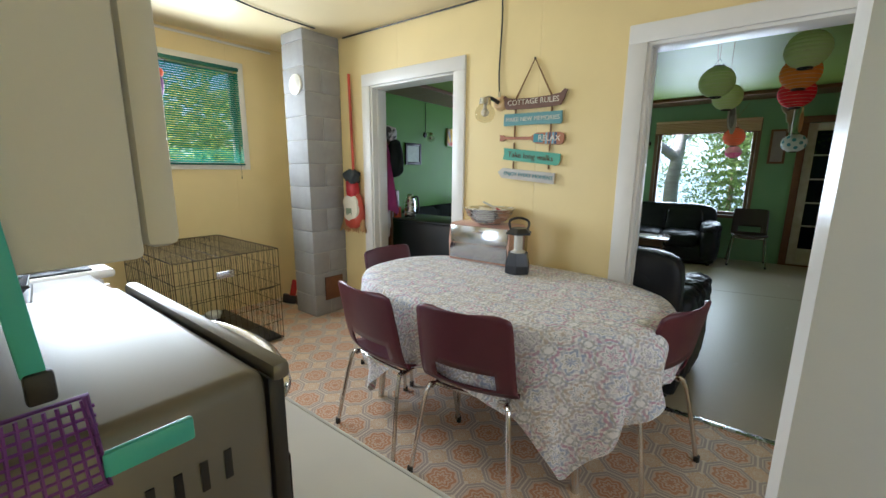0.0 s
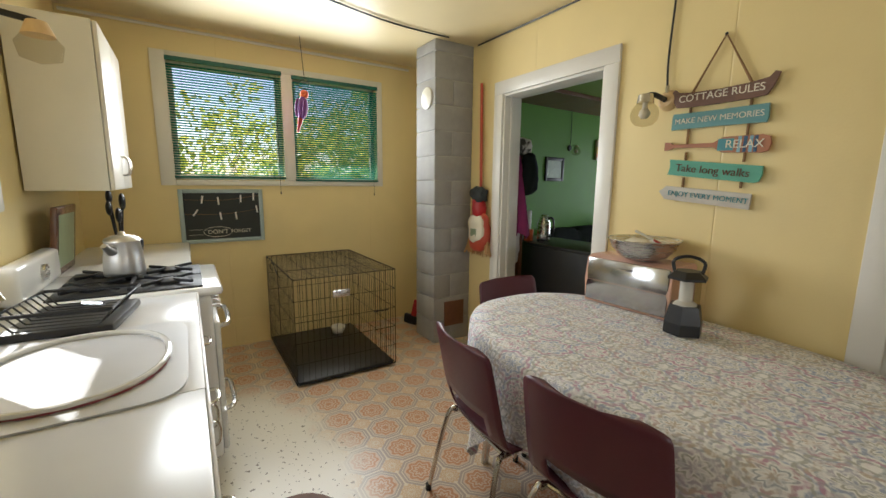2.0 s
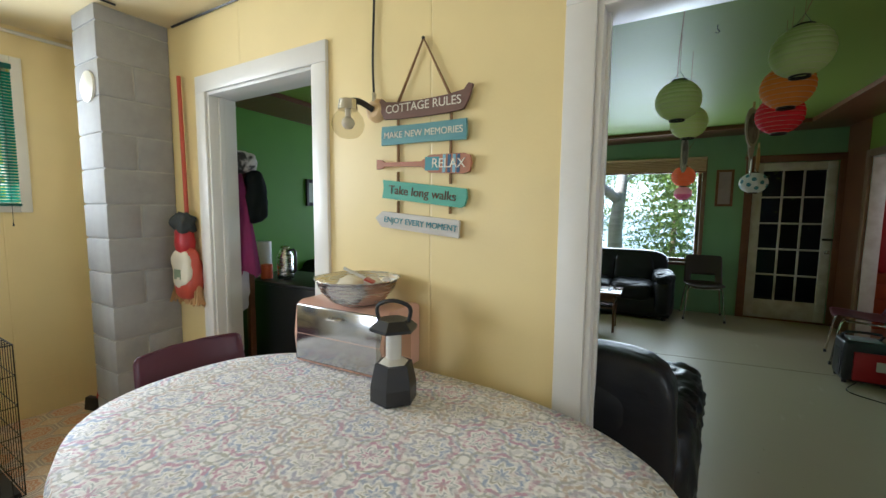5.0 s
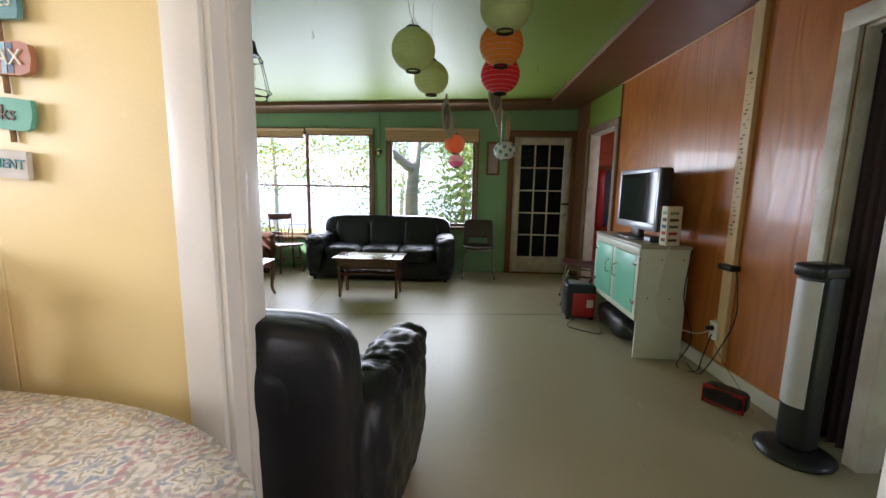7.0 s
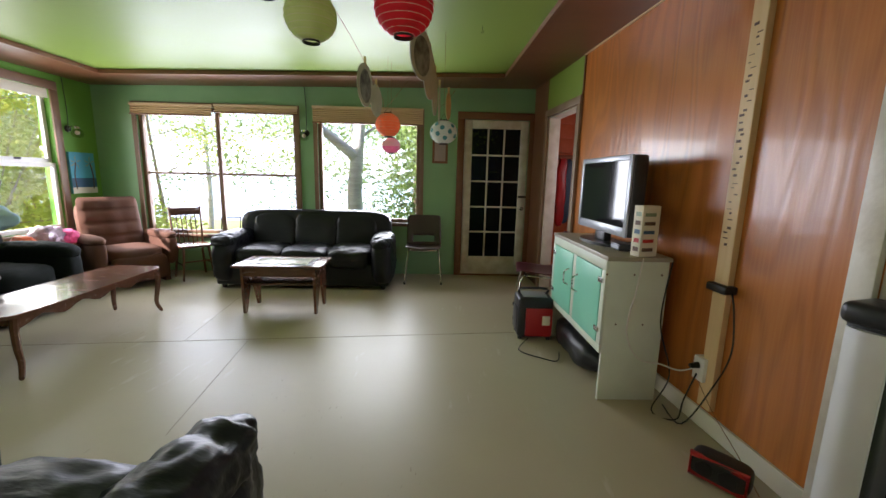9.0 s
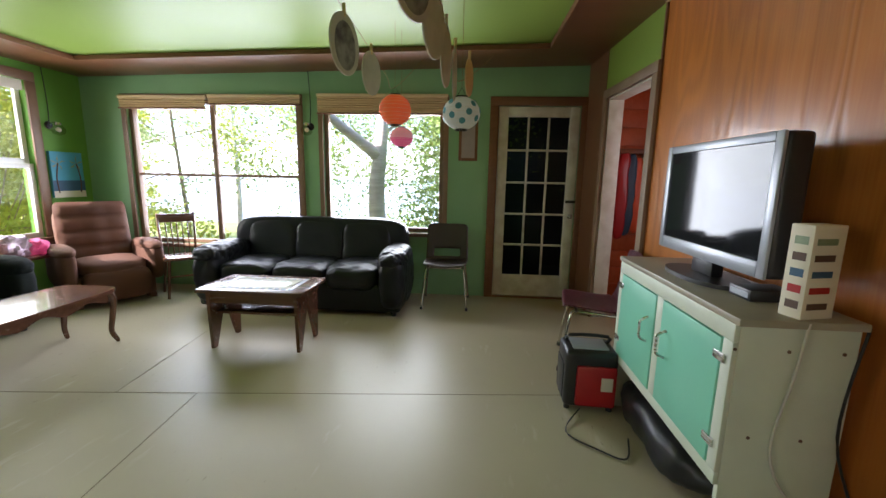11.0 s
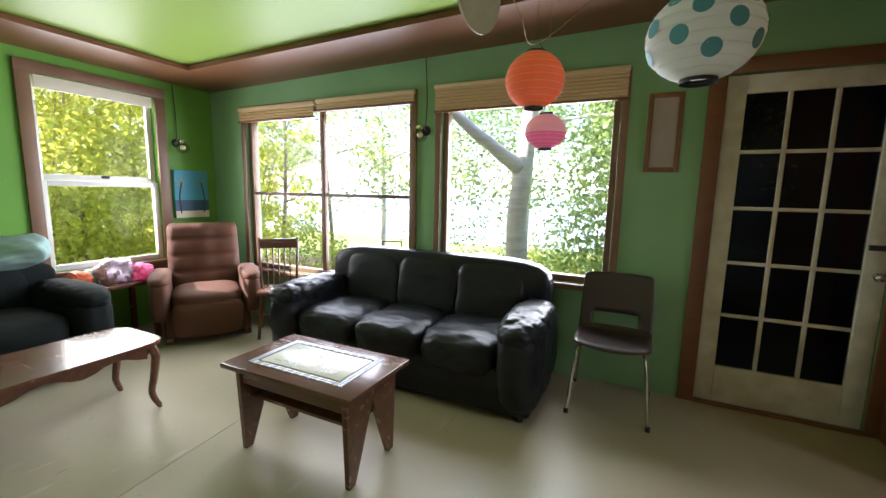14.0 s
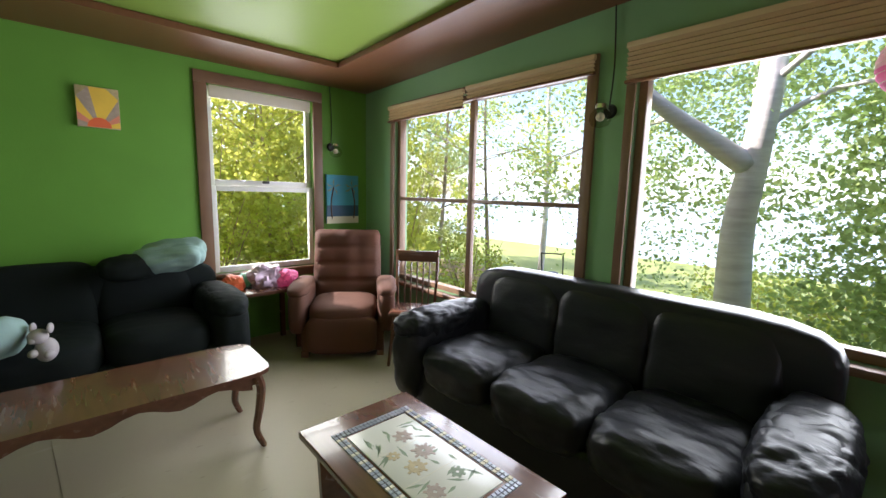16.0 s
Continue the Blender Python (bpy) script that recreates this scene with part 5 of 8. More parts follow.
part("back_strip", box(B(), SX - SA - 0.02, SX + SA + 0.02, -2.71, SY - SB - 0.01, 0.87, 0.905), LAMINATE, wk)
part("front_edge", box(B(), -1.68, 0.30, FY + 0.017, FY + 0.025, 0.868, 0.9045, 0.003), LAMINATE, wk, "rounded white laminate edge")
part("splashback", box(B(), -1.68, 0.30, -2.719, -2.704, 0.905, 0.99, 0.003), LAMINATE, wk, "low white splashback")
SINKPLATE = mat("pale_zinc_plate", (0.62, 0.63, 0.66), 0.4, 0.2, var=0.05, scale=9)
sk = thing("sink", pose(SX, SY, 0.9), "round white enamel sink set into the worktop", "sink")
part("deck", prism(B(), [oval(2 * math.pi * i / 40, SA + 0.045, SB + 0.04, 7) for i in range(40)], 0.006, 0.010), SINKPLATE, sk, "pale metal mounting plate")
part("red_edge", tube(B(), [(*oval(2 * math.pi * i / 40, SA - 0.002, SB - 0.001, 2.4), 0.013) for i in range(40)], 0.0025, 6, closed=True), mat("faded_maroon_line", (0.30, 0.06, 0.08), 0.4), sk, "thin red edge line")
part("rim", tube(B(), [(*oval(2 * math.pi * i / 40, SA - 0.01, SB - 0.005, 2.2), 0.016) for i in range(40)], 0.008, 8, closed=True), ENAMEL, sk)
bm = B()
rr = []
for f, z in ((1.0, 0.014), (0.98, -0.02), (0.93, -0.09), (0.8, -0.13), (0.3, -0.14), (0.05, -0.142)):
    rr.append([bm.verts.new((*[q * f for q in oval(2 * math.pi * i / 40, SA - 0.01, SB - 0.005, 2.2)], z)) for i in range(40)])
for a, b in zip(rr, rr[1:]):
    for i in range(40):
        bm.faces.new((a[i], a[(i + 1) % 40], b[(i + 1) % 40], b[i]))
bm.faces.new(rr[-1])
part("basin", bm, ENAMEL, sk, smooth=True)
rk = thing("dish_rack", pose(-1.42, -2.43, 0.906, 0, 0, -8), "black plastic dish rack with a drip tray", "dish rack")
part("tray", box(B(), -0.16, 0.16, -0.14, 0.14, 0.0, 0.03, 0.01), BLACKPLASTIC, rk)
part("rack", tube(B(), [(-0.16, -0.14, 0.08), (0.16, -0.14, 0.08), (0.16, 0.14, 0.08), (-0.16, 0.14, 0.08)], 0.006, closed=True), BLACKPLASTIC, rk)
for i in range(9):
    part("bar", tube(B(), [(-0.15 + i * 0.037, -0.14, 0.08), (-0.15 + i * 0.037, -0.1, 0.03), (-0.15 + i * 0.037, 0.1, 0.03), (-0.15 + i * 0.037, 0.14, 0.08)], 0.003, 6), BLACKPLASTIC, rk)
obj("cutlery", tube(B(), [(-1.36, -2.40, 0.985), (-1.30, -2.34, 0.99)], 0.006, 6), STEEL, label="steel cutlery in the dish rack", category="cutlery")
tp = thing("tap", pose(-0.97, -2.63, 0.9), "chrome swan-neck kitchen tap", "tap")
part("spout", tube(B(), [(0, 0, 0), (0, 0, 0.2), (0, 0.05, 0.26), (0, 0.13, 0.25), (0, 0.16, 0.2)], 0.011, 10, 5), CHROME, tp)
part("lever", tube(B(), [(0.06, 0, 0.0), (0.06, 0, 0.06), (0.09, 0.04, 0.08)], 0.009), CHROME, tp)

st = thing("stove", pose(0, 0, 0), "white enamel gas stove with black burner grates", "stove")
S0, S1 = -2.28, -1.70
part("body", box(B(), S0, S1, -2.68, -2.03, 0.08, 0.875, 0.02, seg=3), ENAMEL, st)
part("cooktop", box(B(), S0 - 0.01, S1 + 0.01, -2.69, -1.985, 0.875, 0.915, 0.018, seg=3), ENAMEL, st)
part("plinth", box(B(), S0 + 0.02, S1 - 0.02, -2.66, -2.07, 0.0, 0.08), BLACKPLASTIC, st)
part("back_panel", box(B(), S0, S1, -2.70, -2.63, 0.915, 1.06, 0.02, seg=3), ENAMEL, st)
part("clock", cyl(B(), (-1.99, -2.63, 0.99), (-1.99, -2.615, 0.99), 0.035, n=20), STEEL, st)
for x in (-2.13, -1.85):
    g = part("grate", box(B(), x - 0.13, x + 0.13, -2.58, -2.06, 0.915, 0.923, 0.003), CASTIRON, st)
    for y in (-2.45, -2.19):
        part("burner", lathe(B(), [(0.05, 0.0), (0.05, 0.014), (0.035, 0.02), (0.0, 0.02)], 18, (x, y, 0.922)), CASTIRON, g)
        for k in range(4):
            a = math.pi / 4 + k * math.pi / 2
            part("bar", box(B(), 0.03, 0.13, -0.006, 0.006, 0.012, 0.026, 0.002, pose(x, y, 0.92, 0, 0, math.degrees(a))), CASTIRON, g)
    part("bar", box(B(), x - 0.12, x + 0.12, -2.328, -2.315, 0.93, 0.944, 0.002), CASTIRON, g)
part("oven_door", box(B(), S0 + 0.03, S1 - 0.03, -2.03, -2.005, 0.32, 0.74, 0.01), ENAMEL, st)
part("drawer", box(B(), S0 + 0.03, S1 - 0.03, -2.03, -2.005, 0.10, 0.30, 0.01), ENAMEL, st)
for z in (0.69, 0.26):
    part("handle", tube(B(), [(-2.15, -2.005, z), (-2.13, -1.965, z + 0.01), (-1.85, -1.965, z + 0.01), (-1.83, -2.005, z)], 0.012, 8, 4), CHROME, st, "chrome bar handle")
for i in range(5):
    part("knob", cyl(B(), (-2.18 + i * 0.095, -2.03, 0.81), (-2.18 + i * 0.095, -1.995, 0.81), 0.019, 0.016, 14), STEEL, st)
pc = thing("coffee_percolator", pose(-2.03, -2.36, 0.946, 0, 0, 150) @ Matrix.Diagonal((0.95, 0.95, 0.76, 1)), "tall aluminium percolator with a black handle", "coffee pot")
part("body", lathe(B(), [(0.0, 0), (0.082, 0), (0.084, 0.02), (0.08, 0.11), (0.07, 0.2), (0.072, 0.205)], 28), ALU, pc, smooth=True)
part("lid", lathe(B(), [(0.074, 0.205), (0.07, 0.22), (0.04, 0.238), (0.015, 0.243), (0.014, 0.26), (0.0, 0.265)], 28), ALU, pc, smooth=True)
part("spout", cyl(B(), (-0.06, 0, 0.15), (-0.115, 0, 0.195), 0.03, 0.014, 12), ALU, pc)
part("handle", tube(B(), [(0.068, 0, 0.185), (0.12, 0, 0.19), (0.125, 0, 0.15), (0.10, 0, 0.07)], 0.012, 8, 4), BLACKPLASTIC, pc, "black plastic handle")
c2 = thing("side_cabinet", pose(0, 0, 0), "low white cabinet beyond the stove", "cabinet")
part("body", box(B(), -3.35, -2.31, -2.70, -2.13, 0.0, 0.87), CUPBOARD, c2)
part("door", box(B(), -3.33, -2.33, -2.13, -2.115, 0.05, 0.85, 0.005), CUPBOARD, c2)
obj("side_worktop", box(B(), -3.36, -2.30, -2.71, -2.10, 0.872, 0.91, 0.006), LAMINATE, label="white worktop beyond the stove", category="worktop")
uc = thing("utensil_crock", pose(-2.75, -2.45, 0.91), "brown crock of black cooking utensils", "utensils")
part("crock", lathe(B(), [(0, 0), (0.055, 0), (0.065, 0.06), (0.06, 0.14), (0.055, 0.14), (0.05, 0.02), (0, 0.01)], 20), PINEPOST, uc, smooth=True)
for i, (a, b, l) in enumerate(((-0.06, 0.02, 0.30), (0.03, 0.03, 0.32), (0.09, -0.02, 0.28), (-0.02, -0.03, 0.34), (0.12, 0.02, 0.24))):
    t = part("utensil", cyl(B(), (a * 0.2, b * 0.2, 0.05), (a, b, l), 0.006), BLACKPLASTIC, uc)
    part("head", ball(B(), (a * 1.15, b * 1.1, l + 0.03), 0.036, 1, 0.45, 1.2), BLACKPLASTIC, t)
tr = thing("serving_tray", pose(-2.45, -2.66, 0.91, -6, 0, 0), "dark framed picture leaning on the wall", "picture")
part("frame", box(B(), -0.2, 0.2, -0.012, 0.012, 0.0, 0.34, 0.006), DARKWOOD, tr)
part("picture", box(B(), -0.16, 0.16, 0.0125, 0.0135, 0.04, 0.30), LEAFGREY, tr)


def upper_unit(x0, x1, z0, z1, label, n):
    c = thing("wall_cabinet", pose(0, 0, 0), label, "cabinet", "kitchen wall cabinets")
    part("body", box(B(), x0, x1, -2.71, -2.406, z0, z1, 0.004), CUPBOARD, c)
    for i in range(n):
        a, b = x0 + (x1 - x0) * i / n + 0.004, x0 + (x1 - x0) * (i + 1) / n - 0.004
        d = part("door", box(B(), a, b, -2.404, -2.384, z0 + 0.005, z1 - 0.005, 0.006), CUPBOARD, c)
        bail(d, b - 0.04 if i % 2 == 0 else a + 0.04, -2.384, z0 + 0.13, True, 0.1)
    return c


upper_unit(-2.98, -2.24, 1.325, 2.11, "cream painted wall cabinet above the stove", 2)
upper_unit(-0.78, 0.27, 1.31, 2.42, "cream painted wall cabinet above the worktop", 2)
lp = thing("wall_lamp", pose(-1.83, -2.51, 1.90), "old brass wall lamp with a glass shade", "lamp")
part("fitter", cyl(B(), (0, 0, 0.0), (0, 0, 0.05), 0.05, 0.03, 18), PINEPOST, lp)
part("globe", lathe(B(), [(0.048, 0.0), (0.07, -0.03), (0.06, -0.08), (0.0, -0.1)], 20), LAMPGLASS, lp, "clear glass shade", True).visible_shadow = False
part("arm", cyl(B(), (0, 0, 0.05), (0, -0.2, 0.08), 0.012), BLACKMETAL, lp)

# toaster oven at the worktop's end
to = thing("toaster_oven", pose(0.008, -2.29, 0.905), "grey metal toaster oven with a curved chrome handle", "toaster oven")
GREYMET = mat("warm_grey_metal", (0.20, 0.185, 0.155), 0.38, 0.5, var=0.08, scale=6)
part("body", box(B(), -0.217, 0.217, -0.33, -0.022, 0.015, 0.28, 0.016, seg=3), GREYMET, to)
part("front", box(B(), -0.212, 0.212, -0.022, -0.004, 0.02, 0.268, 0.005), BLACKPLASTIC, to)
part("front_edge", box(B(), -0.217, 0.217, -0.019, 0.0, 0.262, 0.281, 0.006), GREYMET, to, "grey metal lip")
part("glass_door", box(B(), -0.20, 0.20, -0.006, 0.004, 0.03, 0.17, 0.004), SCREEN, to)
part("handle", tube(B(), [(-0.15, 0.0, 0.214), (-0.135, 0.026, 0.217), (-0.06, 0.054, 0.22), (0.05, 0.058, 0.22), (0.14, 0.03, 0.217), (0.16, 0.0, 0.214)], 0.012, 12, 8), CHROME, to, "bowed chrome handle")
for x in (-0.17, -0.07, 0.03, 0.12):
    part("knob", cyl(B(), (x, -0.004, 0.185), (x, 0.02, 0.185), 0.015, 0.015, 16), BLACKPLASTIC, to)
for i in range(9):
    part("vent", box(B(), 0.2155, 0.2182, -0.22 + i * 0.019, -0.214 + i * 0.019, 0.195, 0.222), BLACKPLASTIC, to)
for x in (-0.18, 0.18):
    for y in (-0.29, -0.05):
        part("foot", cyl(B(), (x, y, 0), (x, y, 0.02), 0.015), BLACKPLASTIC, to)

# fly swatters on the cupboard's end
fs = thing("fly_swatter", pose(0.278, -2.462, 1.24), "purple and turquoise plastic fly swatters on a hook", "fly swatter")
part("strap", box(B(), -0.001, 0.003, -0.005, 0.005, 0.02, 0.2, 0.001, pose(0, 0, 0, 4)), TURQ, fs, "turquoise strap")
part("clip", box(B(), -0.002, 0.006, -0.006, 0.006, 0.005, 0.022, 0.002), BLACKPLASTIC, fs)
bm = B()
for i in range(9):
    cyl(bm, (0.004, -0.030 + i * 0.006, -0.055), (0.004, -0.026 + i * 0.005, 0.0), 0.001, n=5)
for i in range(9):
    cyl(bm, (0.004, -0.030, -0.053 + i * 0.006), (0.004, 0.019, -0.053 + i * 0.006), 0.001, n=5)
part("mesh", bm, PURPLE, fs, "purple mesh")
part("rim", tube(B(), [(0.004, -0.031, -0.056), (0.004, 0.02, -0.056), (0.004, 0.016, 0.002), (0.004, -0.026, 0.002)], 0.002, closed=True), PURPLE, fs)
part("handle", box(B(), 0.0, 0.006, 0.018, 0.066, -0.052, -0.036, 0.002), TURQ, fs, "turquoise handle")
obj("door_mat", prism(B(), [oval(2 * math.pi * i / 32, 0.42, 0.24, 2.2) for i in range(32)], 0.0, 0.012), CANOE, pose(-0.95, -1.82, 0.001), label="dark brown oval braided mat on the floor", category="mat")

hb = thing("hand_brush", pose(-3.12, -0.30, 0, 0, 0, 30), "black and red hand brush leaning beside the chimney", "brush")
part("bristles", box(B(), -0.07, 0.07, -0.02, 0.02, 0.0, 0.09, 0.006, pose(0, 0, 0, 0, 8)), BLACKPLASTIC, hb)
part("handle", box(B(), -0.012, 0.05, -0.012, 0.012, 0.085, 0.26, 0.008, pose(0, 0, 0, 0, 14)), REDPL, hb, "red plastic handle")

# ---- living room things ----
def leather_sofa(m, width, seats, label, material=None, arm=0.24, depth=0.86, back=0.88, wr=0.02, rise=0.0):
    """A soft sofa; it faces -y, its back at y = depth."""
    mt = material or LEATHER
    s = thing("sofa", m, label, "sofa")
    w = width / 2
    part("base", box(B(), -w + 0.03, w - 0.03, 0.06, depth - 0.02, 0.04, 0.30, 0.03, seg=3), mt, s)
    sw_ = (width - 2 * arm) / seats
    for i in range(seats):
        x = -w + arm + sw_ * (i + 0.5)
        part("seat_cushion", pillow(B(), (x, 0.33, 0.35), (sw_ * 0.515, 0.33, 0.125), 4.0, 24, wr, 11, seed=i * 3.1), mt, s, smooth=True)
        part("back_cushion", pillow(B(), (x, 0.68, 0.64), (sw_ * 0.525, 0.16, 0.27), 5.5, 18, wr * 0.7, 6, pose(0, 0.02, 0, -7), seed=i * 5.3 + 1), mt, s, smooth=True)
    part("back_frame", pillow(B(), (0, depth - 0.10, 0.46), (w - 0.06, 0.10, back - 0.48), 7, 12, wr * 0.4), mt, s, smooth=True)
    for k in (-1, 1):
        part("arm", pillow(B(), (k * (w - arm / 2), 0.40, 0.33), (arm * 0.56, 0.42, 0.30 + rise / 2), 3.4, 22, wr, 10, seed=k * 2.0), mt, s, smooth=True)
        part("arm_pad", pillow(B(), (k * (w - arm / 2), 0.33, 0.535 + rise), (arm * 0.56, 0.36, 0.09), 2.8, 26, wr * 1.2, 15, seed=k * 7.0), mt, s, smooth=True)
    for x in (-w + 0.1, w - 0.1):
        for y in (0.12, depth - 0.1):
            part("foot", cyl(B(), (x, y, 0), (x, y, 0.06), 0.025, 0.03), BLACKPLASTIC, s)
    return s


leather_sofa(LIV @ pose(-0.87, 4.53, 0), 2.02, 3, "black leather three-seat sofa under the lake windows", wr=0.014)
leather_sofa(LIV @ pose(-2.76, 2.92, 0, 0, 0, 90), 2.15, 3, "black upholstered sofa along the green wall", DARKCLOTH, 0.24, 0.84, 0.80, 0.006)
rc = leather_sofa(LIV @ pose(-0.41, 1.18, 0, 0, 0, 174), 1.04, 1, "black leather armchair with its back to the doorway", None, 0.19, 0.93, 0.92, 0.017, 0.02)
rc.name = "leather_armchair"
tagged(rc, category="armchair")

# brown tufted recliner in the corner
rb = thing("recliner", LIV @ pose(-2.98, 4.82, 0, 0, 0, 57) @ Matrix.Diagonal((1, 1, 0.91, 1)), "brown velour recliner with a tufted back", "armchair")
part("base", box(B(), -0.33, 0.33, -0.30, 0.34, 0.05, 0.32, 0.03), BROWNCLOTH, rb)
part("front_flap", pillow(B(), (0, -0.33, 0.23), (0.27, 0.06, 0.17), 5, 10), BROWNCLOTH, rb, smooth=True)
part("seat_cushion", pillow(B(), (0, -0.08, 0.40), (0.27, 0.30, 0.09), 4, 12, 0.006), BROWNCLOTH, rb, smooth=True)
bm = B()
nn, mm_ = 20, 28
grid = []
for j in range(mm_ + 1):
    v = j / mm_
    row = []
    for i in range(nn + 1):
        u = 2 * i / nn - 1
        hw = 0.30 - 0.03 * max(0, (v - 0.9) / 0.1) ** 2
        tuft = 0.032 * abs(math.sin(v * math.pi * 4)) ** 0.5 * (0.55 + 0.45 * abs(math.cos(u * math.pi * 1.5)) ** 0.6)
        edge = max(0, 1 - abs(u)) ** 0.25 * (1 - max(0, (v - 0.93) / 0.07) ** 2) ** 0.5 if v < 1 else 0
        row.append(bm.verts.new((u * hw, 0.22 + v * 0.15 - (0.05 + tuft) * edge, 0.42 + v * 0.66)))
    grid.append(row)
for a, b in zip(grid, grid[1:]):
    for i in range(nn):
        bm.faces.new((a[i], a[i + 1], b[i + 1], b[i]))
part("tufted_back", bm, BROWNCLOTH, rb, "button-tufted back", True)
part("backrest", pillow(B(), (0, 0.34, 0.72), (0.305, 0.09, 0.36), 6, 12, 0, 6, pose(0, -0.0, 0, 0)), BROWNCLOTH, rb, smooth=True).matrix_basis = pose(0, -0.145, 0.045, -12.5)
for k in (-1, 1):
    part("arm", pillow(B(), (k * 0.35, -0.02, 0.42), (0.075, 0.34, 0.22), 4, 12, 0.004), BROWNCLOTH, rb, smooth=True)
    part("arm_pad", pillow(B(), (k * 0.35, -0.06, 0.60), (0.085, 0.30, 0.055), 3, 12), BROWNCLOTH, rb, smooth=True)
    part("foot", box(B(), k * 0.3 - 0.03, k * 0.3 + 0.03, -0.28, 0.3, 0.0, 0.05, 0.005), DARKWOOD, rb)
part("lever", tube(B(), [(0.43, -0.1, 0.32), (0.46, -0.12, 0.36), (0.46, -0.2, 0.40)], 0.010), DARKWOOD, rb, "wooden side lever")

# coffee table with a tiled picture inlaid
ct = thing("coffee_table", LIV @ pose(-0.825, 3.92, 0, 0, 0, 0), "dark wooden coffee table with a flowered tile inlay", "table")
part("tabletop", box(B(), -0.40, 0.40, -0.24, 0.24, 0.445, 0.472, 0.005), DARKWOOD, ct)
inl = part("inlay", box(B(), -0.25, 0.25, -0.125, 0.125, 0.472, 0.4765, 0.001), TILEWHITE, ct, "pale tiles painted with flowers")
for x in (-0.083, 0.083):
    part("joint", box(B(), x - 0.001, x + 0.001, -0.125, 0.125, 0.4764, 0.4768), CREAM, inl)
for cx, cy, r, mt in ((-0.13, 0.03, 0.036, PETALPINK), (-0.02, 0.035, 0.042, PETALPINK), (0.03, -0.035, 0.038, PETALGOLD), (0.15, -0.06, 0.034, PETALPINK), (0.13, 0.05, 0.026, LEAFGREY), (-0.06, -0.06, 0.022, PETALGOLD)):
    bm = B()
    for a in range(14):
        th = a * 2 * math.pi / 14
        f = 1.0 if a % 2 else 0.72
        pr = [(0.006, -0.006), (r * f, -0.005), (r * f * 1.06, 0.0), (r * f, 0.005), (0.006, 0.006)]
        prism(bm, pr, 0.4766, 0.4772 + 0.0002 * (a % 2), pose(cx, cy, 0, 0, 0, math.degrees(th)))
    part("flower", bm, mt, inl, smooth=False)
for i in range(26):
    x, y = random.uniform(-0.2, 0.2), random.uniform(-0.1, 0.1)
    l = random.uniform(0.02, 0.04)
    part("leaf", prism(B(), [(-l, 0), (-l * 0.3, 0.006), (l, 0), (-l * 0.3, -0.006)], 0.4765, 0.4768, pose(x, y, 0, 0, 0, random.uniform(0, 360))), LEAFGREY, inl, smooth=False)
bm = B()
bm2 = B()
for ix in range(-17, 18):
    for iy in range(-10, 11):
        x, y = ix * 0.0168, iy * 0.0158
        if max(abs(x) - 0.255, abs(y) - 0.13) > 0 and abs(x) < 0.292 and abs(y) < 0.162:
            box(bm if (ix * 7 + iy * 3) % 3 else bm2, x - 0.0066, x + 0.0066, y - 0.006, y + 0.006, 0.472, 0.4762)
tagged(part("mosaic", bm, SILVERPL, ct, "small grey mosaic chips"), kind="stuff")
tagged(part("mosaic", bm2, CREAM, ct, "small pale mosaic chips"), kind="stuff")
for sx in (-1, 1):
    for sy in (-1, 1):
        leg_pts = [(sy * 0.001, 0.35), (sy * 0.135, 0.0), (sy * 0.178, 0.0), (sy * 0.20, 0.445), (sy * 0.001, 0.445)]
        part("leg", prism(B(), leg_pts if sy > 0 else leg_pts[::-1], -0.012, 0.012, pose(sx * 0.33, 0, 0, 90, 0, 90)), DARKWOOD, ct, "wide tapered splayed leg")
for sy in (-1, 1):
    part("apron", box(B(), -0.32, 0.32, sy * 0.17 - 0.01, sy * 0.17 + 0.01, 0.36, 0.445), DARKWOOD, ct)
part("shelf", box(B(), -0.315, 0.315, -0.13, 0.13, 0.262, 0.28, 0.003), DARKWOOD, ct, "polished shelf board")

# long table with curved legs
lt = thing("long_coffee_table", LIV @ pose(-2.16, 3.12, 0, 0, 0, 0), "long polished wooden coffee table with curved legs", "table")
part("tabletop", prism(B(), [oval(2 * math.pi * i / 60, 0.25, 0.72, 8) for i in range(60)], 0.40, 0.422), DARKWOOD, lt)
for sx in (-1, 1):
    ap = [(-0.62, 0.40), (0.62, 0.40)] + [(0.62 - 1.24 * i / 24, 0.345 - 0.022 * math.cos(i * math.pi / 3)) for i in range(25)]
    part("apron", prism(B(), ap, -0.008, 0.008, pose(sx * 0.20, 0, 0, 90, 0, 90)), DARKWOOD, lt, "scalloped apron")
    for sy in (-1, 1):
        x, y = sx * 0.20, sy * 0.64
        part("leg", tube(B(), [(x, y, 0.40), (x + sx * 0.012, y + sy * 0.02, 0.33), (x, y + sy * 0.01, 0.2), (x - sx * 0.005, y - sy * 0.005, 0.1), (x + sx * 0.01, y + sy * 0.02, 0.02), (x + sx * 0.018, y + sy * 0.03, 0.013)], 0.026, 8, 5, taper=0.013), DARKWOOD, lt)
for sy in (-1, 1):
    part("end_apron", box(B(), -0.19, 0.19, sy * 0.63 - 0.008, sy * 0.63 + 0.008, 0.34, 0.40), DARKWOOD, lt)

# pillows and a plush toy on the dark sofa
obj("pillow", pillow(B(), (0, 0, 0), (0.22, 0.17, 0.085), 2.8, 16, 0.03, 9), PALEPILLOW, LIV @ pose(-3.28, 3.62, 0.855, 15, -8, 60), label="pale aqua pillow on the sofa's back", category="pillow", smooth=True)
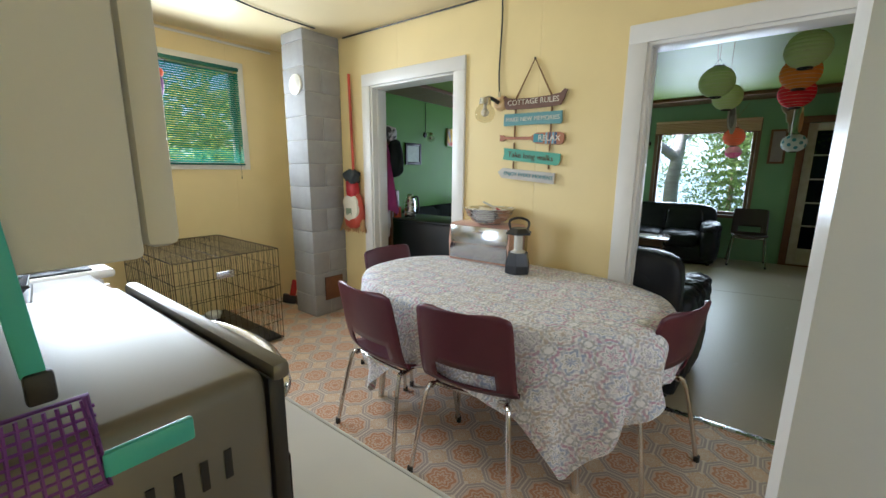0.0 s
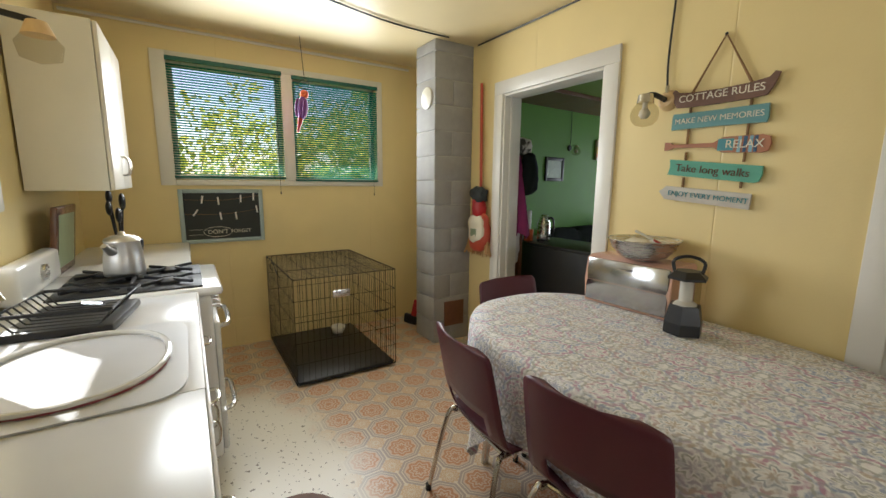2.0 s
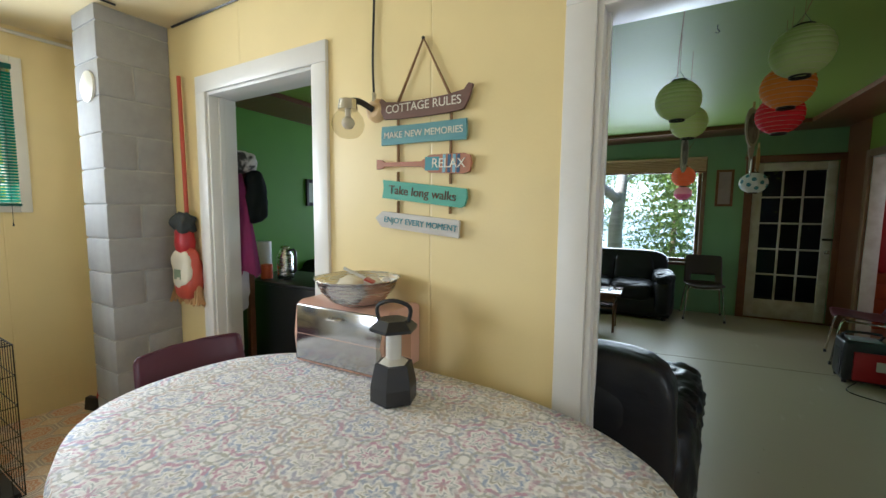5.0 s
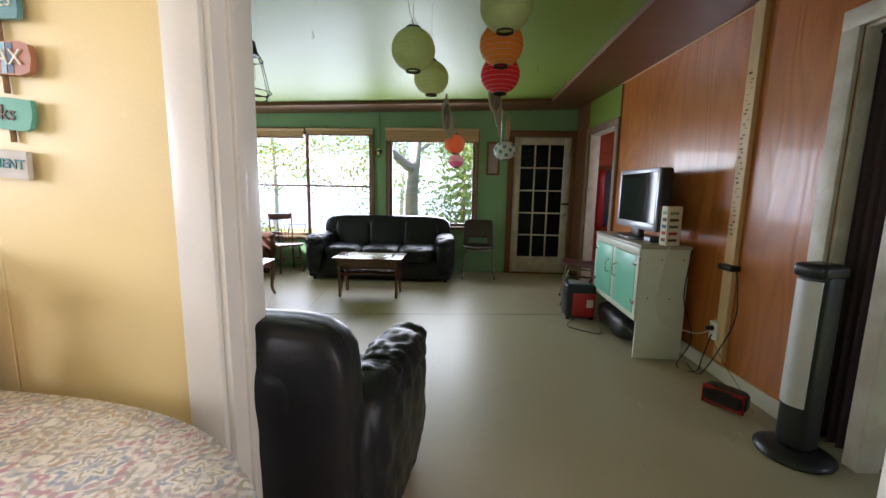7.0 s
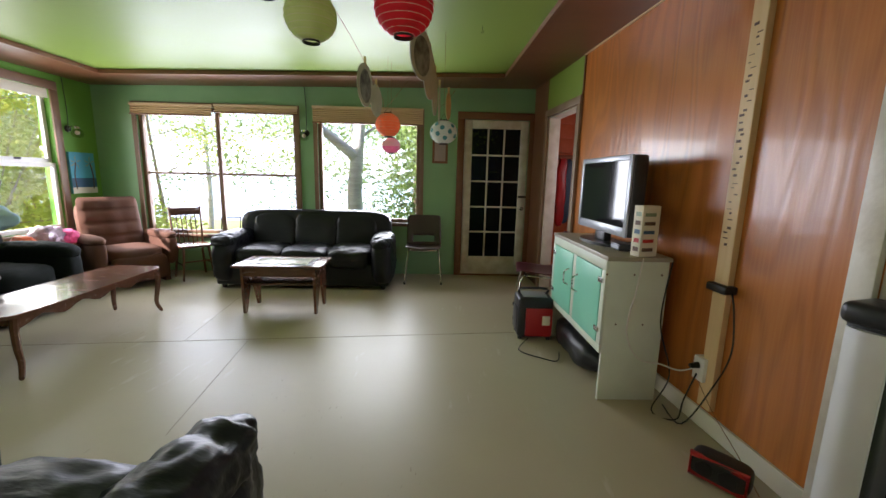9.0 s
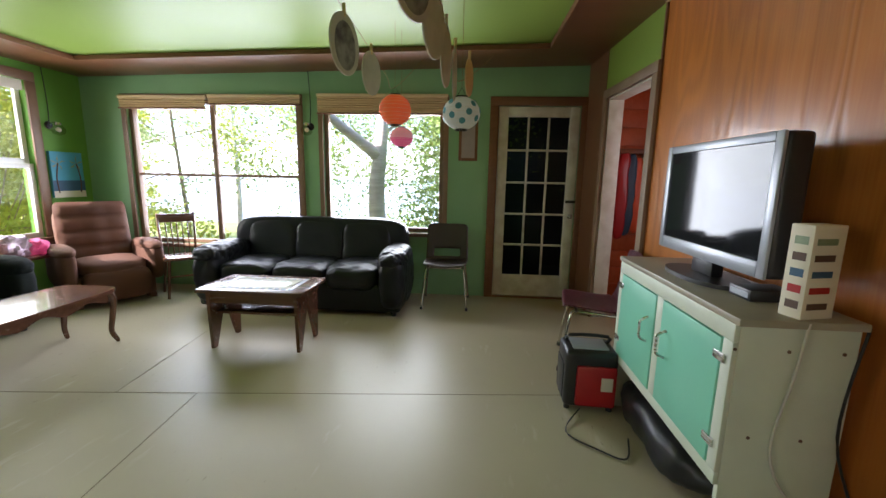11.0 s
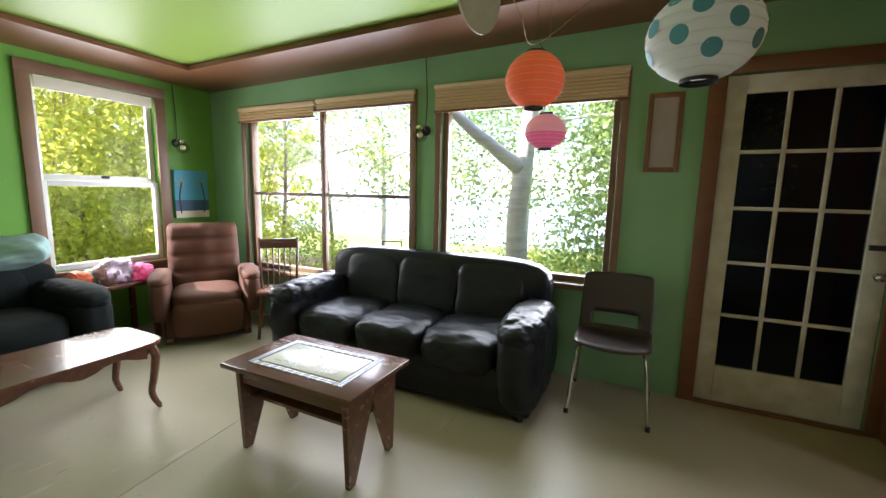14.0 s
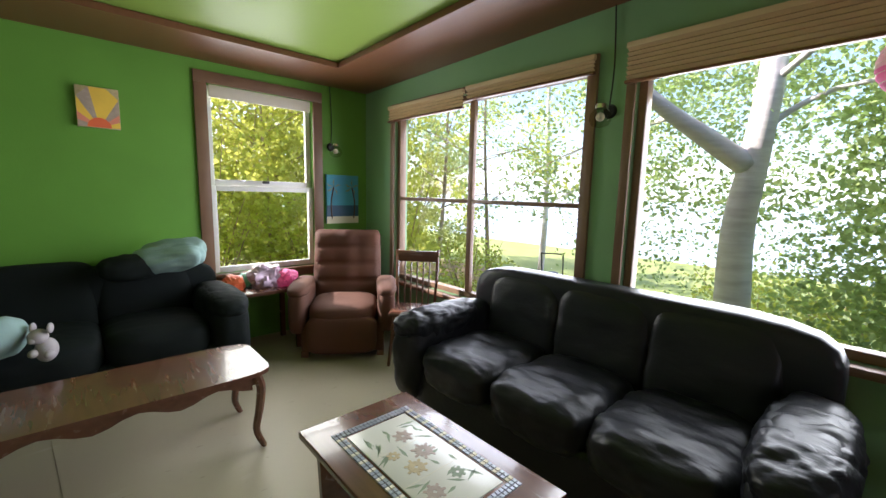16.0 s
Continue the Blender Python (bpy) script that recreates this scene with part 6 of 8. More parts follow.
obj("pillow", pillow(B(), (0, 0, 0), (0.22, 0.2, 0.09), 2.6, 12, 0.015, 8), PALEPILLOW, LIV @ pose(-2.72, 2.72, 0.55, 10, -30, 20), label="pale aqua pillow on the sofa's seat", category="pillow", smooth=True)
PLUSH = mat("grey_plush", (0.40, 0.36, 0.36), 0.95, var=0.1, bump=0.3, bscale=300)
bm = B()
ball(bm, (0, 0, 0.05), 0.055, 1, 0.8, 1.1), ball(bm, (0.02, -0.02, 0.125), 0.04, 1.1, 1, 0.95), ball(bm, (0.055, -0.03, 0.115), 0.016)
ball(bm, (0.0, -0.045, 0.165), 0.026, 1, 0.4, 1), ball(bm, (0.02, 0.03, 0.165), 0.026, 1, 0.4, 1)
ball(bm, (0.05, -0.03, 0.05), 0.02, 1.6, 1, 1), ball(bm, (0.05, 0.03, 0.04), 0.02, 1.6, 1, 1)
obj("plush_toy", bm, PLUSH, LIV @ pose(-2.62, 2.98, 0.47, 0, 0, -20), label="small grey plush mouse on the sofa", category="toy", smooth=True)

obj("cushion", pillow(B(), (0, 0, 0), (0.11, 0.16, 0.08), 2.6, 12, 0.02, 6), DARKCLOTH, LIV @ pose(-3.26, 3.36, 0.80, 0, 10, 0), label="black slumped cushion on the sofa's back", category="cushion", smooth=True)

# chairs by the window and by the cabinet
shell_chair(LIV @ pose(0.50, 5.10, 0, 0, 0, 180), DARKBROWNPL, "dark brown plastic stacking chair by the window", "chairs in the living room")
shell_chair(LIV @ pose(1.646, 3.852, 0, 0, 0, 78.5), BURGUNDY, "burgundy plastic stacking chair beside the cabinet", "chairs in the living room")
wc = thing("spindle_chair", LIV @ pose(-2.36, 5.09, 0, 0, 0, -135) @ Matrix.Diagonal((0.9, 0.9, 0.93, 1)), "dark wooden spindle-back chair by the window", "chair")
part("seat", box(B(), -0.2, 0.2, -0.19, 0.19, 0.42, 0.455, 0.012), DARKWOOD, wc)
for sx in (-1, 1):
    part("leg", cyl(B(), (sx * 0.15, 0.14, 0.42), (sx * 0.19, 0.18, 0), 0.017, 0.014), DARKWOOD, wc)
    part("leg", cyl(B(), (sx * 0.15, -0.14, 0.42), (sx * 0.19, -0.2, 0), 0.017, 0.014), DARKWOOD, wc)
    part("back_post", tube(B(), [(sx * 0.17, -0.17, 0.44), (sx * 0.185, -0.22, 0.7), (sx * 0.19, -0.26, 0.93)], 0.014), DARKWOOD, wc)
    part("stretcher", cyl(B(), (sx * 0.172, -0.17, 0.2), (sx * 0.172, 0.16, 0.2), 0.010), DARKWOOD, wc)
for i in range(5):
    part("spindle", cyl(B(), (-0.11 + i * 0.055, -0.175, 0.45), (-0.115 + i * 0.0575, -0.24, 0.82), 0.007), DARKWOOD, wc)
part("crest", box(B(), -0.2, 0.2, -0.262, -0.238, 0.82, 0.92, 0.010), DARKWOOD, wc)
part("stretcher", cyl(B(), (-0.17, 0.16, 0.24), (0.17, 0.16, 0.24), 0.010), DARKWOOD, wc)
cl_ = thing("clutter_table", LIV @ pose(-3.36, 4.22, 0), "small dark side table heaped with bags", "table")
part("tabletop", box(B(), -0.22, 0.22, -0.3, 0.3, 0.5, 0.53, 0.006), DARKWOOD, cl_)
for sx in (-1, 1):
    for sy in (-1, 1):
        part("leg", box(B(), sx * 0.18 - 0.02, sx * 0.18 + 0.02, sy * 0.26 - 0.02, sy * 0.26 + 0.02, 0, 0.5, 0.004), DARKWOOD, cl_)
part("side_panel", box(B(), -0.2, 0.2, -0.28, -0.26, 0.1, 0.5), DARKWOOD, cl_)
SATIN = mat("pale_lilac_plastic_bag", (0.55, 0.40, 0.50), 0.25, var=0.3, scale=14)
for x, y, z, s, mt, nm in ((0.02, 0.05, 0.63, 0.12, SATIN, "lilac plastic bag"), (0.0, -0.2, 0.59, 0.08, ORANGEPL, "orange plastic tub"), (0.08, 0.2, 0.6, 0.09, PAPERPINK, "pink cloth bundle"), (-0.1, -0.08, 0.58, 0.07, MINT, "green cloth bundle")):
    obj(nm.split()[-1], pillow(B(), (0, 0, 0), (s, s, s * 0.85), 2.3, 10, s * 0.35, 14, seed=x * 9), mt, LIV @ pose(-3.36 + x, 4.22 + y, z - 0.01), label=nm + " on the side table", category="bag", smooth=30)

# pictures and lamps on the walls
def framed(name, m, w, h, frame_mat, pic_mat, label, fw=0.03):
    """A framed picture; it hangs on the plane y = 0 and faces -y."""
    f = thing(name, m, label, "picture")
    for q in ((-w / 2, -w / 2 + fw, -h / 2, h / 2), (w / 2 - fw, w / 2, -h / 2, h / 2), (-w / 2 + fw, w / 2 - fw, h / 2 - fw, h / 2), (-w / 2 + fw, w / 2 - fw, -h / 2, -h / 2 + fw)):
        part("frame", box(B(), q[0], q[1], -0.022, 0, q[2], q[3], 0.003), frame_mat, f)
    part("picture", box(B(), -w / 2 + fw, w / 2 - fw, -0.012, -0.002, -h / 2 + fw, h / 2 - fw), pic_mat, f)
    return f


framed("framed_certificate", LKW @ pose(0.69, 0, 1.73), 0.20, 0.49, BROWNWOOD, mat("dull_rose_grey_print", (0.34, 0.27, 0.25), 0.4, var=0.1, scale=14), "framed dull rose certificate beside the glazed door")
framed("framed_photo", SDW @ pose(2.33, 0, 1.575), 0.36, 0.30, BLACKMETAL, LEAFGREY, "small framed woodland photo on the green wall", 0.04)
pm = thing("palm_painting", SDW @ pose(5.145, 0, 1.255), "blue canvas of a beach with two palms", "painting")
part("canvas", box(B(), -0.175, 0.175, -0.03, 0, -0.24, 0.24, 0.003), mat("turquoise_canvas", (0.07, 0.34, 0.48), 0.6, var=0.15, scale=3), pm)
part("beach", box(B(), -0.175, 0.175, -0.0312, -0.0302, -0.24, -0.17), CREAM, pm)
part("sea", box(B(), -0.175, 0.175, -0.0312, -0.0302, -0.17, -0.06), NAVY, pm)
for sx in (-1, 1):
    part("palm_trunk", tube(B(), [(sx * 0.12, -0.032, -0.19), (sx * 0.13, -0.032, -0.03), (sx * 0.10, -0.032, 0.12)], 0.006, 6, 4), BROWNINK, pm)
    bm = B()
    for a in (-150, -60, 20, 90, 160, 215):
        prism(bm, [(0, -0.006), (0.05, 0.012), (0.085, -0.008), (0.05, -0.002)], 0.0312, 0.0325, pose(sx * 0.10, 0, 0.12) @ UP @ pose(0, 0, 0, 0, 0, a))
    part("palm_fronds", bm, LEAFGREY, pm, smooth=False)
sn = thing("sunburst_painting", SDW @ pose(3.30, 0, 1.865), "small canvas of an orange and yellow sunburst", "painting")
part("canvas", box(B(), -0.115, 0.115, -0.03, 0, -0.135, 0.135, 0.003), PETALGOLD, sn)
YEL = mat("sun_yellow_paint", (0.80, 0.52, 0.06), 0.6)
CORAL = mat("coral_paint", (0.70, 0.25, 0.16), 0.6)
for i in range(9):
    a0, a1 = math.radians(20 * i), math.radians(20 * i + 20)
    pts = [(0.0, -0.13)]
    for a in (a0, a1):
        dx, dy = math.cos(a), math.sin(a)
        t = min(0.112 / max(abs(dx), 1e-4), 0.262 / max(dy, 1e-4))
        pts.append((dx * t, -0.13 + dy * t))
    part("ray", prism(B(), pts, 0.0302, 0.0312, UP), (YEL, CORAL, PETALPINK)[i % 3] if i != 4 else YEL, sn, smooth=False)
part("sun_disc", prism(B(), [(0.065 * math.cos(math.pi * i / 16), -0.132 + 0.065 * math.sin(math.pi * i / 16)) for i in range(17)], 0.0314, 0.0324, UP), ORANGEPL, sn, smooth=False)


def globe_lamp(m, label):
    g = thing("wall_lamp", m, label, "lamp", "glass globe wall lamps")
    part("wall_plate", lathe(B(), [(0, 0.02), (0.03, 0.02), (0.04, 0.0)], 16), BLACKMETAL, g).matrix_basis = pose(0, 0, 0, 90)
    part("arm", tube(B(), [(0, -0.01, 0), (0, -0.06, 0.03), (0, -0.11, 0.02)], 0.008, 8, 4), CHROME, g)
    part("fitter", cyl(B(), (0, -0.11, 0.0), (0, -0.11, 0.025), 0.032, 0.026, 16), CHROME, g)
    part("globe", lathe(B(), [(0.03, 0.0), (0.055, -0.03), (0.06, -0.06), (0.045, -0.09), (0.0, -0.105)], 20, (0, -0.11, 0)), LAMPGLASS, g, "clear glass globe", True).visible_shadow = False
    part("bulb", ball(B(), (0, -0.11, -0.045), 0.024), CREAM, g)
    part("cord", tube(B(), [(0, -0.015, 0.02), (0.01, -0.012, 0.25), (-0.01, -0.012, 0.62)], 0.004, 6, 6), BLACKPLASTIC, g)
    return g


globe_lamp(SDW @ pose(5.03, 0, 1.76), "glass globe lamp on the green wall")
globe_lamp(SDW @ pose(2.62, 0, 1.86), "glass globe lamp on the green wall")
globe_lamp(LKW @ pose(-1.02, 0, 1.82), "glass globe lamp between the lake windows")


def pleated(m, u0, u1, z0, z1, label):
    b = thing("pleated_blind", m, label, "blind", "lake window blinds")
    part("head_rail", box(B(), u0, u1, -0.055, -0.024, z1 - 0.03, z1, 0.004), BAMBOO, b)
    bm = B()
    nz = 2 * max(3, int((z1 - z0 - 0.04) / 0.022))
    vs = [[bm.verts.new((u, -0.04 + (0.011 if i % 2 else -0.011), z0 + 0.014 + (z1 - z0 - 0.045) * i / nz)) for i in range(nz + 1)] for u in (u0 + 0.005, u1 - 0.005)]
    for i in range(nz):
        bm.faces.new((vs[0][i], vs[1][i], vs[1][i + 1], vs[0][i + 1]))
    part("pleats", bm, BAMBOO, b, smooth=False)
    part("bottom_rail", box(B(), u0, u1, -0.056, -0.024, z0, z0 + 0.016, 0.004), BROWNWOOD, b)


pleated(LKW, -3.17, -2.17, 1.985, 2.13, "tan pleated blind pulled almost up")
pleated(LKW, -2.14, -1.11, 2.03, 2.14, "tan pleated blind pulled almost up")
pleated(LKW, -0.93, 0.47, 1.945, 2.155, "tan pleated blind pulled halfway up")

# television cabinet in mint and cream
TVB = LIV @ pose(1.60, 2.265, 0, 0, 0, -0.5) @ pose(0.41, -2.28, 0)
tc = thing("tv_cabinet", TVB, "mint green cabinet in a cream frame, paint worn", "cabinet")
C0, C1, CXF = 2.28, 3.29, -0.41
part("top", box(B(), CXF - 0.02, -0.055, C0 - 0.02, C1 + 0.02, 0.86, 0.885, 0.004), mat("bare_worn_top", (0.36, 0.32, 0.24), 0.4, var=0.15, scale=6), tc, "bare worn wooden top")
part("side_panel", box(B(), CXF, -0.06, C0, C0 + 0.022, 0.0, 0.86, 0.003), CREAMPAINT, tc)
part("side_panel", box(B(), CXF, -0.06, C1 - 0.022, C1, 0.0, 0.86, 0.003), CREAMPAINT, tc)
part("bottom_board", box(B(), CXF, -0.06, C0 + 0.022, C1 - 0.022, 0.31, 0.33), CREAMPAINT, tc)
part("back_board", box(B(), -0.065, -0.06, C0 + 0.022, C1 - 0.022, 0.1, 0.86), CREAMPAINT, tc)
for q in ((C0, C1, 0.80, 0.86), (C0, C1, 0.30, 0.345)):
    part("rail", box(B(), CXF - 0.018, CXF, q[0], q[1], q[2], q[3], 0.003), CREAMPAINT, tc)
CM = (C0 + C1) / 2
for a, b in ((C0, C0 + 0.05), (CM - 0.03, CM + 0.03), (C1 - 0.05, C1)):
    part("stile", box(B(), CXF - 0.018, CXF, a, b, 0.345, 0.80, 0.003), CREAMPAINT, tc)
for a, b, hs in ((C0 + 0.05, CM - 0.03, 1), (CM + 0.03, C1 - 0.05, -1)):
    d = part("door", box(B(), CXF - 0.022, CXF - 0.003, a + 0.004, b - 0.004, 0.349, 0.796, 0.003), MINT, tc, "mint green door")
    yy = b - 0.06 if hs > 0 else a + 0.06
    part("handle", tube(B(), [(CXF - 0.022, yy, 0.56), (CXF - 0.055, yy, 0.58), (CXF - 0.058, yy, 0.62), (CXF - 0.055, yy, 0.66), (CXF - 0.022, yy, 0.68)], 0.006, 8, 3), STEEL, d)
    for z in (0.42, 0.72):
        yh = a + 0.004 if hs > 0 else b - 0.004
        part("hinge", box(B(), CXF - 0.026, CXF - 0.018, yh - 0.03, yh + 0.03, z, z + 0.03, 0.002), STEEL, d)
for i in range(5):
    part("screw", cyl(B(), (-0.1 - 0.08 * i, C0 - 0.002, 0.78 - (i % 2) * 0.3), (-0.1 - 0.08 * i, C0, 0.78 - (i % 2) * 0.3), 0.006, n=8), BROWNINK, tc)
obj("duffel_bag", pillow(B(), (0, 0, 0.11), (0.17, 0.4, 0.11), 3, 12, 0.02, 7), BLACKPLASTIC, TVB @ pose(-0.25, 2.9, 0), label="black bag pushed under the cabinet", category="bag", smooth=True)
tv = thing("television", TVB @ pose(-0.235, 2.83, 0.885, 0, 0, 1) @ Matrix.Diagonal((1, 0.965, 0.97, 1)), "grey flat television on an oval stand", "television")
part("stand", prism(B(), [oval(2 * math.pi * i / 32, 0.12, 0.24, 2.3) for i in range(32)], 0.0, 0.018), BLACKPLASTIC, tv)
part("neck", box(B(), -0.02, 0.03, -0.08, 0.08, 0.018, 0.11, 0.006), BLACKPLASTIC, tv)
part("housing", box(B(), -0.02, 0.075, -0.40, 0.40, 0.085, 0.60, 0.02, seg=3), BLACKPLASTIC, tv)
for q in ((-0.40, -0.36, 0.085, 0.60), (0.36, 0.40, 0.085, 0.60), (-0.36, 0.36, 0.565, 0.60), (-0.36, 0.36, 0.085, 0.145)):
    part("bezel", box(B(), -0.032, -0.018, q[0], q[1], q[2], q[3], 0.004), SILVERPL, tv, "silver-grey bezel")
part("screen", box(B(), -0.024, -0.02, -0.36, 0.36, 0.145, 0.565), SCREEN, tv)
gb = thing("game_box", TVB @ pose(-0.20, 2.325, 0.885, 0, 0, 15), "white game box printed with small figures", "box")
part("carton", box(B(), -0.06, 0.06, -0.035, 0.035, 0, 0.29, 0.002), CREAM, gb)
for i, mt in enumerate((BROWNINK, REDPL, NAVY, BROWNINK, LEAFGREY)):
    part("print", box(B(), -0.0612, -0.0602, -0.022, 0.018, 0.03 + i * 0.05, 0.055 + i * 0.05), mt, gb)
    part("print", box(B(), -0.045, 0.03, -0.0362, -0.0352, 0.03 + i * 0.05, 0.05 + i * 0.05), mt, gb)
oc = thing("media_box", TVB @ pose(-0.2, 2.52, 0.885), "small black media box beside the television", "electronics")
part("case", box(B(), -0.08, 0.08, -0.06, 0.06, 0, 0.04, 0.004), BLACKPLASTIC, oc)
part("panel", box(B(), -0.0815, -0.08, -0.05, 0.05, 0.01, 0.03), SILVERPL, oc)

# cords, outlet and the lamp bracket by the pine strip
ot = thing("wall_outlet", TVW @ pose(-0.02, 2.02, 0.33), "white wall outlet box with plugs", "outlet")
part("box", box(B(), -0.035, 0.02, -0.04, 0.04, -0.065, 0.065, 0.006), WHITE, ot)
part("plug", cyl(B(), (-0.035, 0.0, 0.02), (-0.08, 0.005, 0.015), 0.018, 0.012, 12), BLACKPLASTIC, ot, "black plug")
for nm, pts, mt, lb in (
        ("white_cord", [(-0.06, 2.03, 0.33), (-0.09, 2.12, 0.27), (-0.12, 2.24, 0.25), (-0.25, 2.262, 0.28), (-0.33, 2.268, 0.45), (-0.30, 2.262, 0.7), (-0.28, 2.262, 0.88)], CORDW, "white cord looped down the cabinet's side"),
        ("black_cord", [(-0.1, 2.262, 0.87), (-0.13, 2.264, 0.5), (-0.08, 2.2, 0.2), (-0.2, 2.15, 0.012), (-0.12, 2.05, 0.012), (-0.05, 2.1, 0.1), (-0.06, 2.02, 0.3)], BLACKPLASTIC, "black cord tangled on the floor"),
        ("black_cord", [(-0.03, 1.9, 0.78), (-0.05, 1.85, 0.7), (-0.04, 1.84, 0.5), (-0.05, 1.9, 0.3), (-0.12, 2.0, 0.02), (-0.10, 2.2, 0.012)], BLACKPLASTIC, "black cord hanging from a hook"),
        ("thin_cord", [(-0.05, 2.02, 0.27), (-0.04, 1.9, 0.15), (-0.06, 1.7, 0.06), (-0.12, 1.5, 0.01)], ROPE, "thin tan cord along the baseboard"),
        ("black_cord", [(-0.62, 3.2, 0.02), (-0.75, 3.0, 0.008), (-0.62, 2.85, 0.008), (-0.52, 2.8, 0.008), (-0.45, 2.95, 0.01)], BLACKPLASTIC, "black cord of the red heater on the floor")):
    obj(nm, tube(B(), pts, 0.0045 if nm != "thin_cord" else 0.002, 6, 6), mt, TVW, label=lb, category="cable", smooth=True)
hk = thing("cord_hook", TVW @ pose(-0.02, 1.93, 0.79), "dark metal hook holding a coiled cord", "hook")
part("bracket", box(B(), -0.05, 0.02, -0.03, 0.10, -0.02, 0.02, 0.008), BLACKMETAL, hk)

# generator-like red heater, radio, tower heater
ge = thing("power_station", LIV @ pose(1.457, 3.30, 0, 0, 0, -3) @ Matrix.Diagonal((0.9, 0.88, 0.88, 1)), "black and red portable power unit with a folding handle", "power unit")
part("case", box(B(), -0.16, 0.16, -0.14, 0.14, 0.02, 0.40, 0.03, seg=3), BLACKPLASTIC, ge)
part("front_panel", box(B(), -0.09, 0.15, -0.152, -0.138, 0.04, 0.31, 0.012), REDPL, ge, "red front panel")
part("side_panel", box(B(), -0.168, -0.155, -0.1, 0.1, 0.06, 0.3, 0.006), BLACKPLASTIC, ge)
part("label", box(B(), 0.06, 0.13, -0.156, -0.15, 0.15, 0.24, 0.002), CREAM, ge, "pale label")
part("top_panel", box(B(), -0.11, 0.11, -0.09, 0.09, 0.395, 0.41, 0.006), SILVERPL, ge)
part("handle", tube(B(), [(-0.12, 0.05, 0.39), (-0.12, 0.0, 0.46), (0.12, 0.0, 0.46), (0.12, 0.05, 0.39)], 0.012, 8, 3), BLACKPLASTIC, ge)
for x in (-0.13, 0.13):
    for y in (-0.11, 0.11):
        part("foot", cyl(B(), (x, y, 0), (x, y, 0.03), 0.02), BLACKPLASTIC, ge)
rd = thing("jobsite_radio", TVW @ pose(-0.22, 1.60, 0, 0, 0, -55) @ Matrix.Diagonal((0.82, 0.85, 0.82, 1)), "small red and black radio on the floor", "radio")
part("case", pillow(B(), (0, 0, 0.075), (0.14, 0.065, 0.075), 5, 10), BLACKPLASTIC, rd, smooth=True)
part("bumper", tube(B(), [(-0.13, -0.05, 0.02), (-0.13, -0.05, 0.13), (0.13, -0.05, 0.13), (0.13, -0.05, 0.02)], 0.018, 8, closed=True), REDPL, rd)
part("speaker", cyl(B(), (0.05, -0.062, 0.075), (0.05, -0.07, 0.075), 0.042, n=20), CASTIRON, rd)
part("speaker", cyl(B(), (-0.06, -0.062, 0.075), (-0.06, -0.07, 0.075), 0.042, n=20), CASTIRON, rd)
SILVERPANEL = mat("pale_silver_panel", (0.55, 0.55, 0.54), 0.5, 0.3, var=0.05, scale=9)
ht = thing("tower_heater", TVW @ pose(-0.18, 1.16, 0, 0, 0, 12), "black and silver tower heater on a round foot", "heater")
part("foot", lathe(B(), [(0, 0), (0.16, 0), (0.165, 0.015), (0.12, 0.035), (0.05, 0.045), (0, 0.045)], 32), BLACKPLASTIC, ht, smooth=True)
part("column", box(B(), -0.06, 0.07, -0.068, 0.068, 0.04, 0.955, 0.03, seg=4), BLACKPLASTIC, ht)
bm = B()
pts = [(-0.065 - 0.022 * math.cos(math.pi * (i / 12 - 0.5)), -0.055 + 0.11 * i / 12) for i in range(13)] + [(-0.055, 0.055), (-0.055, -0.055)]
part("grille", prism(bm, pts, 0.27, 0.885), SILVERPANEL, ht, "curved silver panel", 30)
part("cap", box(B(), -0.085, 0.075, -0.074, 0.074, 0.895, 0.965, 0.025, seg=3), BLACKPLASTIC, ht)

# small black dresser by the other doorway, with robe and flask
ds = thing("dresser", LIV @ pose(-2.35, 0.90, 0), "black painted dresser beyond the doorway", "dresser")
part("body", box(B(), -0.45, 0.45, -0.22, 0.22, 0.0, 0.86, 0.008), BLACKPLASTIC, ds)
part("top", box(B(), -0.47, 0.47, -0.24, 0.24, 0.86, 0.885, 0.005), BLACKPLASTIC, ds)
for i in range(3):
    d = part("drawer", box(B(), 0.449, 0.462, -0.2, 0.2, 0.1 + i * 0.25, 0.33 + i * 0.25, 0.005), BLACKPLASTIC, ds)
    part("knob", ball(B(), (0.475, 0, 0.215 + i * 0.25), 0.014), BLACKMETAL, d)
fk = thing("steel_flask", LIV @ pose(-2.50, 0.84, 0.886), "steel vacuum flask with a black handle on the dresser", "flask")
part("body", lathe(B(), [(0, 0), (0.055, 0), (0.058, 0.03), (0.056, 0.16), (0.035, 0.2), (0.03, 0.23), (0, 0.235)], 22), STEEL, fk, smooth=True)
part("handle", tube(B(), [(0.04, 0, 0.2), (0.1, 0, 0.2), (0.1, 0, 0.06), (0.056, 0, 0.05)], 0.009, 8, 3), BLACKPLASTIC, fk)
obj("paper_roll", lathe(B(), [(0.0, 0), (0.055, 0), (0.055, 0.26), (0.0, 0.26)], 22), ENAMEL, LIV @ pose(-2.70, 0.82, 0.886), label="white paper towel roll on the dresser", category="paper towel", smooth=40)
obj("tin", lathe(B(), [(0.0, 0), (0.04, 0), (0.04, 0.1), (0.0, 0.1)], 22), ORANGEPL, LIV @ pose(-2.60, 0.76, 0.886), label="orange tin on the dresser", category="tin", smooth=40)
hr = thing("coat_hooks", LIV @ pose(-2.53, 0.55, 0), "dark board with coat hooks by the doorway", "hooks")
part("post", box(B(), -0.02, 0.02, 0.0, 0.04, 0.0, 1.72, 0.004), BROWNWOOD, hr)
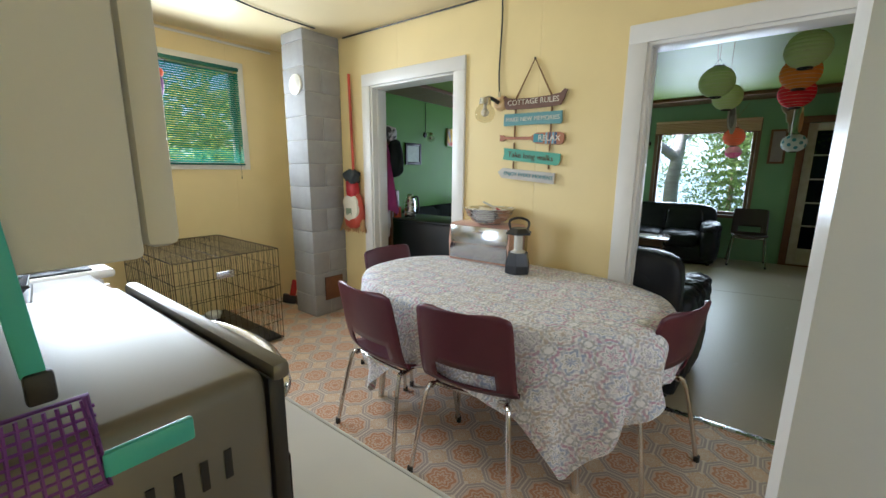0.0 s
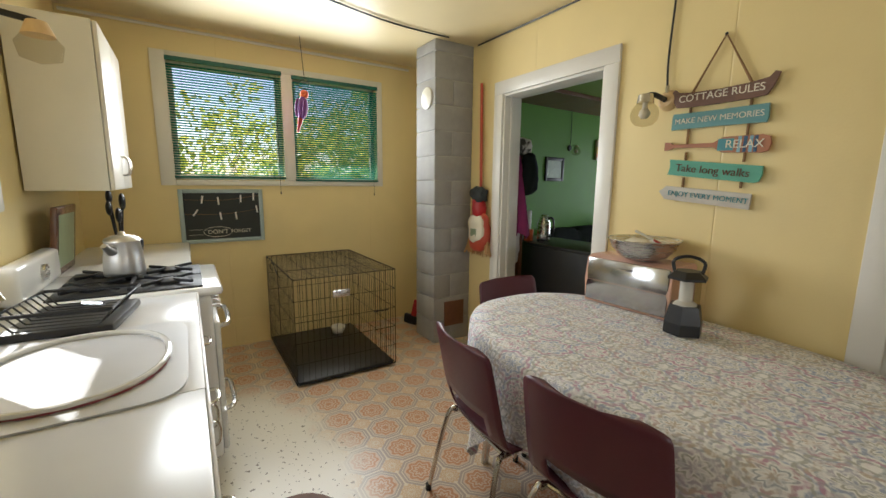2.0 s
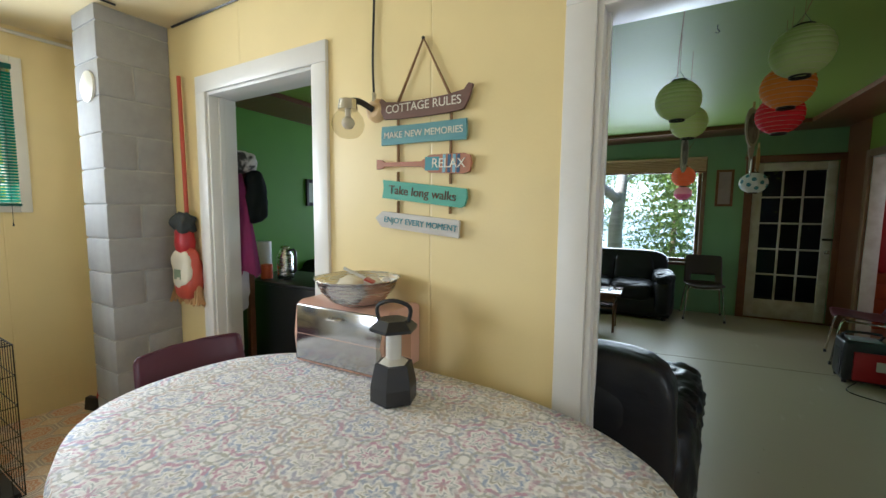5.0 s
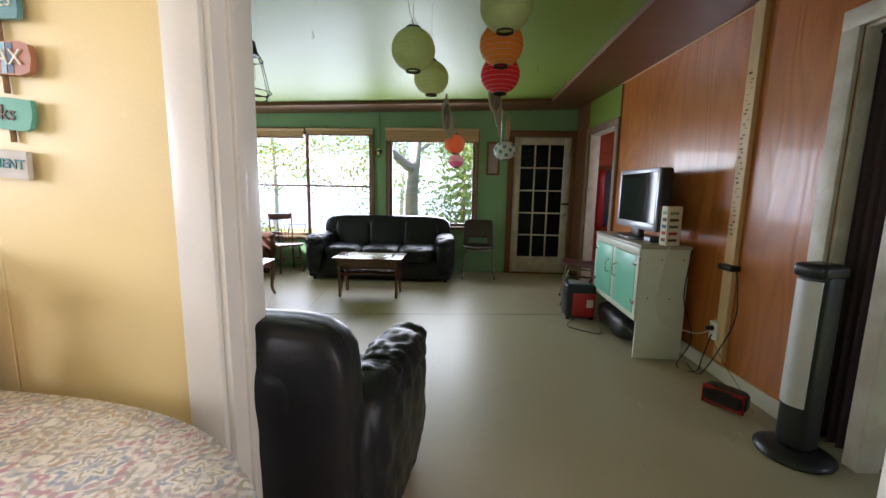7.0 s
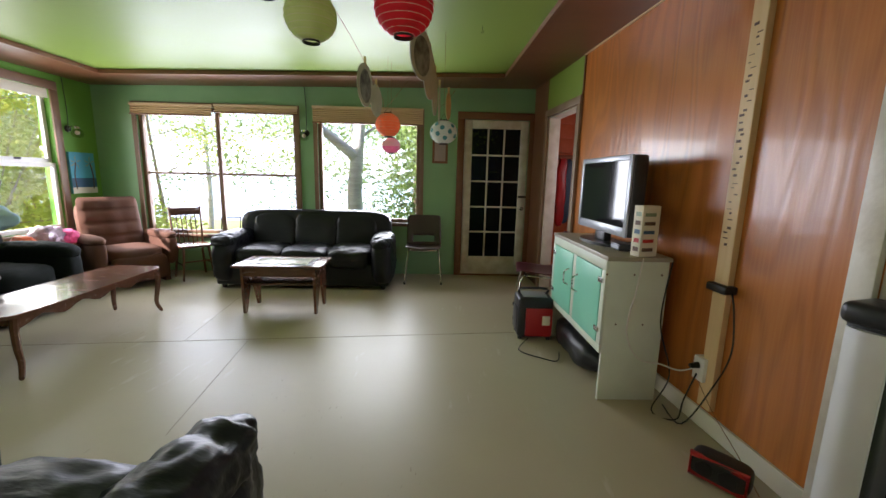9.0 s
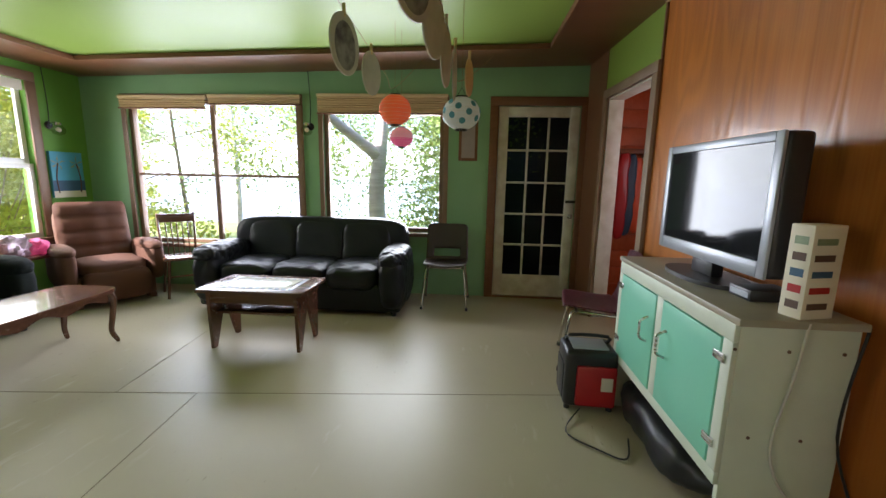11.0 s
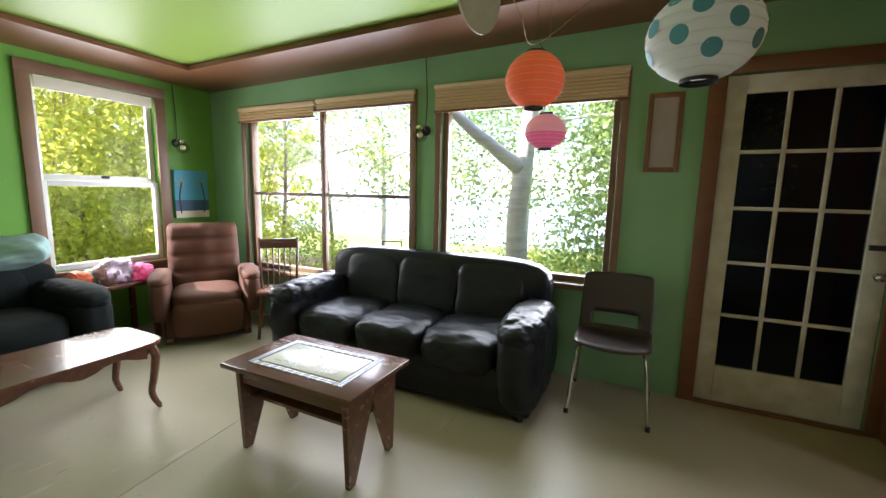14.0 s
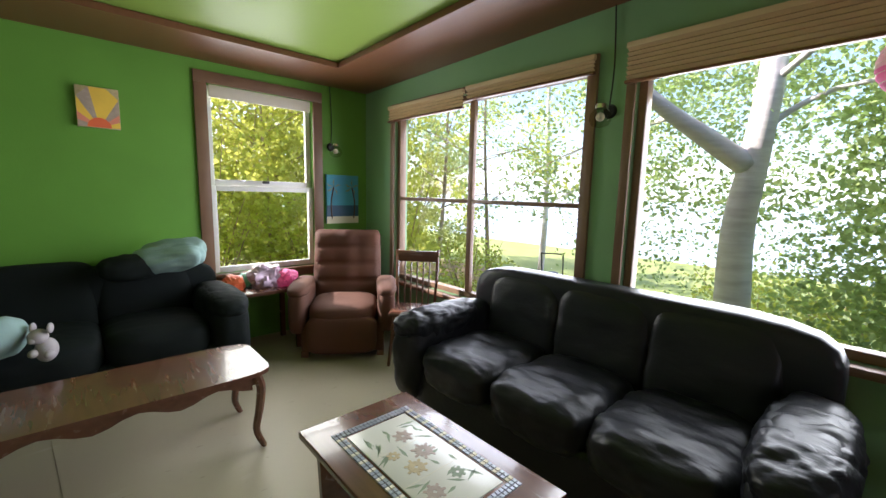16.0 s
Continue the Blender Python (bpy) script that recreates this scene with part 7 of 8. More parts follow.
part("foot", box(B(), -0.14, 0.14, -0.06, 0.10, 0.0, 0.03, 0.006), BROWNWOOD, hr)
part("hook", tube(B(), [(0, 0, 1.66), (0, -0.05, 1.64), (0, -0.06, 1.69)], 0.006), BLACKMETAL, hr)
bm = B()
nn, rows_ = 24, []
for j in range(15):
    v = j / 14
    r0 = 0.035 + 0.085 * v ** 0.7
    rows_.append([bm.verts.new((math.cos(a * 2 * math.pi / nn) * r0 * (1 + 0.22 * math.sin(a * 1.9 + v * 2)) + 0.03 * v, math.sin(a * 2 * math.pi / nn) * r0 * 0.6 * (1 + 0.22 * math.cos(a * 2.3)), 1.62 - 0.66 * v - 0.03 * math.sin(a * 1.1) * v)) for a in range(nn)])
for a, b in zip(rows_, rows_[1:]):
    for i in range(nn):
        bm.faces.new((a[i], a[(i + 1) % nn], b[(i + 1) % nn], b[i]))
obj("hanging_robe", bm, MAGENTA, LIV @ pose(-2.55, 0.51, 0), label="magenta towelling robe hanging from a hook", category="robe", smooth=True)
obj("hanging_towel", pillow(B(), (0, 0, 0), (0.03, 0.05, 0.22), 4, 8, 0.015, 12), SHEET, LIV @ pose(-2.52, 0.49, 0.93), label="white towel hanging beneath the robe", category="towel", smooth=True)
obj("patterned_cap", pillow(B(), (0, 0, 0), (0.1, 0.09, 0.07), 2.4, 8, 0.015, 20), mat("black_white_print", (0.5, 0.48, 0.45), 0.8, color2=(0.02, 0.02, 0.02), scale=22, contrast=4), LIV @ pose(-2.52, 0.52, 1.68), label="black and white printed cap on the hook", category="hat", smooth=True)
obj("dark_jacket", pillow(B(), (0, 0, 0), (0.06, 0.06, 0.17), 2.8, 8, 0.02, 9), DARKCLOTH, LIV @ pose(-2.45, 0.57, 1.46), label="black jacket hanging behind the robe", category="jacket", smooth=True)


# paper lanterns on lines
def lantern(x, y, z, r, paper, label, squash=0.95, ribs=11, top=True, half=None):
    l = thing("paper_lantern", LIV @ pose(x, y, z), label, "lantern", "paper lanterns on a line")
    bm = B()
    prof = []
    nseg = ribs * 4
    for i in range(nseg + 1):
        a = -1.25 + 2.5 * i / nseg
        prof.append((r * math.cos(a) * (1 + 0.012 * math.cos(i * math.pi / 2)), r * squash * math.sin(a)))
    lathe(bm, prof, 32)
    mats = [paper]
    if half:
        mats = [paper, half]
        for f in bm.faces:
            f.material_index = 1 if f.calc_center_median().z < -0.1 * r else 0
    obj("shade", bm, mats, None, l, "", True)
    h = r * squash * math.sin(1.25)
    for s in (-1, 1):
        part("collar", cyl(B(), (0, 0, s * h - 0.008), (0, 0, s * h + 0.008), r * 0.34, n=24, cap=False), BLACKPLASTIC, l)
    part("wire", tube(B(), [(-r * 0.3, 0, h), (0, 0, h + r * 0.5), (r * 0.3, 0, h)], 0.0018, 5), BLACKMETAL, l)
    part("string", cyl(B(), (0, 0, h + r * 0.5), (0, 0, 2.452 + 0.021 * x - z), 0.0012, n=5), ROPE, l)
    for i in range(0, ribs):
        a = -1.2 + 2.4 * i / (ribs - 1)
        part("rib", tube(B(), [(r * 1.004 * math.cos(a) * math.cos(t * math.pi / 12), r * 1.004 * math.cos(a) * math.sin(t * math.pi / 12), r * squash * math.sin(a)) for t in range(24)], 0.0009, 4, closed=True), CREAM, l)
    return l


lantern(-0.05, 1.67, 2.06, 0.125, PAPERGREEN, "pale green ribbed paper lantern")
lantern(0.03, 1.98, 1.985, 0.112, PAPERGREEN, "pale green ribbed paper lantern")
lantern(0.44, 1.34, 2.155, 0.125, PAPERGREEN, "pale yellow-green paper lantern")
lantern(0.443, 1.555, 2.05, 0.118, PAPERORANGE, "bright orange paper lantern")
lantern(0.455, 1.72, 1.94, 0.113, PAPERRED, "bright red paper lantern")
lantern(0.139, 4.22, 1.805, 0.122, PAPERPEACH, "peach-orange ribbed paper lantern")
lantern(0.154, 4.42, 1.622, 0.095, PAPERPALE, "pink and pale two-tone paper lantern", 0.85, half=PAPERPINK)
dl = lantern(0.672, 3.52, 1.675, 0.112, PAPERWHITE, "white paper lantern with blue-green dots", 0.85)
for i in range(22):
    a = i * 2.39996
    h = -0.7 + 1.4 * (i + 0.5) / 22
    rr_ = math.sqrt(1 - h * h)
    nrm = Vector((rr_ * math.cos(a), rr_ * math.sin(a), h * 0.85)).normalized()
    p = Vector((rr_ * math.cos(a), rr_ * math.sin(a), h * 0.85)) * 0.1135
    bm = B()
    bmesh.ops.create_circle(bm, cap_ends=True, segments=16, radius=0.019, matrix=Matrix.Translation(p) @ nrm.to_track_quat("Z", "Y").to_matrix().to_4x4())
    part("dot", bm, TEALINK, dl, smooth=False)
# the lines they hang from, and painted discs
for nm, pts in (("lantern_line", [(-0.06, 1.2, 2.42), (-0.06, 1.70, 2.22), (0.0, 2.15, 2.22), (0.03, 2.8, 2.20), (0.06, 3.3, 2.14), (0.11, 4.0, 2.02), (0.11, 4.33, 1.99), (0.3, 4.8, 2.35)]),
                ("lantern_line", [(0.45, 0.9, 2.42), (0.45, 1.3, 2.36), (0.45, 1.92, 2.20), (0.52, 2.6, 2.18), (0.6, 3.3, 2.06), (0.64, 3.80, 1.92), (0.9, 4.8, 2.36)])):
    obj(nm, tube(B(), pts, 0.002, 5, 6), ROPE, LIV, label="thin cord strung below the ceiling", category="cord", smooth=True)
for i, (x, y, z, rz, w, h) in enumerate(((0.08, 3.17, 1.955, 74, 0.13, 0.15), (0.10, 3.64, 1.93, 70, 0.10, 0.13), (0.50, 2.72, 2.05, 62, 0.14, 0.15), (0.55, 3.02, 2.0, 70, 0.12, 0.16), (0.59, 3.28, 1.93, 78, 0.10, 0.16), (0.63, 3.46, 1.88, 86, 0.09, 0.15), (0.71, 3.62, 1.90, 68, 0.06, 0.11))):
    d = thing("hanging_disc", LIV @ pose(x, y, z, 0, 0, rz), "pale oval painted disc hanging from the cord", "ornament", "painted discs on a line")
    part("disc", prism(B(), [(w * math.cos(2 * math.pi * k / 28), h * math.sin(2 * math.pi * k / 28)) for k in range(28)], -0.004, 0.004, UP), PALECARD if i != 6 else PINEPOST, d)
    if i in (0, 2):
        part("painted_face", prism(B(), [(w * 0.72 * math.cos(2 * math.pi * k / 28), h * 0.78 * math.sin(2 * math.pi * k / 28) - 0.008) for k in range(28)], 0.0045, 0.0055, UP), mat("dark_plum_paint", (0.075, 0.05, 0.075), 0.6, color2=(0.30, 0.28, 0.27), scale=16, contrast=2.0), d, "dark painted middle")
    part("peg", box(B(), -0.005, 0.005, -0.008, 0.008, h - 0.02, h + 0.045, 0.002), PINEPOST, d, "wooden clothes peg")
cg = thing("cage_lamp", LIV @ pose(-0.74, 1.12, 1.86), "wire cage pendant lamp with a clear bulb", "lamp")
part("socket", cyl(B(), (0, 0, 0.0), (0, 0, 0.06), 0.045, 0.035, 16), BLACKPLASTIC, cg)
part("bulb", lathe(B(), [(0.015, 0.0), (0.03, -0.04), (0.03, -0.1), (0.0, -0.13)], 16), LAMPGLASS, cg, "clear bulb", True)
for k in range(6):
    a = k * math.pi / 3
    part("wire", tube(B(), [(0.04 * math.cos(a), 0.04 * math.sin(a), 0.02), (0.065 * math.cos(a), 0.065 * math.sin(a), -0.02), (0.095 * math.cos(a), 0.095 * math.sin(a), -0.16), (0.085 * math.cos(a), 0.085 * math.sin(a), -0.185)], 0.0025, 5), BLACKMETAL, cg)
for r, z in ((0.065, -0.02), (0.095, -0.16), (0.085, -0.185)):
    part("ring", tube(B(), [(r * math.cos(t * math.pi / 10), r * math.sin(t * math.pi / 10), z) for t in range(20)], 0.0025, 5, closed=True), BLACKMETAL, cg)
part("cord", cyl(B(), (0, 0, 0.06), (0, 0, 0.575), 0.003, n=6), BLACKPLASTIC, cg)
for x, y in ((0.12, 1.6), (0.95, 3.4), (0.55, 1.3), (-0.9, 2.4)):
    obj("ceiling_hook", tube(B(), [(0, 0, 0.03), (0, 0, 0.0), (0.012, 0, -0.012), (0.0, 0, -0.024), (-0.01, 0, -0.014)], 0.002, 5), BLACKMETAL, TILT @ pose(x, y, 0.01), label="small screw hook in the ceiling", category="hook", group="ceiling hooks")

# side rooms seen through doorways
tw = thing("beach_towels", TVW @ pose(0.52, 5.36, 1.58, 0, 0, -90), "rainbow beach towels hanging on pegs", "towels")
for i, (mt, dx) in enumerate(((REDPL, 0.0), (NAVY, 0.05), (ORANGEPL, 0.10), (YEL, 0.14), (LEAF2, 0.18))):
    part("towel", pillow(B(), (-0.02 * i, -0.14 + dx * 1.6, -0.42), (0.03, 0.06, 0.45 - 0.03 * i), 4, 8, 0.02, 8, seed=i), mt, tw, smooth=True)
part("peg_rail", box(B(), -0.12, 0.02, -0.2, 0.3, 0.0, 0.05, 0.004), BROWNWOOD, tw)
lb = thing("life_ring", TVW @ pose(0.70, 5.45, 1.50, 0, 0, 90), "small white life ring hung on the planks", "life ring")
part("ring", tube(B(), [(0, 0.10 * math.cos(t * math.pi / 12), 0.10 * math.sin(t * math.pi / 12)) for t in range(24)], 0.024, 10, closed=True), CREAM, lb)
cu = thing("door_curtain", TVW @ pose(0.06, 0, 0), "dark brown curtain drawn to the doorway's side", "curtain")
bm = B()
cols = [[bm.verts.new((0.03 * math.sin(i * 1.25) * (0.4 + 0.6 * (1 - z / 2.0)), 1.30 - i * 0.0095, z)) for z in (0.03, 0.7, 1.4, 2.02)] for i in range(20)]
for a, b in zip(cols, cols[1:]):
    for k in range(3):
        bm.faces.new((a[k], a[k + 1], b[k + 1], b[k]))
part("cloth", bm, CURTAIN, cu, smooth=True)
part("rod", cyl(B(), (0, 0.438, 2.03), (0, 1.302, 2.03), 0.01), BLACKMETAL, cu)
dl2 = thing("bedroom_door", TVW @ pose(0.10, 1.05, 0, 0, 0, 3), "white painted door standing open inwards", "door")
part("leaf", box(B(), 0.02, 0.80, -0.018, 0.018, 0.01, 2.03, 0.004), WHITE, dl2)
part("door_handle", ball(B(), (0.74, -0.05, 0.95), 0.028), STEEL, dl2)
obj("door_post", box(B(), -0.01, 0.10, 1.015, 1.09, 0.0, 2.04, 0.006), OLDWHITE, TVW, label="worn white post dividing the bedroom doorway", category="door frame", kind="structure")
bdd = thing("bed", TVW @ pose(2.3, 1.3, 0), "made bed with a pink quilt in the blue bedroom", "bed")
part("mattress", pillow(B(), (0, 0, 0.42), (0.95, 0.7, 0.17), 7, 10), SHEET, bdd, smooth=True)
part("quilt", pillow(B(), (0.05, 0, 0.56), (0.93, 0.73, 0.08), 5, 12, 0.02, 6), QUILT, bdd, smooth=True)
part("base", box(B(), -0.93, 0.93, -0.68, 0.68, 0.0, 0.3, 0.01), SHEET, bdd)
so = thing("wall_sconce", TVW @ pose(3.58, 2.0, 1.5), "small pale sconce on the blue wall", "lamp")
part("shade", cyl(B(), (-0.08, 0, 0.05), (-0.08, 0, 0.15), 0.05, 0.04, 14), CREAM, so)
part("arm", tube(B(), [(0, 0, -0.05), (-0.06, 0, -0.06), (-0.08, 0, 0.05)], 0.01, 6, 3), BLACKMETAL, so)

# joints between the floor's plywood sheets
FLOORJOINT = mat("dusty_floor_joint", (0.21, 0.17, 0.115), 0.7)
FJ = LIV @ pose(-0.85, 3.13, 0, 0, 0, 5.5)
for i, (x0, x1, y0, y1) in enumerate(((-2.2, 2.7, -0.0008, 0.0008), (-0.001, 0.001, -1.22, 0), (-0.48, -0.4785, 0, 1.22), (0.4, 0.4015, -2.4, -1.22))):
    obj("floor_joint", box(B(), x0, x1, y0, y1, -0.003, 0.0008), FLOORJOINT, FJ, label="dark joint between painted plywood sheets", category="floor joint", kind="structure")

# ---- outside ----
obj("ground", box(B(), -400, 400, -300, 900, -0.75, -0.65), GRASS, label="sunlit meadow grass round the house", category="ground", kind="structure")
obj("water", box(B(), -500, 500, 17, 700, -0.64, -0.60), WATER, LIV, label="lake beyond the meadow, glare in its pale colour", category="lake", kind="structure")
obj("path", prism(B(), [(-9, 9), (-4, 10.5), (-4.5, 12), (-10, 11)], -0.648, -0.63), SAND, LIV, label="sandy track by the trees", category="path", kind="structure")
# Far glowing sheet, standing in for hazy glare over the lake.
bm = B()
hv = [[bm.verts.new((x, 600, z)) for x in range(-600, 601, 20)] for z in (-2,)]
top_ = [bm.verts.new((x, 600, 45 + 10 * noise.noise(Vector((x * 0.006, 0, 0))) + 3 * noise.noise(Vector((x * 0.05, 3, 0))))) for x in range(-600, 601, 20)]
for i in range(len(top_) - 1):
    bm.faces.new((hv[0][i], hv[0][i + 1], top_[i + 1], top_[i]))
obj("backdrop", bm, HAZE_GLOW, LIV, label="glowing white sheet for the bright haze across the lake", category="hills", kind="structure")


def leaves(bm, centre, spread, count, size, droop=0.3):
    """Loose clump of small pointed leaves."""
    c = Vector(centre)
    for _ in range(count):
        d = Vector((random.gauss(0, 1), random.gauss(0, 1), random.gauss(0, 1)))
        p = c + Vector((d.x * spread[0], d.y * spread[1], d.z * spread[2])) * 0.55
        a = Vector((random.uniform(-1, 1), random.uniform(-1, 1), random.uniform(-0.6 - droop, 0.5))).normalized()
        b = a.cross(Vector((random.uniform(-1, 1), random.uniform(-1, 1), random.uniform(-1, 1)))).normalized()
        s = size * random.uniform(0.6, 1.35)
        v = [bm.verts.new(p), bm.verts.new(p + a * s * 0.5 + b * s * 0.36), bm.verts.new(p + a * s), bm.verts.new(p + a * s * 0.5 - b * s * 0.36)]
        bm.faces.new(v)


def tree(name, x, y, h, r, bark, leaf, label, limbs, clump, count, size, lean=(0, 0), first=0.35, spread=0.9):
    """A tapered trunk with limbs and a ragged crown of leaf clumps."""
    t = thing(name, LIV @ pose(x, y, -0.66), label, "tree")
    trunk = [(lean[0] * f * h + 0.06 * math.sin(f * 7 + x), lean[1] * f * h + 0.05 * math.cos(f * 5 + y), f * h) for f in (0, 0.15, 0.3, 0.45, 0.6, 0.8, 1.0)]
    part("trunk", tube(B(), trunk, r, 10, 4, taper=r * 0.2), bark, t, smooth=True)
    crown = B()
    P = smooth_path(trunk, 4)
    for i in range(limbs):
        f = first + (0.97 - first) * i / max(1, limbs - 1)
        p = P[min(len(P) - 1, int(f * (len(P) - 1)))]
        a = i * 2.4 + random.uniform(-0.4, 0.4)
        l = (1.15 - f) * h * 0.42 * random.uniform(0.75, 1.2)
        d = Vector((math.cos(a), math.sin(a), 0.45 * random.uniform(0.3, 1.3)))
        q1, q2 = p + d * l * 0.5 + Vector((0, 0, 0.05 * l)), p + d * l
        part("limb", tube(B(), [p, q1, q2], r * 0.38 * (1.1 - f), 6, 3, taper=0.008), bark, t, smooth=True)
        for k in range(clump):
            g = random.uniform(0.3, 1.1)
            c = p + d * l * g + Vector((random.gauss(0, 0.25), random.gauss(0, 0.25), random.gauss(0, 0.2))) * spread
            leaves(crown, c, (0.45 * spread, 0.45 * spread, 0.34 * spread), int(count * 1.7), size * 0.85)
    part("crown", crown, leaf, t, "ragged crown of small leaves", smooth=False)
    return t


# the forked birch outside the single-pane window
bt = thing("birch_tree", LIV @ pose(-0.80, 7.5, -0.66), "old forked birch with pale peeling bark", "tree")
part("trunk", tube(B(), [(0, 0, 0), (0.03, 0, 0.9), (0.0, 0.02, 1.7), (0.05, 0.05, 2.35), (0.10, 0.1, 3.2), (0.05, 0.2, 4.6), (0.2, 0.3, 6.5)], 0.165, 14, 5, taper=0.06), BARK, bt, smooth=True)
part("limb", tube(B(), [(0.02, 0.02, 2.30), (-0.28, -0.15, 2.55), (-0.62, -0.35, 2.85), (-1.0, -0.5, 3.3), (-1.5, -0.5, 4.2)], 0.105, 12, 5, taper=0.03), BARK, bt, "leaning lower limb", True)
for q in ([(0.06, 0.06, 2.6), (0.5, 0.2, 2.9), (1.2, 0.3, 2.95)], [(0.1, 0.1, 3.0), (0.7, -0.3, 3.3), (1.4, -0.5, 3.2)], [(-0.5, -0.3, 2.75), (-1.0, 0.2, 2.75), (-1.7, 0.5, 2.6)], [(0.05, 0.1, 3.5), (-0.6, 0.6, 3.6), (-1.4, 0.9, 3.3)], [(0.08, 0.05, 3.3), (0.6, 0.8, 3.5), (1.3, 1.3, 3.3)]):
    part("limb", tube(B(), q, 0.035, 7, 4, taper=0.008), BARK, bt, smooth=True)
cr_ = B()
for i in range(150):
    a, rr_ = random.uniform(0, 6.283), random.uniform(0.5, 2.6)
    c = (math.cos(a) * rr_ * 1.0, abs(math.sin(a)) * rr_ * 0.9 - 0.4 + (0.5 if rr_ < 1 else 0), random.uniform(1.7, 4.3) + 0.15 * rr_)
    leaves(cr_, c, (0.34, 0.34, 0.30), 120, 0.056)
for i in range(60):
    c = (random.uniform(-2.4, 2.4), random.uniform(0.3, 2.0), random.uniform(0.7, 1.9))
    leaves(cr_, c, (0.30, 0.30, 0.26), 60, 0.05)
part("crown", cr_, LEAF, bt, "sparse hanging birch leaves", smooth=False)

# spruce to the birch's other side
sp_ = thing("spruce_tree", LIV @ pose(0.25, 8.7, -0.66), "young spruce with drooping layered branches", "tree")
part("trunk", tube(B(), [(0, 0, 0), (0.02, 0, 2.2), (0, 0, 4.6)], 0.07, 8, 3, taper=0.01), BARK2, sp_, smooth=True)
cr_ = B()
for i in range(20):
    z = 0.35 + i * 0.21
    L_ = 1.25 * (1 - z / 5.0)
    for k in range(9):
        a = k * 2 * math.pi / 9 + i * 0.6
        for s in range(9):
            f = (s + 1) / 9
            leaves(cr_, (math.cos(a) * L_ * f, math.sin(a) * L_ * f, z - 0.22 * f * f), (0.10, 0.10, 0.045), 7, 0.07)
part("crown", cr_, NEEDLE, sp_, "layered dark green needles", smooth=False)

# birches and scrub beyond the lake window and the side window
tree("birch_tree", -6.5, 9.0, 6.5, 0.055, BARK2, LEAF, "slim birch beside the lake window", 14, 4, 46, 0.075, (0.03, 0.02), 0.3, 0.8)
tree("birch_tree", -5.4, 9.4, 6.0, 0.05, BARK2, LEAF, "slim leaning birch beside the lake window", 12, 4, 44, 0.075, (-0.06, 0.0), 0.35, 0.75)
tree("birch_tree", -5.6, 11.5, 8.0, 0.08, BARK, LEAF2, "birch at the meadow's edge", 14, 5, 40, 0.10, (0.02, 0.0), 0.25, 1.0)
tree("birch_tree", -1.5, 11.0, 7.5, 0.07, BARK, LEAF, "birch reaching over the lake view", 12, 4, 40, 0.085, (-0.02, 0.0), 0.42, 0.9)
tree("birch_tree", 3.6, 10.5, 8.0, 0.08, BARK, LEAF2, "birch at the meadow's edge", 14, 5, 36, 0.10, (0.0, 0.0), 0.2, 1.0)
for x, y, h in ((-6.2, 5.2, 5.0), (-6.8, 3.6, 3.3), (-7.5, 6.6, 6.5), (-6.5, 2.2, 3.2), (-8.5, 4.6, 7.0)):
    tree("young_tree", x, y, h, 0.035, BARK2, LEAF2, "young leafy tree close to the side window", 18, 5, 60, 0.08, (0.0, 0.02), 0.08, 0.75)


def shrub(x, y, w, h, leaf, label, n, size, fr=LIV):
    s = thing("shrub", fr @ pose(x, y, -0.66), label, "shrub", "shrubs round the house")
    bm = B()
    for i in range(9):
        a = i * 2.4
        tube(bm, [(0, 0, 0), (math.cos(a) * w * 0.25, math.sin(a) * w * 0.25, h * 0.5), (math.cos(a) * w * 0.5, math.sin(a) * w * 0.5, h * random.uniform(0.8, 1.05))], 0.012, 5, 3, taper=0.004)
    part("stems", bm, BARK2, s, smooth=True)
    bm = B()
    for i in range(n):
        a, rr_ = random.uniform(0, 6.283), w * 0.55 * math.sqrt(random.random())
        leaves(bm, (math.cos(a) * rr_, math.sin(a) * rr_, h * random.uniform(0.12, 1.0)), (0.24, 0.24, 0.2), 48, size * 0.85)
    part("foliage", bm, leaf, s, smooth=False)


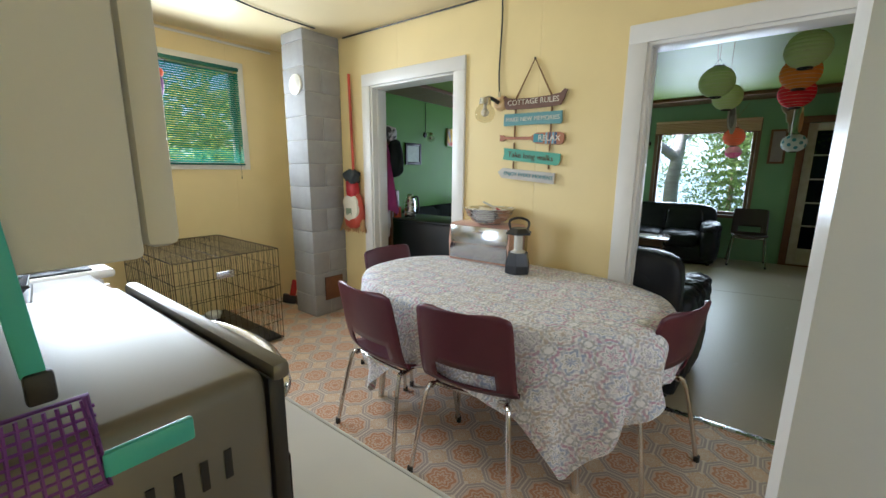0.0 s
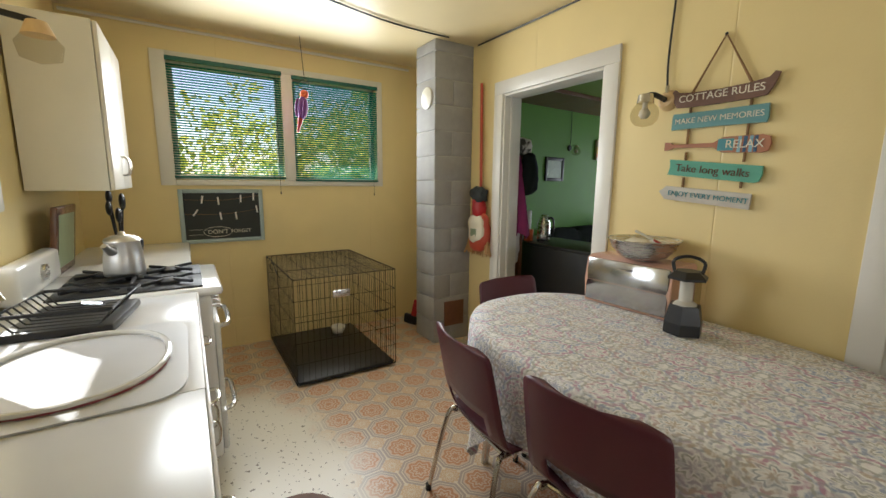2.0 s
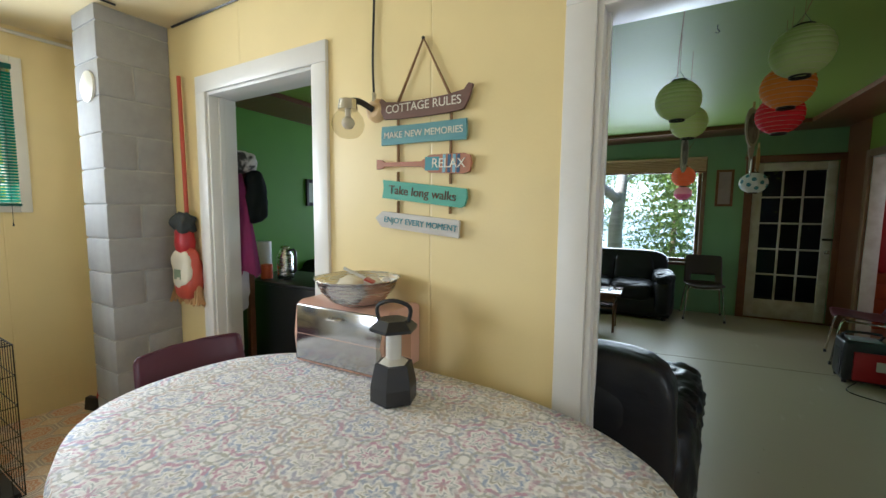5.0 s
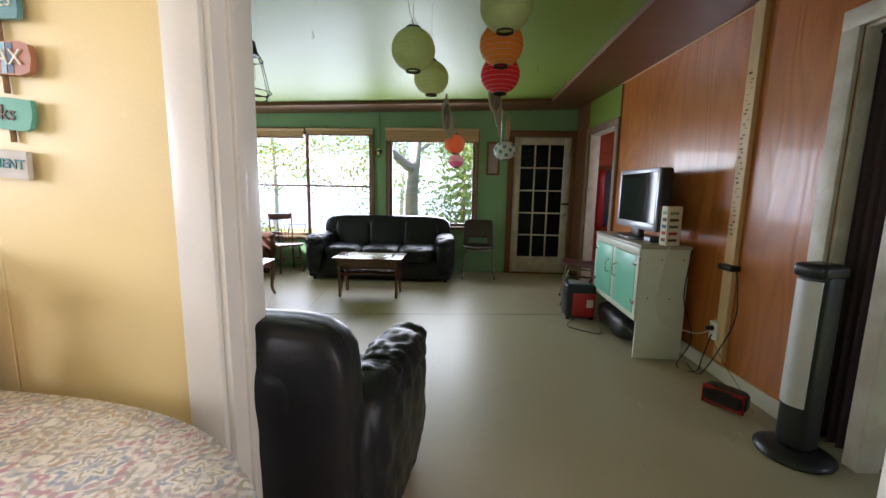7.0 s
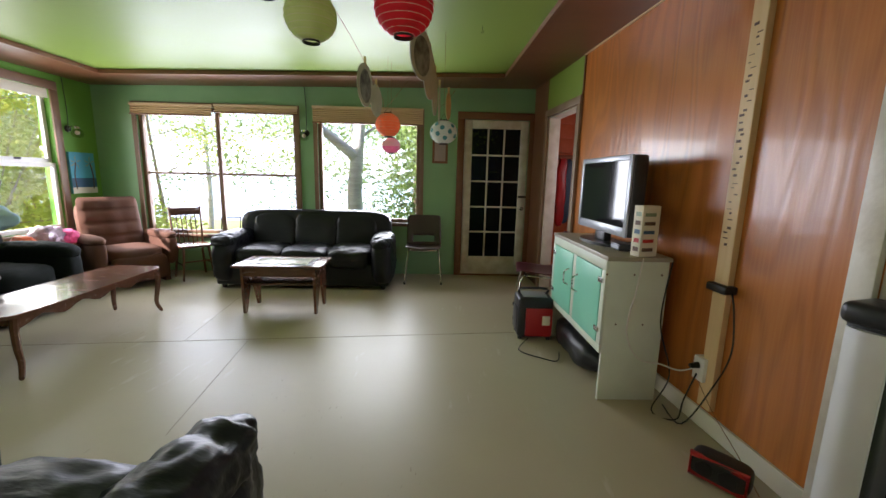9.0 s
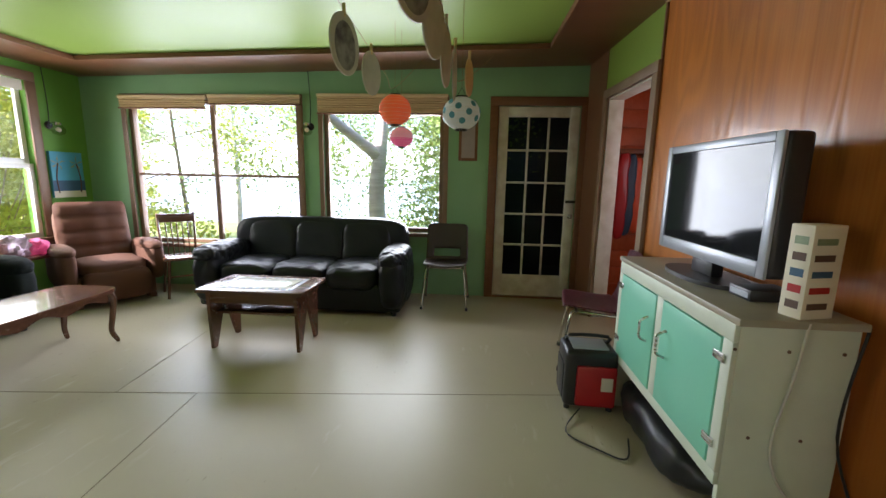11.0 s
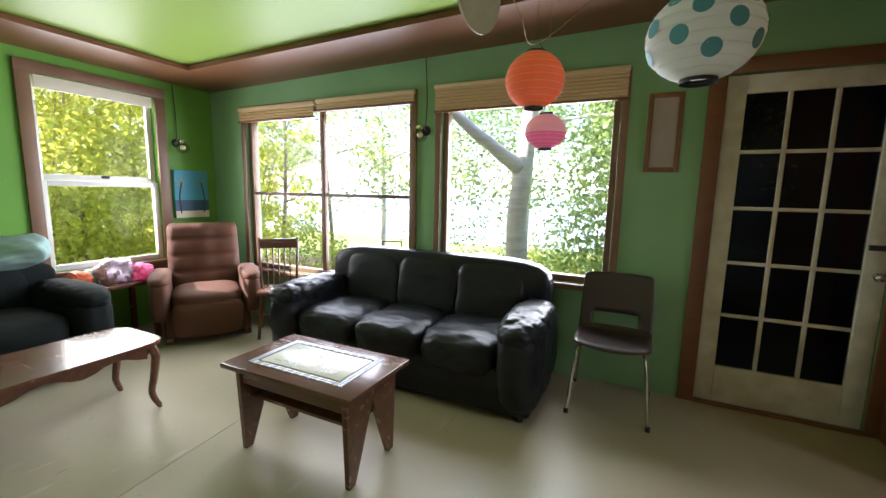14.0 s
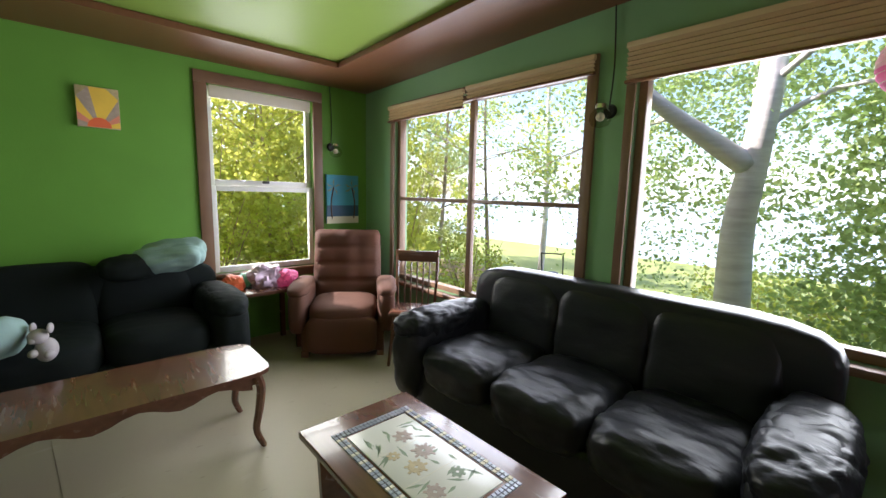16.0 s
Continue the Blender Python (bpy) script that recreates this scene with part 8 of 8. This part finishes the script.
for x, y, w, h in ((-5.9, 4.4, 1.8, 2.6), (-6.1, 6.0, 2.0, 2.8), (-5.8, 2.9, 1.8, 2.4), (-7.2, 5.2, 2.2, 4.2), (-7.0, 7.2, 2.4, 4.0), (-6.9, 8.3, 2.2, 3.6), (-8.6, 6.4, 3.0, 5.0), (-8.8, 3.4, 3.0, 4.0)):
    shrub(x, y, w, h, LEAF2, "sunlit yellow-green shrub by the side window", 110, 0.09)
for x, y, w, h in ((0.3, 9.4, 1.6, 1.1), (-0.9, 9.8, 1.6, 1.0), (1.9, 10.2, 2.0, 1.6), (-4.6, 8.0, 1.2, 1.3)):
    shrub(x, y, w, h, LEAF2, "low leafy shrub in the meadow", 40, 0.075)
# The third shrub is added this tall to block sun from the kitchen floor.
for x, y, w, h in ((-6.4, -2.2, 2.2, 3.2), (-7.0, -0.6, 2.4, 3.4), (-6.2, -3.1, 2.4, 5.2)):
    shrub(x, y, w, h, LEAF2, "tall shrub outside the kitchen windows", 65, 0.10, KIT)

# mower left on the grass
mw = thing("lawn_mower", LIV @ pose(-4.6, 10.6, -0.65, 0, 0, 30), "black lawn mower standing on the sunlit grass", "lawn mower")
part("deck", pillow(B(), (0, 0, 0.17), (0.26, 0.34, 0.09), 4, 10), BLACKPLASTIC, mw, smooth=True)
part("engine", cyl(B(), (0, 0.05, 0.25), (0, 0.05, 0.38), 0.12, 0.10, 16), BLACKMETAL, mw)
part("handle", tube(B(), [(-0.2, -0.25, 0.2), (-0.2, -0.85, 0.85), (-0.17, -0.9, 0.9), (0.17, -0.9, 0.9), (0.2, -0.85, 0.85), (0.2, -0.25, 0.2)], 0.013, 8, 3), BLACKMETAL, mw)
for sx in (-0.28, 0.28):
    for y in (-0.26, 0.28):
        part("wheel", cyl(B(), (sx - 0.02, y, 0.1), (sx + 0.02, y, 0.1), 0.1, n=18), BLACKPLASTIC, mw)

for x, y, w, h in ((-10.5, 5.0, 4.0, 5.5), (-10.5, 8.0, 4.0, 5.5), (-10.0, 2.0, 3.6, 3.6), (-9.5, 10.5, 3.6, 4.0)):
    shrub(x, y, w, h, LEAF2, "tall sunlit thicket beyond the side window", 150, 0.15)
